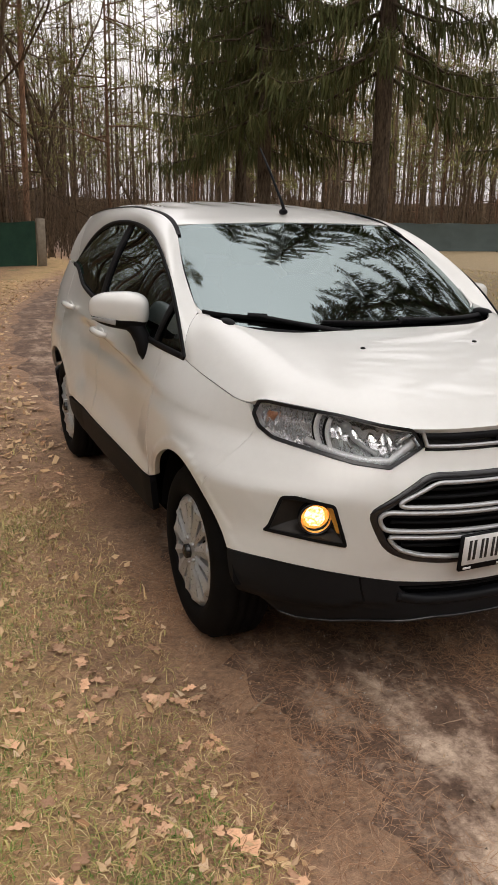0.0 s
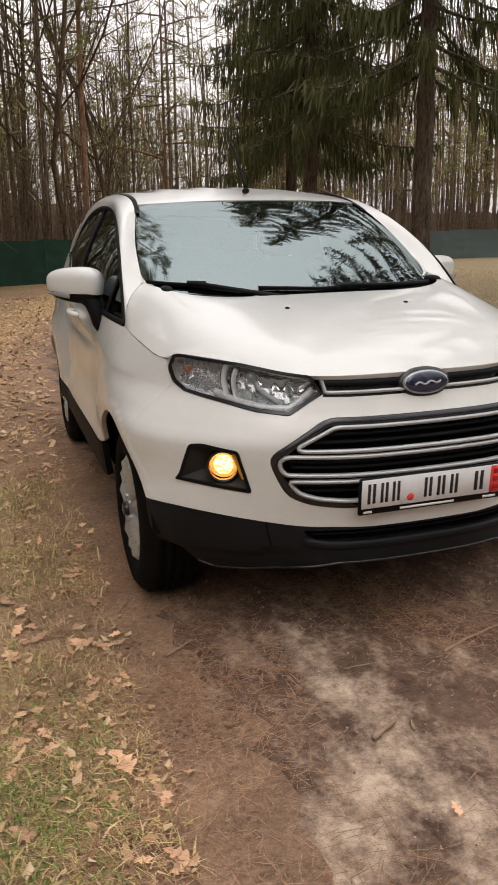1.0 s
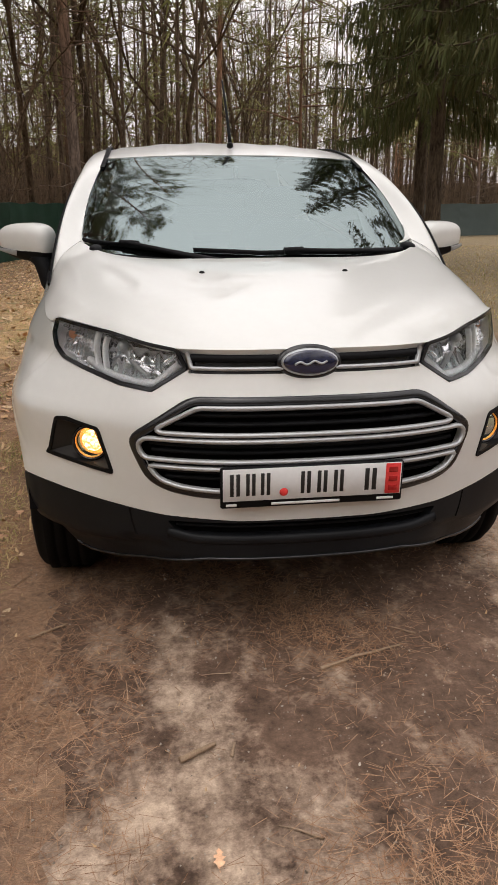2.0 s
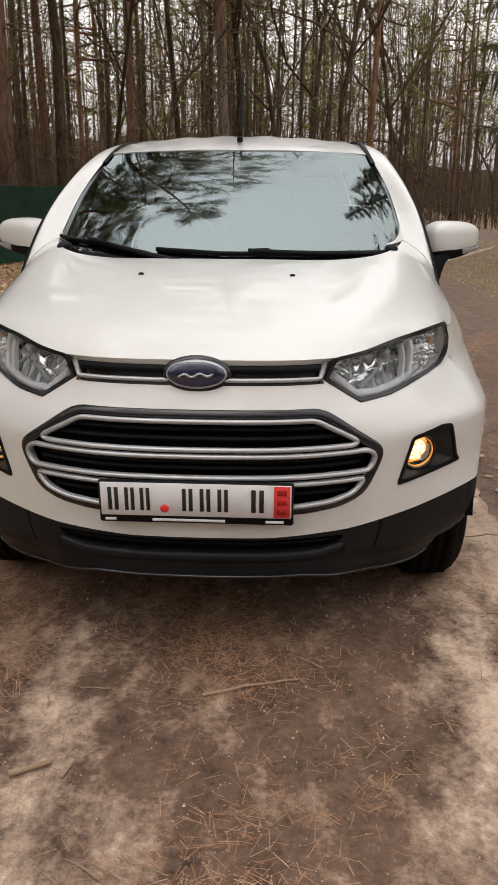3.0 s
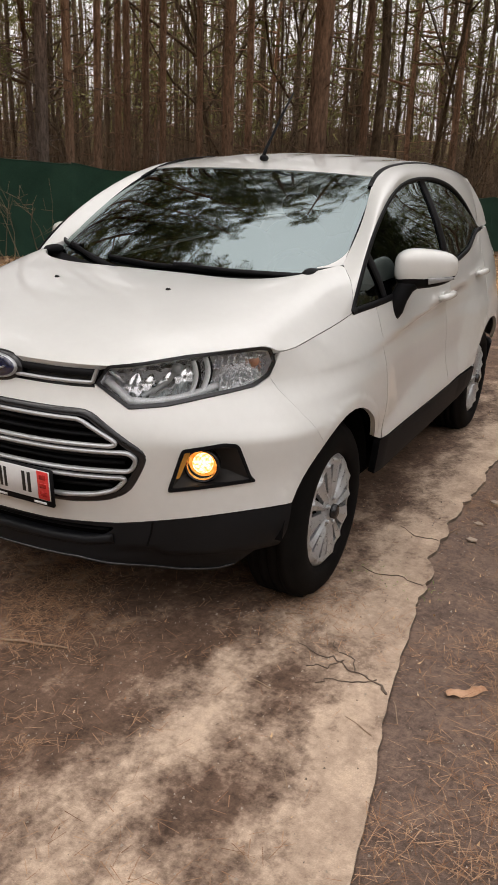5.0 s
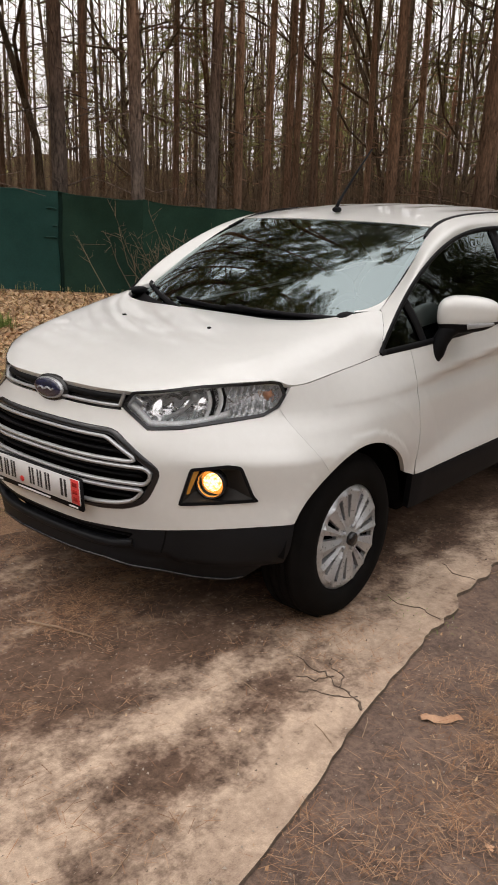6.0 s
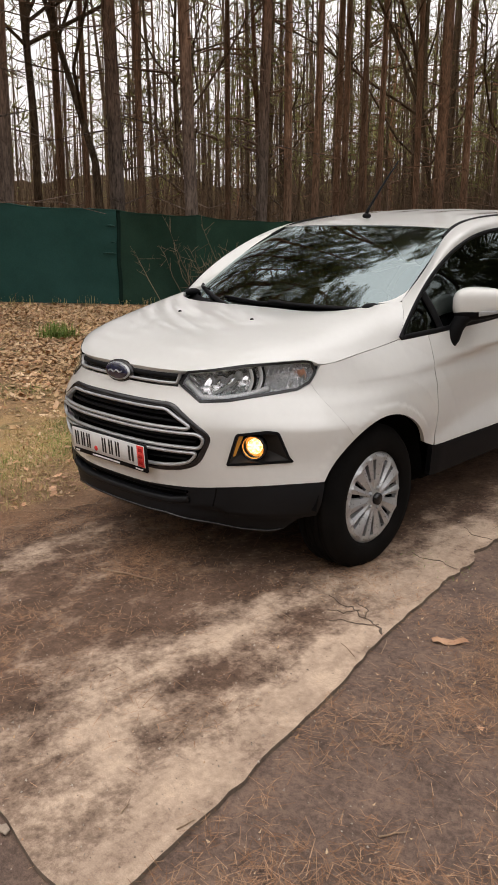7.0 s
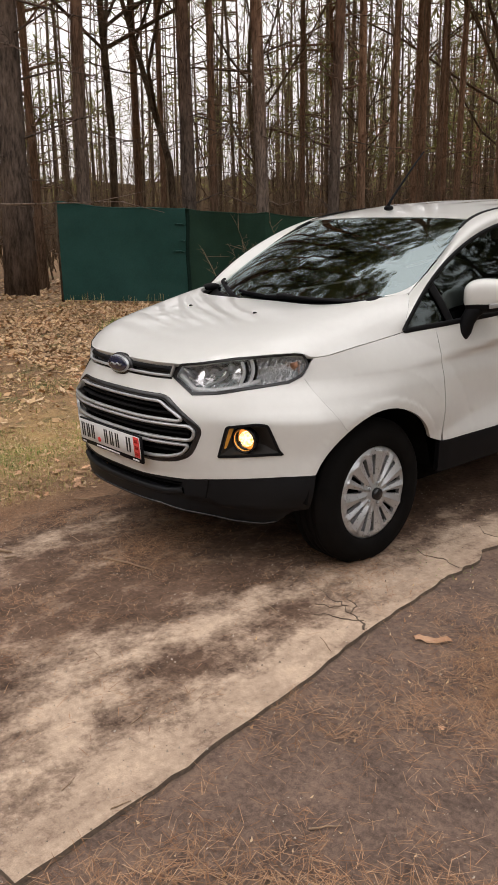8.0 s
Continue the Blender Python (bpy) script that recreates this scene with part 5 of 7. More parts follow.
def concrete_material():
    m, n, l, p = shader("old_dirty_concrete")
    pos = n.new("ShaderNodeNewGeometry").outputs["Position"]
    sep = n.new("ShaderNodeSeparateXYZ")
    l.new(pos, sep.inputs[0])
    big, mid, fine, grit = noise_node(n, l, 1.6, 5, 0.62, (1, 0.6, 1)), noise_node(n, l, 6.5, 5, 0.68, (1, 0.6, 1)), noise_node(n, l, 38, 4, 0.7), noise_node(n, l, 240, 3, 0.75)
    blot = mixed(n, l, 0.5, big, mid)

    def ranged(src, a, b, lo, hi):
        r = n.new("ShaderNodeMapRange")
        for k, q in zip(("From Min", "From Max", "To Min", "To Max"), (a, b, lo, hi)):
            r.inputs[k].default_value = q
        l.new(src, r.inputs[0])
        return r.outputs[0]

    def added(a, b):
        q = n.new("ShaderNodeMath")
        q.operation = "ADD"
        l.new(a, q.inputs[0])
        l.new(b, q.inputs[1])
        return q.outputs[0]

    lane = n.new("ShaderNodeAttribute")
    lane.attribute_name = "lane"
    # wheel tracks and the earthy middle between them, across the strip
    lanes = ramp(n, l, ranged(lane.outputs["Fac"], -1.2, 1.6, 0.0, 1.0), *[((x + 1.2) / 2.8, (0.5 + k,) * 3) for x, k in
                 ((-1.1, -0.09), (-0.75, -0.03), (-0.40, 0.02), (-0.12, 0.0), (0.15, -0.085), (0.55, -0.085), (0.78, 0.015), (1.1, 0.035))])
    wear = added(blot, added(ranged(lanes, 0.0, 1.0, -0.5, 0.5), ranged(sep.outputs["Y"], -1.6, -0.4, 0.01, -0.04)))
    rim = n.new("ShaderNodeAttribute")
    rim.attribute_name = "rim"
    wear = added(wear, ranged(rim.outputs["Fac"], 0.08, 0.32, 0.22, 0.0))
    # swept and trodden places: pale where the concrete is bare, dark where earth lies on it
    for x, y, r, amp in ((0.76, -0.78, 0.22, 0.11), (0.80, -1.05, 0.24, 0.09), (0.75, -1.56, 0.38, 0.12), (1.10, -1.70, 0.36, 0.10), (1.28, -1.21, 0.20, 0.07), (0.94, -0.33, 0.20, 0.08), (1.10, -0.14, 0.22, 0.08),
                         (-0.64, -1.50, 0.26, 0.14), (-0.20, -1.65, 0.34, 0.11), (-0.30, -1.33, 0.22, 0.09), (-0.40, -1.00, 0.18, 0.11), (-0.60, -0.75, 0.22, 0.07), (1.05, 0.60, 0.40, 0.06), (1.05, 1.40, 0.50, 0.06),
                         (1.07, -1.17, 0.30, -0.09), (1.22, -1.53, 0.20, -0.07), (1.31, -1.84, 0.16, -0.08), (0.94, -1.49, 0.15, -0.08), (1.11, -0.70, 0.15, -0.09), (1.05, -0.40, 0.14, -0.13), (-0.34, -0.88, 0.13, -0.13),
                         (-0.15, -1.28, 0.13, -0.11), (0.00, -0.62, 0.30, -0.07)):
        d = n.new("ShaderNodeVectorMath")
        d.operation = "DISTANCE"
        l.new(pos, d.inputs[0])
        d.inputs[1].default_value = (x, y, 0.0)
        wear = added(wear, ranged(d.outputs["Value"], 0.0, r, amp, 0.0))
    bare = ramp(n, l, mixed(n, l, 0.20, wear, fine), (0.46, (0, 0, 0)), (0.53, (0.38, 0.38, 0.38)), (0.63, (1, 1, 1)))
    earth = ramp(n, l, mixed(n, l, 0.45, mid, fine), (0.34, (0.050, 0.031, 0.021)), (0.64, (0.215, 0.134, 0.093)))
    pale = ramp(n, l, mixed(n, l, 0.4, mid, fine), (0.34, (0.265, 0.188, 0.140)), (0.64, (0.57, 0.435, 0.325)))
    col = mixed(n, l, bare, earth, pale)
    col = mixed(n, l, 0.5, col, ramp(n, l, grit, (0.32, (0.62, 0.62, 0.62)), (0.68, (1.32, 1.3, 1.28))), "MULTIPLY")
    l.new(col, p.inputs["Base Color"])
    p.inputs["Specular IOR Level"].default_value = 0.2
    rr = ramp(n, l, bare, (0.0, (0.75, 0.75, 0.75)), (1.0, (0.95, 0.95, 0.95)))
    l.new(rr, p.inputs["Roughness"])
    bumped(n, l, p, mixed(n, l, 0.5, fine, grit), 0.7, 0.006)
    return m


SLAB_END = -2.08
slab_edge = curve1([-2.2, -1.88, -1.58, -1.27, -0.96, -0.58, -0.2, 0.14, 0.52, 1.41, 3.0, 8.0, 12.8, 18.0, 26.0], [1.56, 1.514, 1.477, 1.418, 1.368, 1.292, 1.243, 1.203, 1.158, 1.143, 1.217, 1.50, 2.4, 4.0, 7.4])
ys = np.concatenate([np.arange(SLAB_END, 4.0, 0.02), np.linspace(4.0, 26, 110)])
us = np.concatenate([np.linspace(0, 0.9, 24), np.linspace(0.92, 1.0, 8)])
rng = np.random.default_rng(4)
broken = step(-0.35, 0.2, ys) * (1 - step(2.5, 5, ys))
chips = broken * (np.interp(ys, ys[::5], rng.normal(0, 0.014, len(ys[::5]))) + np.interp(ys, ys[::2], rng.normal(0, 0.006, len(ys[::2])))) + np.interp(ys, ys[::3], rng.normal(0, 0.0030, len(ys[::3]))) + np.interp(ys, ys[::11], rng.normal(0, 0.002, len(ys[::11])))
left = track_x(ys) - 1.12 + np.interp(ys, ys[::4], rng.normal(0, 0.04, len(ys[::4]))) + 0.05 * np.sin(ys * 2.1) + 0.04 * np.sin(ys * 5.3 + 1)
right = slab_edge(ys) + chips
rows = []
for k, y in enumerate(ys):
    x = left[k] + (right[k] - left[k]) * us
    z = ground_z(x, np.full_like(x, y)) + 0.017 * step(0.0, 0.35, us) - 0.004 * (1 - step(0, 0.2, us))
    rows.append(np.stack([x, np.full_like(x, y) + (0.03 * np.sin(x * 3.1) + 0.012 * np.sin(x * 13)) * max(0, 1 - (y - SLAB_END) / 0.3), z], 1))
top = np.array(rows)
w, h = len(us), len(ys)
g = Geo().add(top.reshape(-1, 3), [(j * w + i, j * w + i + 1, (j + 1) * w + i + 1, (j + 1) * w + i) for j in range(h - 1) for i in range(w - 1)])
edge = np.concatenate([top[0], top[1:, -1]])
drop = edge + [0, 0, -0.05]
m = len(edge)
CONCRETE = concrete_material()
pave = part("pavement", g, CONCRETE)
rim_d = (right[:, None] - top[:, :, 0]).ravel()
pave.data.attributes.new("rim", "FLOAT", "POINT").data.foreach_set("value", rim_d)
pave.data.attributes.new("lane", "FLOAT", "POINT").data.foreach_set("value", (top[:, :, 0] - track_x(ys)[:, None] + 0.2).ravel())
part("slab_flank", Geo().add(np.concatenate([edge, drop]), [(i + 1, i, i + m, i + 1 + m) for i in range(m - 1)]), FLANK, pave, "broken flank of the slab, darkened for the shade at its edge")
tagged(pave, "worn concrete track strip stained with earth", "pavement", kind="structure")

# fences: posts with sagging fabric between them
def fence_run(name, label, knots, height, gap, cloth, sag, seed, lap=None, lap_cloth=None):
    """lap: how far along two widths of fabric overlap in a dark seam; the width before it is of lap_cloth."""
    at, length = spline(knots)
    rr = np.random.default_rng(seed)
    f = thing(name, label, "fence")
    n = max(1, round(length / gap))
    ends = np.linspace(0, length, n + 1)
    joint = -1
    if lap:
        joint = int(np.abs(ends - lap).argmin())
        ends[joint] = lap
    nt, nz = 29, 19
    t, zs = np.linspace(0, 1, nt), np.linspace(0, 1, nz)
    for k in range(n):
        p = at(np.linspace(ends[k], ends[k + 1], nt))
        d = unit(np.gradient(p, axis=0))
        side = np.stack([-d[:, 1], d[:, 0]], 1)
        belly, ph = rr.uniform(0.03, 0.09), rr.uniform(0, 6)
        foot = ground_z(p[:, 0], p[:, 1])
        vv = []
        for z in zs:
            bow = belly * np.sin(np.pi * t) * np.sin(np.pi * z) + 0.02 * np.sin(7 * t + ph + 3 * z) * (1 - abs(2 * t - 1))
            # creases that run out from where the cloth is tied
            bow = bow + 0.011 * np.sin(21 * z + 2.5 * t + ph) * (np.exp(-t / 0.16) + np.exp(-(1 - t) / 0.16)) * np.clip(t * (1 - t) * 40, 0, 1) + 0.006 * np.sin(33 * z - 9 * t + 2 * ph) * step(0.6, 1.0, z)
            zz = foot + 0.04 + (height - 0.04 - sag * np.sin(np.pi * t)) * z + 0.012 * np.sin(9 * t + ph) * (z > 0.99)
            vv.append(np.column_stack([p + side * bow[:, None], zz]))
        vv = np.array(vv)
        q = [(j * nt + i, j * nt + i + 1, (j + 1) * nt + i + 1, (j + 1) * nt + i) for j in range(nz - 1) for i in range(nt - 1)]
        back_side = vv - np.concatenate([side * 0.006, np.zeros((nt, 1))], 1)[None]
        stuff_ = lap_cloth if k < joint else cloth
        part("fabric_panel", Geo().add(vv.reshape(-1, 3), q).add(back_side.reshape(-1, 3), [k2[::-1] for k2 in q]), stuff_, f)
        part("top_hem", tube(Geo(), vv[-1], 0.014, 6), stuff_, f)
    for k in range(n + 1):
        p = at(ends[k])
        z = float(ground_z(p[0], p[1]))
        d = unit(at(min(length, ends[k] + 0.1)) - at(max(0, ends[k] - 0.1)))
        c = p + np.array([-d[1], d[0]]) * 0.16
        part("fence_post", tube(Geo(), [(*c, z - 0.1), (*c, z + height + 0.02)], 0.032, 8), DARK_BARK, f)
        if k == joint:
            front = np.array([d[1], -d[0]])
            b0 = p + front * 0.022 + d * 0.03
            run = np.array([(*(b0 + d * 0.012 * math.sin(9 * h)), z + 0.03 + h * (height - 0.05)) for h in np.linspace(0, 1, 24)])
            part("seam", ribbon(Geo(), run, np.tile((*front, 0), (24, 1)), 0.075, 0.006), SEAM_CLOTH, f, "dark overlapped seam")
            # puckers where the cloth is laced
            for h, ln in ((0.83, 0.20), (0.55, 0.26), (0.66, 0.10)):
                b1 = p + front * 0.016 - d * 0.03
                run = np.array([(*(b1 - d * ln * q), z + height * h + 0.02 * math.sin(2.6 * q)) for q in np.linspace(0, 1, 9)])
                part("pucker", tube(Geo(), run, 0.004 + 0.012 * np.sin(np.pi * np.linspace(0.1, 1, 9)), 8), lap_cloth, f)
    return f


FENCE_L = [(-11.0, 4.70), (-10.05, 6.95), (-8.8, 10.6), (-7.3, 14.3), (-5.6, 19.2), (-4.1, 24.6), (-1.9, 30.2), (3.5, 32.6)]
fence_run("fabric_fence", "dark green fabric fence round the yard", FENCE_L, 1.84, 2.05, FENCE_CLOTH, 0.05, 3, 2.44, TEAL_CLOTH)
fence_run("far_fence", "faded grey-green fabric fence at the far edge", [(11.5, 37.5), (16.0, 39.8), (24.0, 41.0), (36.0, 39.0), (52.0, 33.0)], 1.75, 3.2, GREY_CLOTH, 0.05, 5)
g = Geo()
gz = float(ground_z(3.75, 32.8))
block(g, (0.34, 0.34, 2.0), (3.75, 32.8, gz + 0.95), 0.03)
tagged(part("gate_post", g, POST_WOOD), "weathered grey gate post beside the green fence", "post")

# ---- trees ----
def trunk_path(rr, height, lean, wob, n=14):
    t = np.linspace(0, 1, n)
    ph, az = rr.uniform(0, 6, 2), rr.uniform(0, 6.28)
    x = wob * np.sin(2.2 * t + ph[0]) * t + lean * math.cos(az) * t**1.4 * height
    y = wob * np.sin(2.7 * t + ph[1]) * t + lean * math.sin(az) * t**1.4 * height
    return np.stack([x, y, t * height], 1)


def tufts(geo, centres, size, blades, rr, hang=0.0):
    """Bunches of needles: narrow blades that spread from each centre."""
    c = np.repeat(np.asarray(centres, float), blades, 0)
    k = len(c)
    d = unit(rr.normal(0, 1, (k, 3)) + [0, 0, 0.25 - hang])
    ln = size * rr.uniform(0.6, 1.2, (k, 1))
    s = unit(np.cross(d, rr.normal(0, 1, (k, 3)))) * (size * rr.uniform(0.03, 0.06, (k, 1)))
    c = c + d * ln * rr.uniform(0.0, 0.6, (k, 1))
    v = np.stack([c - s, c + s, c + d * ln], 1).reshape(-1, 3)
    return geo.add(v, [(3 * i, 3 * i + 1, 3 * i + 2) for i in range(k)])


def pine(seed, height, radius, crown_from, limbs, per, blades, size):
    rr = np.random.default_rng(seed)
    p = trunk_path(rr, height, rr.uniform(0.01, 0.06), 0.42)
    g = wood = Geo()
    t = np.linspace(0, 1, len(p))
    tube(g, p, radius * (1.12 - 0.9 * t) * (1 + 0.35 * np.exp(-t * 45)), 9)
    spots = []
    for k in range(limbs):
        q = crown_from + (1 - crown_from) * (k + rr.uniform(0, 1)) / limbs
        base = np.array([np.interp(q, t, p[:, i]) for i in range(3)])
        az, ln = rr.uniform(0, 6.28), (1 - q) ** 0.5 * rr.uniform(2.0, 5.0) + 0.9
        rise = rr.uniform(-0.1, 0.5)
        d = np.array([math.cos(az), math.sin(az), rise])
        s = np.linspace(0, 1, 5)[:, None]
        path = base + d * ln * s + np.array([0, 0, -0.25 * ln]) * s**2 + rr.normal(0, 0.08, (5, 3)) * s
        tube(wood, path[[0, 2, 4]], np.array([0.036, 0.022, 0.008]) * (ln / 3 + 0.4), 4, False)
        for j in range(per):
            f = rr.uniform(0.35, 1.0)
            spots.append(base + d * ln * f + np.array([0, 0, -0.25 * ln * f * f]) + rr.normal(0, 0.32, 3) * [1, 1, 0.6])
    # dead branches below the crown, forked
    for k in range(30):
        q = rr.uniform(0.05, crown_from)
        base = np.array([np.interp(q, t, p[:, i]) for i in range(3)])
        az, ln = rr.uniform(0, 6.28), rr.uniform(0.4, 2.4)
        d = np.array([math.cos(az), math.sin(az), rr.uniform(-0.35, 0.35)])
        knee, end = base + d * ln * 0.5 + rr.normal(0, 0.06, 3), base + d * ln + rr.normal(0, 0.18, 3)
        tube(wood, [base, knee, end], [0.020, 0.012, 0.004], 4, False)
        for j in range(3):
            q0 = knee + (end - knee) * rr.uniform(0, 1)
            tube(wood, [q0, q0 + (d * 0.5 + rr.normal(0, 0.45, 3)) * ln * 0.45], [0.008, 0.003], 3, False)
    crown = tufts(Geo(), spots, size, blades, rr)
    return g, crown


def tree_thing(name, label, geos, mats, names):
    ob = thing(name, label, "tree", "trees of the wood")
    for gg, mt, nm in zip(geos, mats, names):
        part(nm, gg, mt, ob, smooth=nm != "crown")
    return ob


PINE_LABEL = "tall pine with orange upper bark and a thin high crown"
NEAR = [tree_thing("pine", PINE_LABEL, pine(10 + k, 28 + k, 0.18, 0.30 + 0.03 * k, 44, 27, 11, 0.42), ((PINE_BARK, RED_BARK, RED_BARK)[k], PINE_NEEDLE), ("trunk", "crown")) for k in range(3)]
FAR = [tree_thing("pine", PINE_LABEL, pine(20 + k, 19 + k, 0.12, 0.22 + 0.05 * k, 26, 18, 10, 0.36), (RED_BARK if k else PINE_BARK, PINE_NEEDLE), ("trunk", "crown")) for k in range(3)]


def bare(seed, height, radius):
    rr = np.random.default_rng(seed)
    g, twigs = Geo(), Geo()

    def grow(base, d, ln, r, depth):
        n = 5 if depth < 2 else 4 if depth == 2 else 3
        pts, q = [base], base.copy()
        dd = d.copy()
        for k in range(n - 1):
            dd = unit(dd + rr.normal(0, 0.16, 3) + [0, 0, 0.06])
            q = q + dd * ln / (n - 1)
            pts.append(q.copy())
        tube(g if depth < 2 else twigs, pts, np.maximum(np.linspace(r, r * (0.5 if depth else 0.35), n), 0.005), (8, 4, 3, 3, 3)[depth], False)
        if depth < 4:
            for k in range((10, 5, 3, 2)[depth]):
                f = rr.uniform(0.3 if depth == 0 else 0.2, 1.0)
                b = np.array([np.interp(f * (n - 1), range(n), np.array(pts)[:, i]) for i in range(3)])
                a = unit(dd * 0.55 + rr.normal(0, 0.55, 3) + [0, 0, 0.25])
                grow(b, a, ln * rr.uniform(0.35, 0.6), r * (0.5 if depth == 0 else 0.55) * (1.1 - 0.5 * f), depth + 1)

    grow(np.zeros(3), np.array([0, 0, 1.0]), height, radius, 0)
    return g, twigs


BARE_LABEL = "bare broadleaf tree with thin winter branches"
BARE = [tree_thing("bare_tree", BARE_LABEL, bare(40 + k, 10 + 2.0 * k, 0.11), (TWIG_BARK, TWIG_BARK), ("trunk", "crown")) for k in range(4)]


def spruce(seed, height, radius, low, reach):
    rr = np.random.default_rng(seed)
    p = trunk_path(rr, height, 0.005, 0.05)
    g, crown = Geo(), Geo()
    wood = g
    t = np.linspace(0, 1, len(p))
    tube(g, p, radius * (1.05 - 0.95 * t) * (1 + 0.3 * np.exp(-t * 60)), 12)
    for k in range(112):
        z = low + (height - low) * (k / 112) ** 1.1
        az = k * 2.4 + rr.uniform(-0.3, 0.3)
        ln = reach * (1 - (z / height) ** 2.0) * rr.uniform(0.7, 1.2) + 0.4
        s = np.linspace(0, 1, 8)[:, None]
        d = np.array([math.cos(az), math.sin(az), 0.0])
        path = np.array([0, 0, z]) + d * ln * s + np.array([0, 0, 1.0]) * ln * (-0.48 * s + 0.22 * s**3) + rr.normal(0, 0.05, (8, 3)) * s
        tube(wood, path, np.linspace(0.05, 0.008, 8), 4, False)
        m = int(46 * ln)
        f = rr.uniform(0.12, 1.0, m)
        b = np.stack([np.interp(f * 7, range(8), path[:, i]) for i in range(3)], 1) + rr.normal(0, 0.10, (m, 3)) * [1, 1, 0.3]
        # hanging sprays
        drop = rr.uniform(0.25, 0.95, (m, 1)) * (0.5 + 0.5 * np.sin(np.pi * f))[:, None]
        side = unit(rr.normal(0, 1, (m, 3)) * [1, 1, 0.1]) * rr.uniform(0.010, 0.030, (m, 1))
        tip = b + np.array([0, 0, -1.0]) * drop + rr.normal(0, 0.10, (m, 3)) * [1, 1, 0.2] + d * 0.08
        v = np.stack([b - side * 0.6, b + side * 0.6, (b + tip) / 2 + side, tip, (b + tip) / 2 - side], 1).reshape(-1, 3)
        crown.add(v, [(5 * i, 5 * i + 1, 5 * i + 2, 5 * i + 3, 5 * i + 4) for i in range(m)])
        # short needles along the bough
        tufts(crown, b[: m // 2], 0.20, 3, rr, 0.4)
    return g, crown


SPRUCE_LABEL = "tall dark spruce with drooping boughs over the yard"
spruce_a = tree_thing("spruce", SPRUCE_LABEL, spruce(71, 25, 0.21, 5.0, 3.2), (DARK_BARK, SPRUCE_NEEDLE), ("trunk", "crown"))
spruce_b = tree_thing("spruce", SPRUCE_LABEL, spruce(72, 22, 0.20, 4.6, 2.7), (DARK_BARK, SPRUCE_NEEDLE), ("trunk", "crown"))


def stand(proto, used, x, y, s, turn, tall=1.0):
    m = pose(x, y, float(ground_z(x, y)) - 0.05, 0, 0, turn)
    if proto not in used:
        used.add(proto)
        proto.matrix_basis = m @ Matrix.Diagonal((s, s, s * tall, 1))
        return proto
    c = copy_thing(proto, m)
    c.scale = (s, s, s * tall)
    return c


used = set()
stand(spruce_a, used, 8.3, 13.6, 1.0, 0)
for x, y, s, r in ((7.4, 17.9, 1.0, 40), (9.0, 23.5, 1.0, 190)):
    stand(spruce_b, used, x, y, s, r)
stand(spruce_a, used, 16.5, 17.0, 0.95, 140)

YARD = np.array([(-13.5, -40), (-12.6, 3.6), (-11.2, 7.3), (-9.8, 11.2), (-8.3, 14.8), (-6.7, 19.6), (-5.2, 25.2), (-2.8, 31.2), (3.2, 33.8), (4.4, 36), (9.0, 36), (11.5, 39), (16, 41), (24, 42.5), (36, 40.5), (52, 34.5), (60, 30), (60, -40)])
rr = np.random.default_rng(12)
# the nearer trunks behind the green fence, by place and girth: 0 grey old pine, 1 and 2 young red pines, 3 bare
for x, y, s, k in ((-13.53, 5.03, 1.40, 0), (-13.7, 6.77, 0.78, 0), (-16.42, 10.04, 0.58, 1), (-15.1, 9.97, 0.42, 2), (-11.55, 8.15, 0.84, 0), (-12.17, 9.36, 0.48, 2), (-11.2, 10.05, 0.79, 0), (-13.49, 13.46, 0.42, 1),
                   (-10.3, 11.35, 0.70, 0), (-10.66, 12.73, 0.54, 1), (-11.24, 14.48, 0.52, 2), (-11.37, 15.94, 0.50, 1), (-10.42, 15.44, 0.40, 2), (-12.16, 16.6, 0.52, 1), (-12.62, 18.7, 0.45, 2), (-11.07, 17.18, 0.50, 1),
                   (-11.17, 19.39, 0.52, 2), (-9.83, 19.91, 0.60, 1), (-7.35, 19.1, 1.42, 1), (-7.34, 23.11, 0.72, 2), (-5.33, 26.6, 0.70, 1), (-14.9, 4.2, 0.6, 2), (-15.6, 6.6, 0.5, 1), (3.7, 36.2, 0.8, 2)):
    stand(NEAR[k], used, x, y, s, rr.uniform(0, 360), max(1.0, 0.9 / s))
for x, y, s, k in ((-6.75, 22.2, 1.5, 3), (-4.1, 30.3, 1.2, 2), (-2.35, 33.2, 1.4, 3), (-0.14, 35.2, 1.2, 1), (0.9, 36.0, 1.3, 2), (2.86, 35.4, 1.3, 3), (5.2, 39.0, 1.3, 1), (-13.0, 8.9, 0.9, 2), (-12.6, 11.6, 0.8, 0), (-14.4, 8.0, 1.0, 3)):
    stand(BARE[k], used, x, y, s, rr.uniform(0, 360))
# trees beside and behind the camera, which only the glass and the paint mirror
for x, y, s, k in ((-7.2, 0.6, 1.0, 0), (-14.8, 2.2, 1.0, 1), (-15.5, -1.2, 0.95, 2), (-17.2, 3.4, 1.05, 0), (-18.0, 0.2, 1.0, 1), (-14.6, -5.0, 1.0, 2), (-6.5, -9.5, 1.0, 1), (5.5, -11.0, 1.0, 2)):
    stand(NEAR[k], used, x, y, s, 70 * k + 11)
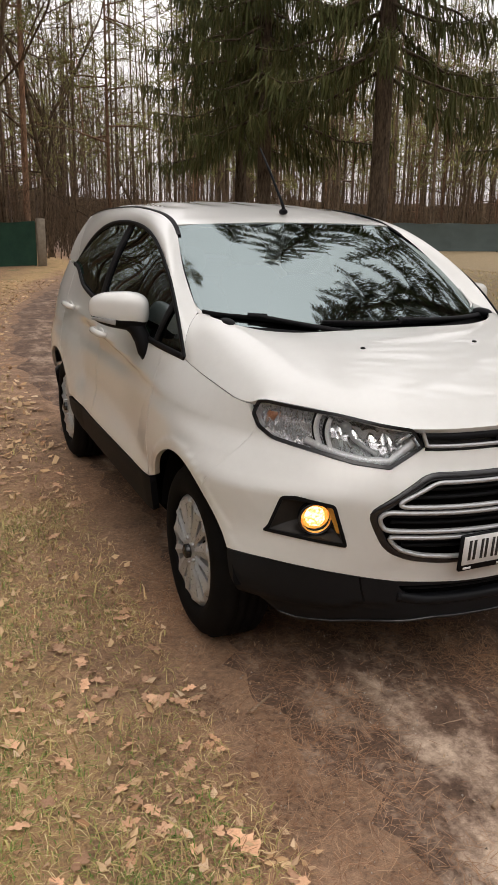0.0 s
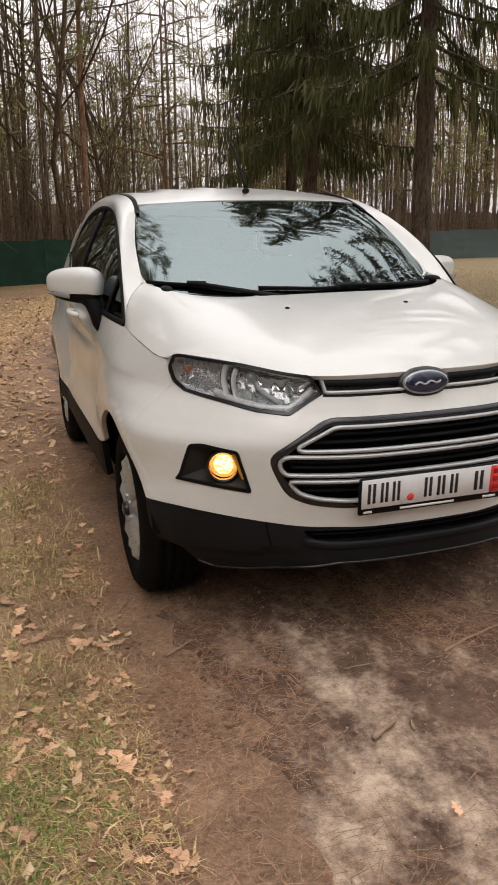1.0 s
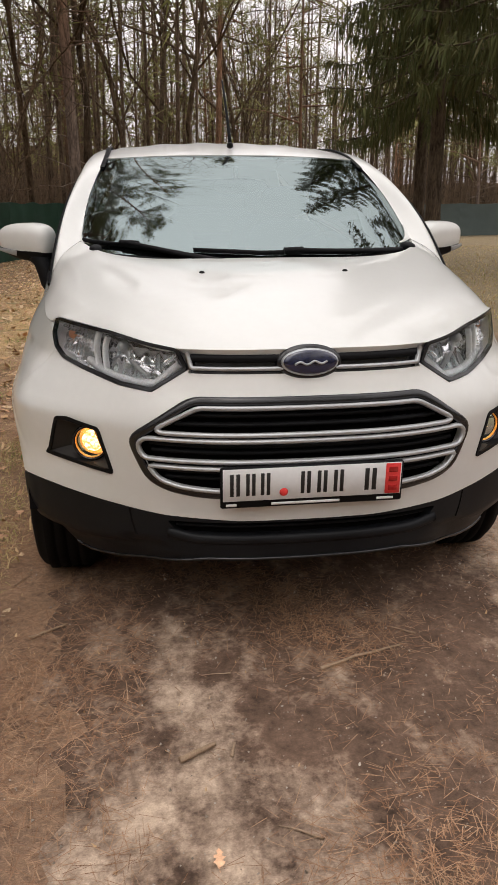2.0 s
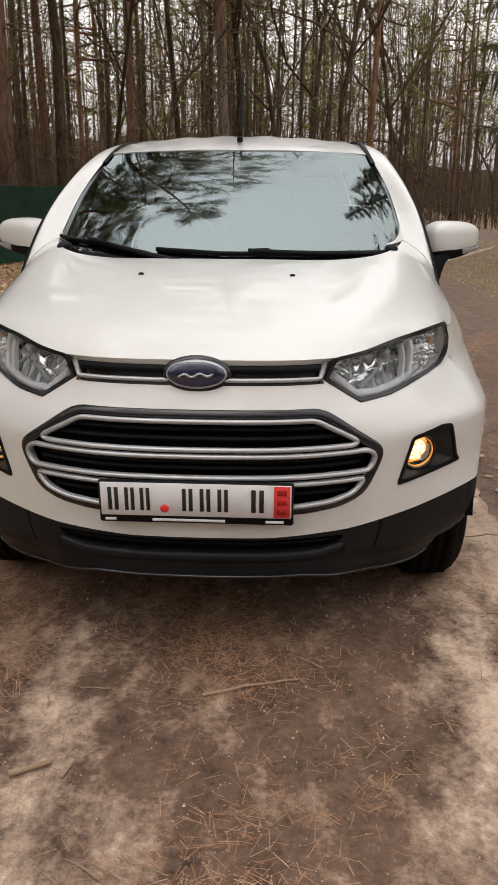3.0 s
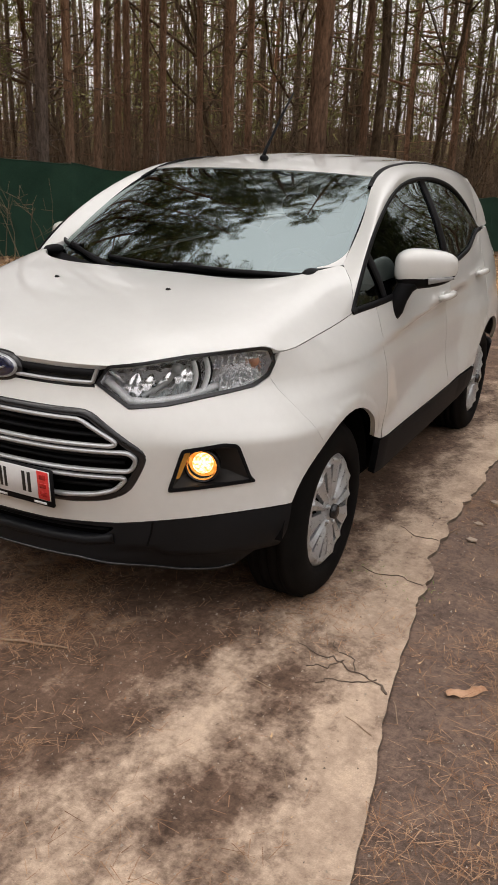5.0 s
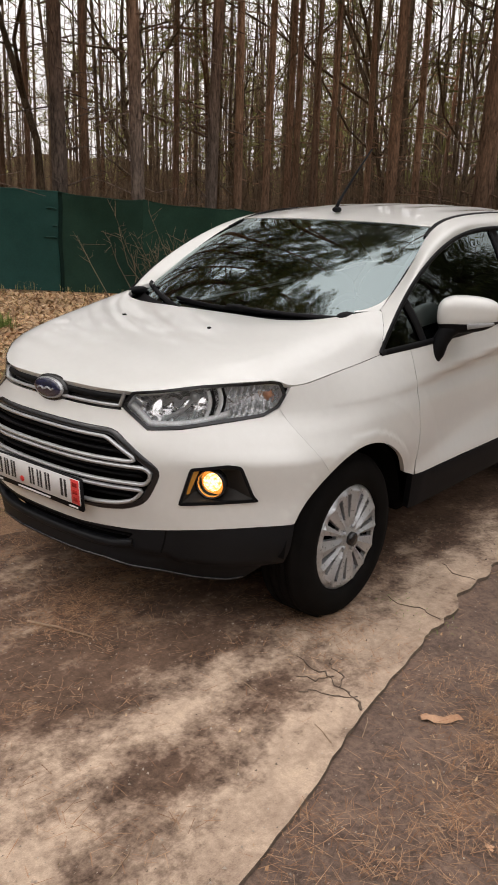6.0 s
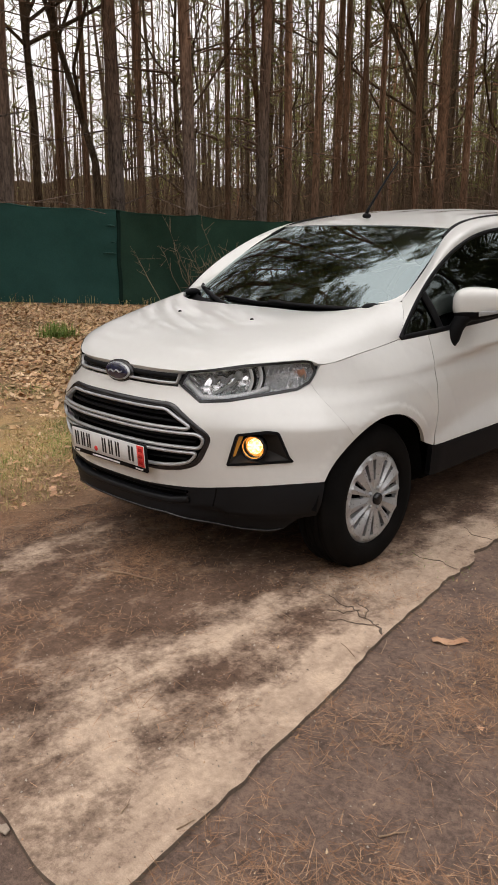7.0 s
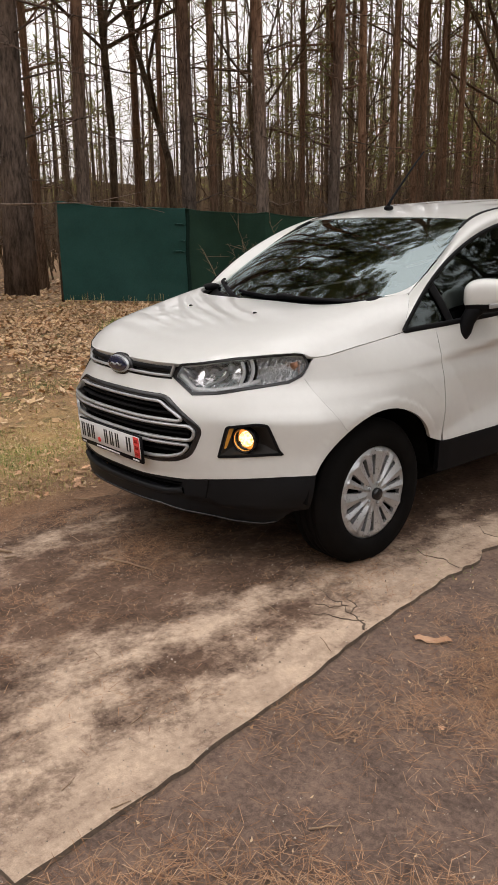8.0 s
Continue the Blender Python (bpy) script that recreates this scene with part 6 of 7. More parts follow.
# the old pine behind the fence whose top stands in the windscreen
stand(NEAR[0], used, -2.4, 30.6, 1.15, 200, 1.2)
# unseen spruce, added to put dark boughs into the windscreen's reflection
stand(spruce_a, used, 7.4, 3.6, 0.9, 60)
placed = []
count = 0
while count < 290:
    a, d = rr.uniform(0, 6.283), 14 + 76 * rr.uniform(0, 1) ** 0.75
    x, y = d * math.cos(a), 2 + d * math.sin(a)
    if y < -8 and rr.uniform() < 0.75:
        continue
    if inside(YARD, [(x, y)])[0] and y > -16:
        continue
    view = math.degrees(math.atan2(x - 2.8, y + 2.9))
    if (-70 < view < -52 and rr.uniform() < 0.75) or (-52 < view < -30 and rr.uniform() < 0.65 * (-30 - view) / 22):
        continue
    if (-17 < view < -2 and rr.uniform() < 0.3) or (6 < view < 20 and rr.uniform() < 0.3):
        continue
    if any(math.hypot(x - q[0], y - q[1]) < 1.3 for q in placed):
        continue
    placed.append((x, y))
    proto = BARE[count % 4] if rr.uniform() < 0.42 else (NEAR[count % 3] if d < 20 else FAR[count % 3])
    stand(proto, used, x, y, rr.uniform(0.7, 1.1), rr.uniform(0, 360))
    count += 1

# the depth of the wood: thin far trunks, and brush below them
g, tops = Geo(), []
for k in range(5200):
    a, d = rr.uniform(0, 6.283), 26 + 98 * rr.uniform(0, 1) ** 0.75
    x, y = d * math.cos(a), 2 + d * math.sin(a)
    if inside(YARD, [(x, y)])[0] and y > -16:
        continue
    view = math.degrees(math.atan2(x - 2.8, y + 2.9))
    if (-70 < view < -52 and rr.uniform() < 0.55) or (-52 < view < -30 and rr.uniform() < 0.55 * (-30 - view) / 22) or (22 < view < 70 and rr.uniform() < 0.15) or (-20 < view < 16 and rr.uniform() < 0.35):
        continue
    h, r = rr.uniform(13, 22), rr.uniform(0.05, 0.13)
    z = float(ground_z(x, y)) - 0.2
    tx, ty = rr.normal(0, 0.5, 2)
    tube(g, [(x, y, z), (x + tx * 0.3, y + ty * 0.3, z + h * 0.5), (x + tx, y + ty, z + h)], [r, r * 0.75, r * 0.3], 5, False)
    for j in range(16 if view > -14 or view < -75 else 9):
        tops.append((x + tx + rr.normal(0, 1.4), y + ty + rr.normal(0, 1.4), z + h * rr.uniform(0.30, 1.02)))
woods = thing("distant_wood", "dense brown pine wood behind the fences", "wood", kind="stuff")
part("far_trunks", g, HAZE_BARK, woods)
part("far_crowns", tufts(Geo(), tops, 0.95, 6, rr), PINE_NEEDLE, woods, smooth=False)
m = 92000
a, d = rr.uniform(0, 6.283, m), 20 + 80 * rr.uniform(0, 1, m) ** 0.7
x, y = d * np.cos(a), 2 + d * np.sin(a)
view = np.degrees(np.arctan2(x - 2.8, y + 2.9))
ok = ~inside(YARD, np.stack([x, y], 1)) & ~((view > -70) & (view < -30) & (rr.uniform(0, 1, m) < np.clip((-30 - view) / 22, 0, 0.5))) & ~((view > 22) & (view < 70) & (rr.uniform(0, 1, m) < 0.4)) & ~((view > -20) & (view < 16) & (rr.uniform(0, 1, m) < 0.36))
x, y = x[ok], y[ok]
m = len(x)
h = rr.uniform(0.5, 1.0, m) ** 2 * rr.choice([2.5, 6.0, 11.0], m)
b = np.stack([x, y, ground_z(x, y) - 0.05], 1)
lean = rr.normal(0, 0.16, (m, 2)) * h[:, None]
tip = b + np.column_stack([lean, h])
side = unit(np.column_stack([-np.sin(a[ok]), np.cos(a[ok]), np.zeros(m)])) * rr.uniform(0.010, 0.035, (m, 1))
cross = unit(np.column_stack([np.cos(a[ok]), np.sin(a[ok]), np.zeros(m)])) * 0.012
v = np.stack([b - side, b + side, tip, b - cross], 1).reshape(-1, 3)
brush = Geo().add(v, [q for i in range(m) for q in ((4 * i, 4 * i + 1, 4 * i + 2), (4 * i + 1, 4 * i + 3, 4 * i + 2))])
tagged(part("undergrowth", brush, HAZE_BARK, smooth=False), "bare brown brush and saplings under the pines", "undergrowth", kind="stuff")


# the far edge of the wood, a brown band round the horizon
g = Geo()
a = np.linspace(0, 2 * np.pi, 721)
for ring, (rad, low_h, amp) in enumerate(((128.0, 6.5, 0.9), (150.0, 10.0, 1.4))):
    hgt = low_h + amp * (np.sin(a * 23 + ring) * 0.4 + np.sin(a * 57 + 2 * ring) * 0.3) + rr.normal(0, 0.3, 721)
    hgt[-1] = hgt[0]
    hgt = hgt * (1 - 0.6 * step(0.25, 0.7, a) * (1 - step(1.35, 1.6, a)))
    x, y = rad * np.cos(a), 2 + rad * np.sin(a)
    v = np.concatenate([np.stack([x, y, np.full_like(x, -3.0)], 1), np.stack([x, y, hgt - 1.0], 1)])
    g.add(v, [(i + 1, i, i + 721, i + 722) for i in range(720)])
FAR_WOOD = surface("far_wood_edge", (0.075, 0.054, 0.036), (0.17, 0.125, 0.082), 0.25, 1.6, 1.0, spec=0.0, stretch=(1, 1, 0.15))
tagged(part("backdrop", g, FAR_WOOD, smooth=False), "brown edge of the wood in the distance", "wood edge", kind="structure")

# ---- what lies on the ground: leaves, needles, grass, sticks, cracks ----
rr = np.random.default_rng(77)


def top_z(x, y):
    """The height of what one treads on: earth or concrete."""
    x, y = np.asarray(x, float), np.asarray(y, float)
    on = (y > SLAB_END) & (x < slab_edge(y)) & (x > track_x(y) - 0.75)
    return ground_z(x, y) + np.where(on, 0.018, 0.004)


def oak_leaf_mesh(seed):
    r = np.random.default_rng(seed)
    t = np.linspace(0, 1, 21)
    wide = 0.30 * np.sin(np.pi * t**0.8) * (0.72 + 0.30 * np.cos(t * 3.3 * 2 * np.pi + 0.6)) + 0.015
    wide2 = 0.30 * np.sin(np.pi * t**0.8) * (0.72 + 0.30 * np.cos(t * 3.6 * 2 * np.pi + 1.1)) + 0.015
    curl, twist = r.uniform(0.1, 0.5), r.uniform(-0.4, 0.4)
    z = 0.10 * curl * np.sin(np.pi * t) + 0.03 * np.sin(t * 9 + seed)
    mid = np.stack([0 * t + 0.06 * np.sin(3 * t + seed), t - 0.5, z], 1)
    l = mid + np.stack([-wide, 0.03 * np.cos(t * 30), 0.30 * curl * wide + twist * 0.2 * wide], 1)
    rt = mid + np.stack([wide2, 0.03 * np.sin(t * 30), 0.35 * curl * wide2 - twist * 0.2 * wide2], 1)
    n = len(t)
    v = np.concatenate([l, mid, rt])
    f = [(i, n + i, n + i + 1, i + 1) for i in range(n - 1)] + [(n + i, 2 * n + i, 2 * n + i + 1, n + i + 1) for i in range(n - 1)]
    g = Geo().add(v, f)
    tube(g, [(mid[0][0], -0.5, z[0]), (mid[0][0] + 0.02, -0.66, z[0] + 0.01)], 0.012, 4, False)
    return g.mesh("oak_leaf", OAK_LEAF)


LEAVES = [oak_leaf_mesh(k) for k in range(6)]


def lay_leaf(x, y, size, k, turn, tilt=0.0):
    ob = new("oak_leaf", LEAVES[k % 6])
    ob.matrix_basis = pose(x, y, float(top_z(x, y)) + 0.008, tilt, tilt * 0.6, turn) @ Matrix.Diagonal((size, size, size, 1))
    return tagged(ob, "dry tan lobed oak leaf lying on the ground", "leaf", "fallen oak leaves")


lay_leaf(-1.107, -1.15, 0.125, 0, 20)
lay_leaf(-1.10, 0.135, 0.085, 1, 80)
lay_leaf(-1.363, -0.468, 0.10, 2, 10)
lay_leaf(-0.99, 1.50, 0.10, 3, 95)
for k in range(210):
    x, y = -1.0 - abs(rr.normal(0, 0.5)), rr.uniform(-2.2, 2.6) if k % 3 else rr.uniform(-1.7, -0.3)
    lay_leaf(x, y, rr.uniform(0.035, 0.085), k, rr.uniform(0, 360), rr.normal(0, 14))
for k in range(26):
    x, y = rr.uniform(-0.7, 3.4), rr.uniform(-1.9, 1.4)
    if not (abs(x) < 0.95 and y > -0.9):
        lay_leaf(x, y, rr.uniform(0.025, 0.05), k, rr.uniform(0, 360), rr.normal(0, 10))

# the bark flake by the slab
g = Geo()
t = np.linspace(0, 1, 9)
v = []
for side in (-1, 0, 1):
    v.append(np.stack([1.486 + (t - 0.5) * 0.105 - side * 0.010, -0.416 + side * 0.017 * (1 - (2 * t - 1) ** 2) ** 0.4 + (t - 0.5) * 0.085 + 0.006 * np.sin(17 * t + side), 0.008 + 0.012 * (side == 0) + 0.006 * np.sin(9 * t)], 1))
g.add(np.concatenate(v), [(j * 9 + i, j * 9 + i + 1, j * 9 + i + 10, j * 9 + i + 9) for j in range(2) for i in range(8)])
tagged(part("bark_flake", g, OAK_LEAF), "orange flake of pine bark beside the concrete", "bark")


def twig(points, r0, r1, label="short broken twig on the track"):
    p = resample(np.asarray(points, float), 0.03, False)
    k = np.linspace(0, 1, len(p))[:, None]
    z = top_z(p[:, 0], p[:, 1]) + r0 * 0.9
    path = np.column_stack([p + 0.0015 * np.sin(k * [11, 17]), z])
    tagged(part("twig", tube(Geo(), path, np.linspace(r0, r1, len(p)), 7), STICK), label, "twig", "twigs on the track")


twig([(0.02, -0.955), (0.14, -0.905), (0.295, -0.862)], 0.006, 0.003)
twig([(-0.42, -1.30), (-0.36, -1.268), (-0.325, -1.25)], 0.009, 0.006, "pale stub of wood on the track")
twig([(-0.29, -1.30), (-0.275, -1.25)], 0.005, 0.003)
twig([(-0.86, -0.63), (-0.75, -0.56)], 0.005, 0.003)
for k in range(46):
    x, y, a, ln = rr.uniform(-1.6, 3.2), rr.uniform(-2.4, 1.0), rr.uniform(0, 3.14), rr.uniform(0.03, 0.11)
    if abs(x) < 0.8 and y > -0.75:
        continue
    twig([(x, y), (x + ln * math.cos(a) * 0.5, y + ln * math.sin(a) * 0.55), (x + ln * math.cos(a), y + ln * math.sin(a))], rr.uniform(0.0015, 0.004), 0.001)

CRUMB = surface("broken_concrete", (0.26, 0.20, 0.155), (0.44, 0.36, 0.28), 30, 160, 0.95, bump=0.6, depth=0.003)
# pale crumbs of concrete and a light pebble by the slab
for x, y, r in ((1.14, -2.10, 0.022), (1.27, 1.22, 0.03), (1.25, 0.92, 0.022), (1.26, 0.72, 0.026), (1.30, 1.35, 0.018), (1.33, 1.05, 0.02)):
    g = blob(Geo(), (r * 1.9, r * 1.3, r * 0.55), (x, y, float(top_z(x, y)) + r * 0.3), 2.3, 12, 8, lambda p: p * (1 + 0.18 * np.sin(p @ np.array([[190.0], [260.0], [150.0]]))))
    tagged(part("concrete_crumb", g, CRUMB), "pale crumb of broken concrete on the earth", "rubble", "crumbs of concrete")

# cracks in the concrete, filled with dark earth


def crack(points, wd):
    p = resample(np.asarray(points, float), 0.03, False)
    p = p + rr.normal(0, 0.006, p.shape)
    q = np.column_stack([p, top_z(p[:, 0], p[:, 1]) + 0.0015])
    tagged(part("crack", ribbon(Geo(), q, np.tile((0, 0, 1.0), (len(q), 1)), rr.uniform(0.3, 1.5, len(q)) * wd * np.linspace(0.9, 0.35, len(q)), 0.002), CRACK), "earth-filled crack across the concrete", "crack", kind="structure")


for line, wd in (([(1.285, -0.555), (1.22, -0.515), (1.15, -0.505), (1.09, -0.465), (1.02, -0.475), (0.93, -0.44)], 0.010), ([(1.225, -0.515), (1.18, -0.56), (1.11, -0.575), (1.06, -0.62)], 0.006),
                 ([(1.16, -0.505), (1.13, -0.445), (1.07, -0.42), (1.03, -0.37)], 0.007), ([(1.09, -0.465), (1.06, -0.52), (1.0, -0.545)], 0.005),
                 ([(1.18, 0.17), (1.08, 0.20), (1.0, 0.17), (0.92, 0.2)], 0.007), ([(1.16, 0.62), (1.05, 0.60), (0.95, 0.66)], 0.005)):
    crack(line, wd)


def scatter(n, x0, x1, y0, y1, clump, power=1.0):
    """Points in a stretch of the yard, thicker in clumps."""
    out = []
    while sum(len(o) for o in out) < n:
        x, y = rr.uniform(x0, x1, n), rr.uniform(y0, y1, n)
        d = 0.5 + 0.5 * np.sin(x * 3.1 + 1.7 * np.sin(y * 2.3)) * np.sin(y * 2.7 + 1.3 * np.sin(x * 1.9))
        out.append(np.stack([x, y], 1)[rr.uniform(0, 1, n) < (1 - clump) + clump * d**power])
    return np.concatenate(out)[:n]


def needles(name, label, pts, length, width, mat_):
    m = len(pts)
    a = rr.uniform(0, 6.283, m)
    d = np.stack([np.cos(a), np.sin(a), rr.normal(0.06, 0.10, m)], 1)
    ln = length * rr.uniform(0.5, 1.2, (m, 1))
    b = np.column_stack([pts, top_z(pts[:, 0], pts[:, 1]) + rr.uniform(0.001, 0.010, m)])
    s = np.stack([-np.sin(a), np.cos(a), np.zeros(m)], 1) * width * rr.uniform(0.6, 1.3, (m, 1))
    tip = b + d * ln
    v = np.stack([b - s, b + s, tip + s * 0.5, tip - s * 0.5], 1).reshape(-1, 3)
    f = [(4 * i, 4 * i + 1, 4 * i + 2, 4 * i + 3) for i in range(m)]
    return tagged(part(name, Geo().add(v, f), mat_, smooth=False), label, "needles", kind="stuff")


def off_slab(p):
    return p[(p[:, 0] > slab_edge(p[:, 1]) + 0.005) | (p[:, 1] < SLAB_END - 0.03)]


needles("fallen_needles", "brown pine needles strewn over the bare earth", off_slab(scatter(46000, 1.15, 4.6, -2.6, 5.5, 0.97, 2.6)), 0.055, 0.0009, FALLEN_NEEDLE)
needles("needle_clumps", "tangled pale-brown pine needles in drifts on the earth", off_slab(scatter(9000, 1.2, 3.3, -2.5, 0.8, 1.0, 6.0)), 0.075, 0.0011, FALLEN_NEEDLE)
needles("track_needles", "brown pine needles on the concrete track", scatter(11000, -0.9, 1.25, -2.6, 0.6, 0.99, 5.0), 0.055, 0.0010, FALLEN_NEEDLE)
def bursts(name, label, centres, count):
    """Needle bundles that lie where they fell: each a loose star."""
    c = np.repeat(centres, count, 0)
    m = len(c)
    a, ln = rr.uniform(0, 6.283, m), rr.uniform(0.025, 0.065, (m, 1))
    b = c + rr.normal(0, 0.026, (m, 2))
    d = np.stack([np.cos(a), np.sin(a)], 1)
    z = top_z(b[:, 0], b[:, 1]) + rr.uniform(0.002, 0.014, m)
    side = np.stack([-np.sin(a), np.cos(a), np.zeros(m)], 1) * 0.0009
    root = np.column_stack([b, z])
    tip = np.column_stack([b + d * ln, z + rr.uniform(-0.004, 0.008, m)])
    v = np.stack([root - side, root + side, tip + side * 0.5, tip - side * 0.5], 1).reshape(-1, 3)
    return tagged(part(name, Geo().add(v, [tuple(4 * i + k for k in range(4)) for i in range(m)]), FALLEN_NEEDLE, smooth=False), label, "needles", kind="stuff")


bursts("track_bundles", "loose tan needle bundles on the track", np.concatenate([np.stack([rr.uniform(-0.15, 0.75, 60), rr.uniform(-2.3, -0.55, 60)], 1), np.stack([rr.normal(0.25, 0.18, 40), rr.uniform(-2.3, -1.2, 40)], 1)]), 12)
bursts("earth_bundles", "loose tan needle bundles on the bare earth", off_slab(np.stack([rr.uniform(1.3, 3.4, 260), rr.uniform(-2.4, 1.4, 260)], 1)), 16)
p = np.concatenate([scatter(11000, -2.3, -1.1, -2.6, 2.2, 0.8), scatter(15000, -1.25, -0.5, -2.6, 2.2, 0.75), scatter(20000, -4.5, -0.55, 0.0, 6.0, 0.6)])
needles("verge_needles", "rust-brown pine needles on the grass verge", p[rr.uniform(0, 1, len(p)) < np.clip((p[:, 0] + 3.9) / 2.4, 0.2, 1)], 0.065, 0.0009, FALLEN_NEEDLE)


def blades(name, label, pts, height, width, mat_, flat=0.6):
    m = len(pts)
    a = rr.uniform(0, 6.283, m)
    h = height * rr.uniform(0.4, 1.2, (m, 1))
    lie = rr.uniform(flat - 0.4, flat + 0.4, (m, 1))
    out = np.stack([np.cos(a), np.sin(a), np.zeros(m)], 1)
    b = np.column_stack([pts, ground_z(pts[:, 0], pts[:, 1]) - 0.004])
    s = np.stack([-np.sin(a), np.cos(a), np.zeros(m)], 1) * width
    mid = b + out * h * lie * 0.4 + np.array([0, 0, 1.0]) * h * (1.05 - lie) * 0.75
    tip = b + out * h * (0.4 + lie * 0.8) + np.array([0, 0, 1.0]) * h * np.maximum(0.06, 0.9 - lie)
    v = np.stack([b - s, b + s, mid + s * 0.8, mid - s * 0.8, tip], 1).reshape(-1, 3)
    f = [q for i in range(m) for q in ((5 * i, 5 * i + 1, 5 * i + 2, 5 * i + 3), (5 * i + 3, 5 * i + 2, 5 * i + 4))]
    return tagged(part(name, Geo().add(v, f), mat_, smooth=False), label, "grass", kind="stuff")


p = np.concatenate([scatter(46000, -2.6, -1.0, -2.6, 1.6, 0.7), scatter(26000, -5.0, -0.95, 0.0, 6.0, 0.6)])
blades("dry_grass", "flattened straw-coloured winter grass", p, 0.070, 0.0016, GRASS, 0.85)
p = np.concatenate([scatter(26000, -2.6, -1.1, -2.6, 1.5, 1.0, 2.5), scatter(9000, -5.0, -1.4, 0.0, 6.0, 1.0, 4.0)])
blades("green_tufts", "sparse green tufts in the winter grass", p, 0.050, 0.0018, GREEN_GRASS, 0.65)
p = scatter(30000, -12.0, 3.0, -3.0, 22.0, 0.8)
blades("bank_grass", "pale dry grass on the far verge", p[p[:, 0] < track_x(p[:, 1]) - 1.15], 0.10, 0.004, GRASS, 0.7)
p = scatter(26000, 3.4, 20.0, 4.0, 30.0, 0.6)
blades("lawn_grass", "pale dry lawn beyond the track", p, 0.12, 0.006, GRASS, 0.6)
blades("fence_tuft", "green grass tuft on the leafy verge", np.array([-6.72, 3.30]) + rr.normal(0, 1, (520, 2)) * 0.11, 0.26, 0.004, GREEN_GRASS, 0.4)
_run, _len = spline(FENCE_L)
p = _run(rr.uniform(0.0, 12.0, 700)) + [0.10, -0.03] + rr.normal(0, 0.07, (700, 2))
blades("fence_grass", "pale dry grass along the foot of the green fence", p[np.sin(p[:, 1] * 5.3) + np.sin(p[:, 1] * 11.0 + 1) > -0.2], 0.22, 0.004, GRASS, 0.35)
# mossy tuft by the slab's broken edge
blades("moss_tuft", "small mossy tuft at the broken slab edge", np.array([1.02, 0.16]) + rr.normal(0, 1, (900, 2)) * [0.075, 0.05], 0.030, 0.0016, GREEN_GRASS, 0.5)


def litter(name, label, pts, size):
    m = len(pts)
    a = rr.uniform(0, 6.283, m)
    d = np.stack([np.cos(a), np.sin(a), rr.normal(0, 0.25, m)], 1)
    s = np.stack([-np.sin(a), np.cos(a), rr.normal(0, 0.3, m)], 1)
    ln = size * rr.uniform(0.6, 1.3, (m, 1))
    b = np.column_stack([pts, ground_z(pts[:, 0], pts[:, 1]) + 0.012])
    v = np.stack([b, b + d * ln * 0.4 + s * ln * 0.34, b + d * ln + [0, 0, 0.01], b + d * ln * 0.55 - s * ln * 0.3], 1).reshape(-1, 3)
    f = [tuple(4 * i + k for k in range(4)) for i in range(m)]
    return tagged(part(name, Geo().add(v, f), LITTER, smooth=False), label, "leaf litter", kind="stuff")


p = scatter(40000, -12.8, 3.5, -3.0, 25.0, 0.5)
litter("bank_litter", "tan oak litter covering the verge to the fence", p[p[:, 0] < track_x(p[:, 1]) - 1.05 - 1.6 * (p[:, 1] < 2)], 0.075)
litter("fence_litter", "golden-brown oak leaves thick on the ground before the fence", scatter(30000, -10.0, -2.4, 1.2, 9.0, 0.35), 0.06)
litter("wood_litter", "brown leaves on the floor of the wood", scatter(9000, -20.0, -12.0, -6.0, 9.0, 0.5), 0.10)
litter("verge_litter", "small torn oak leaves among the grass", scatter(4200, -4.5, -0.95, -2.6, 4.0, 0.8), 0.034)
litter("chip_litter", "scattered crumbs of bark and leaf", scatter(2400, -1.0, 4.0, -2.6, 5.0, 0.6), 0.011)

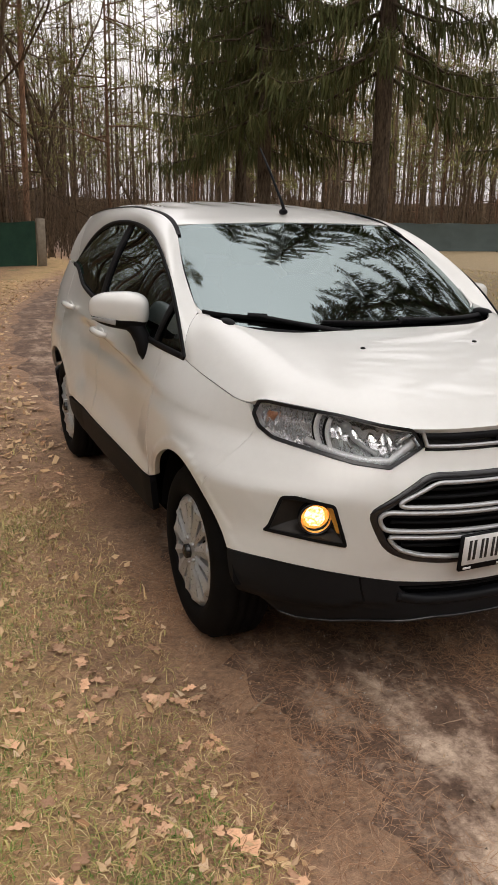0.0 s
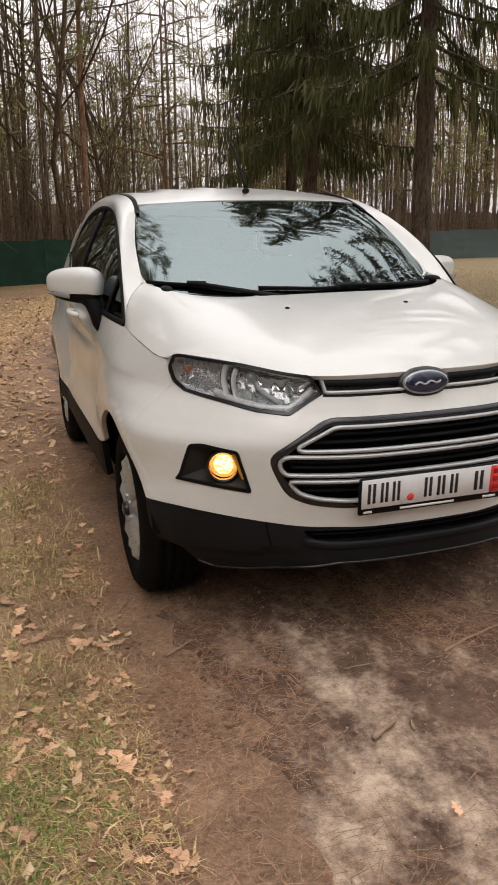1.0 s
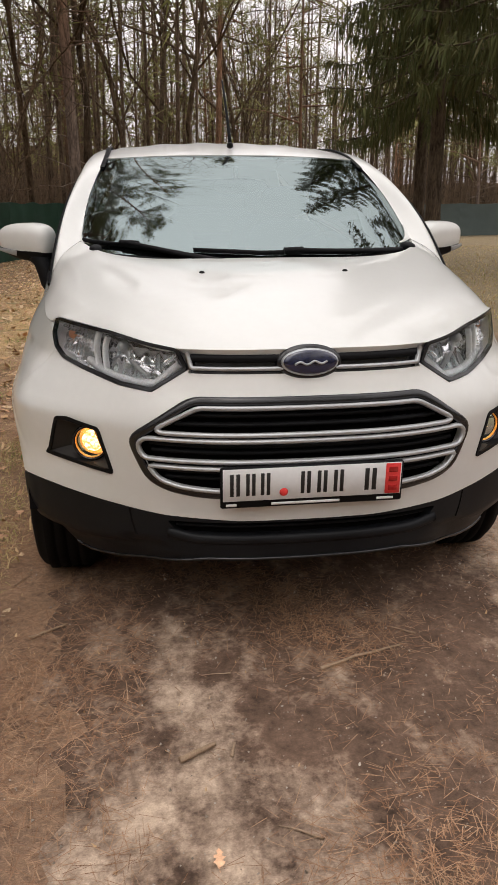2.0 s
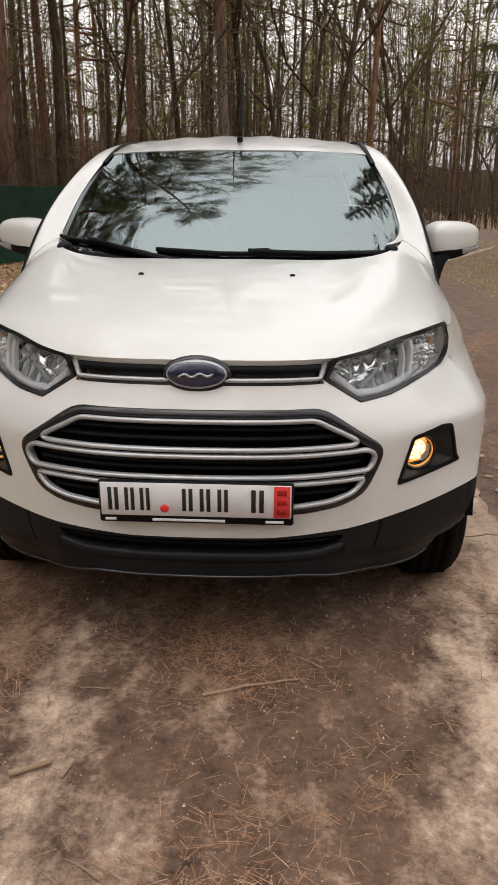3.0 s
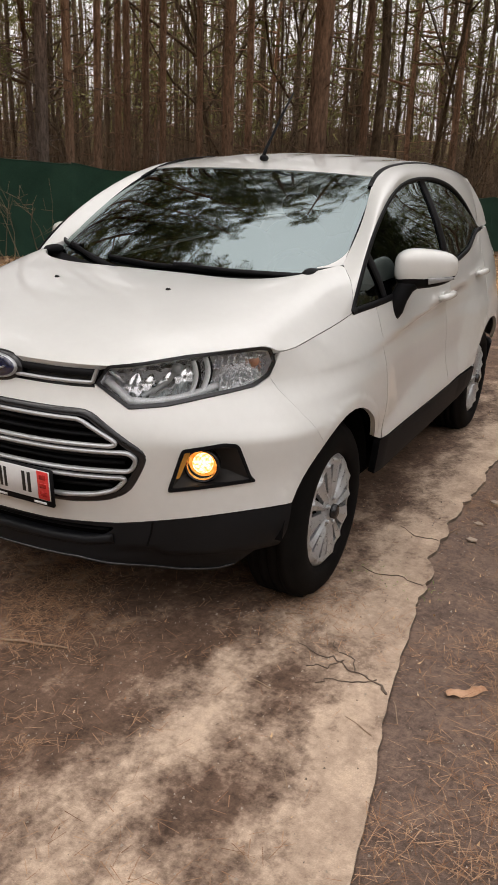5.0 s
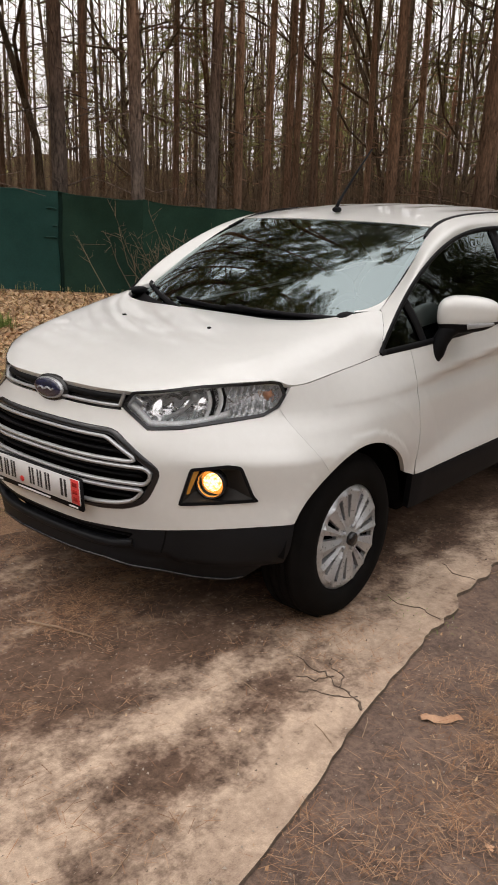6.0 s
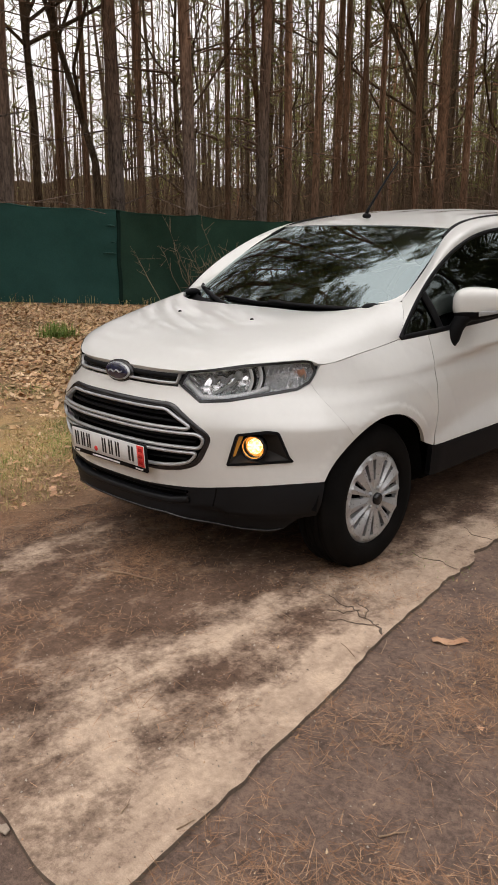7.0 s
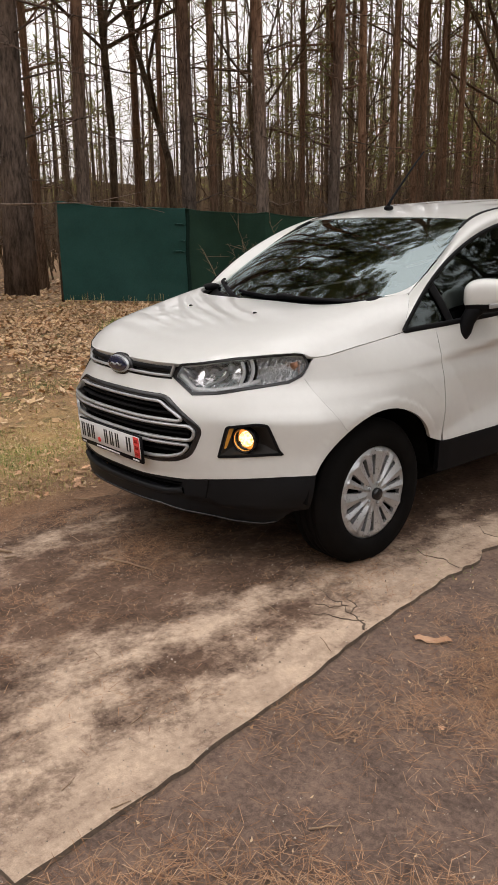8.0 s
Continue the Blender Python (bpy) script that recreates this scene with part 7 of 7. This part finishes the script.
# grit on the track
p = scatter(9000, -0.95, 3.4, -2.6, 1.2, 0.5)
m = len(p)
sz = rr.uniform(0.0012, 0.0035, (m, 1, 1)) * rr.choice([1, 1, 1, 1.6], (m, 1, 1))
c = np.column_stack([p, top_z(p[:, 0], p[:, 1]) + sz[:, 0, 0] * 0.3])
tet = np.array([(1, 0, -0.4), (-0.5, 0.9, -0.4), (-0.5, -0.9, -0.4), (0.1, 0.1, 0.7)]) * 1.0
v = (c[:, None] + (tet[None] + rr.normal(0, 0.25, (m, 4, 3))) * sz).reshape(-1, 3)
GRIT = leaf_material("grit_stones", [(0.12, 0.09, 0.07), (0.45, 0.38, 0.31), (0.25, 0.19, 0.15), (0.50, 0.44, 0.37)], 0.9)
tagged(part("grit", Geo().add(v, [q for i in range(m) for q in ((4 * i, 4 * i + 1, 4 * i + 3), (4 * i + 1, 4 * i + 2, 4 * i + 3), (4 * i + 2, 4 * i, 4 * i + 3))]), GRIT, smooth=False), "fine pale grit on the track", "grit", kind="stuff")

# dry weeds against the green fence
weeds = Geo()
for k in range(17):
    along = rr.normal(0, 0.42)
    x, y = -9.12 + 0.33 * along + abs(rr.normal(0, 0.10)), 8.75 + along
    base = np.array([x, y, float(ground_z(x, y))])
    h, a = (1.72 if k < 2 else rr.uniform(0.6, 1.35)), rr.uniform(0, 6.28)
    tip = base + np.array([0.30 * h * math.cos(a) - 0.03, 0.30 * h * math.sin(a) - 0.25 * h, h])
    bend = (base + tip) / 2 + rr.normal(0, 0.06, 3)
    tube(weeds, [base, bend, tip], [0.010, 0.007, 0.003], 4, False)
    for j in range(6):
        q = bend + (tip - bend) * rr.uniform(0.0, 0.95)
        e = q + rr.normal(0, 0.17, 3) + [0, -0.05, 0.14]
        tube(weeds, [q, e], [0.005, 0.0025], 3, False)
        tube(weeds, [q + (e - q) * 0.6, q + (e - q) * 0.6 + rr.normal(0, 0.07, 3) + [0, 0, 0.05]], [0.003, 0.0018], 3, False)
tagged(part("dry_shrub", weeds, DRY_TWIG), "leafless dry shrub before the green fence", "shrub")
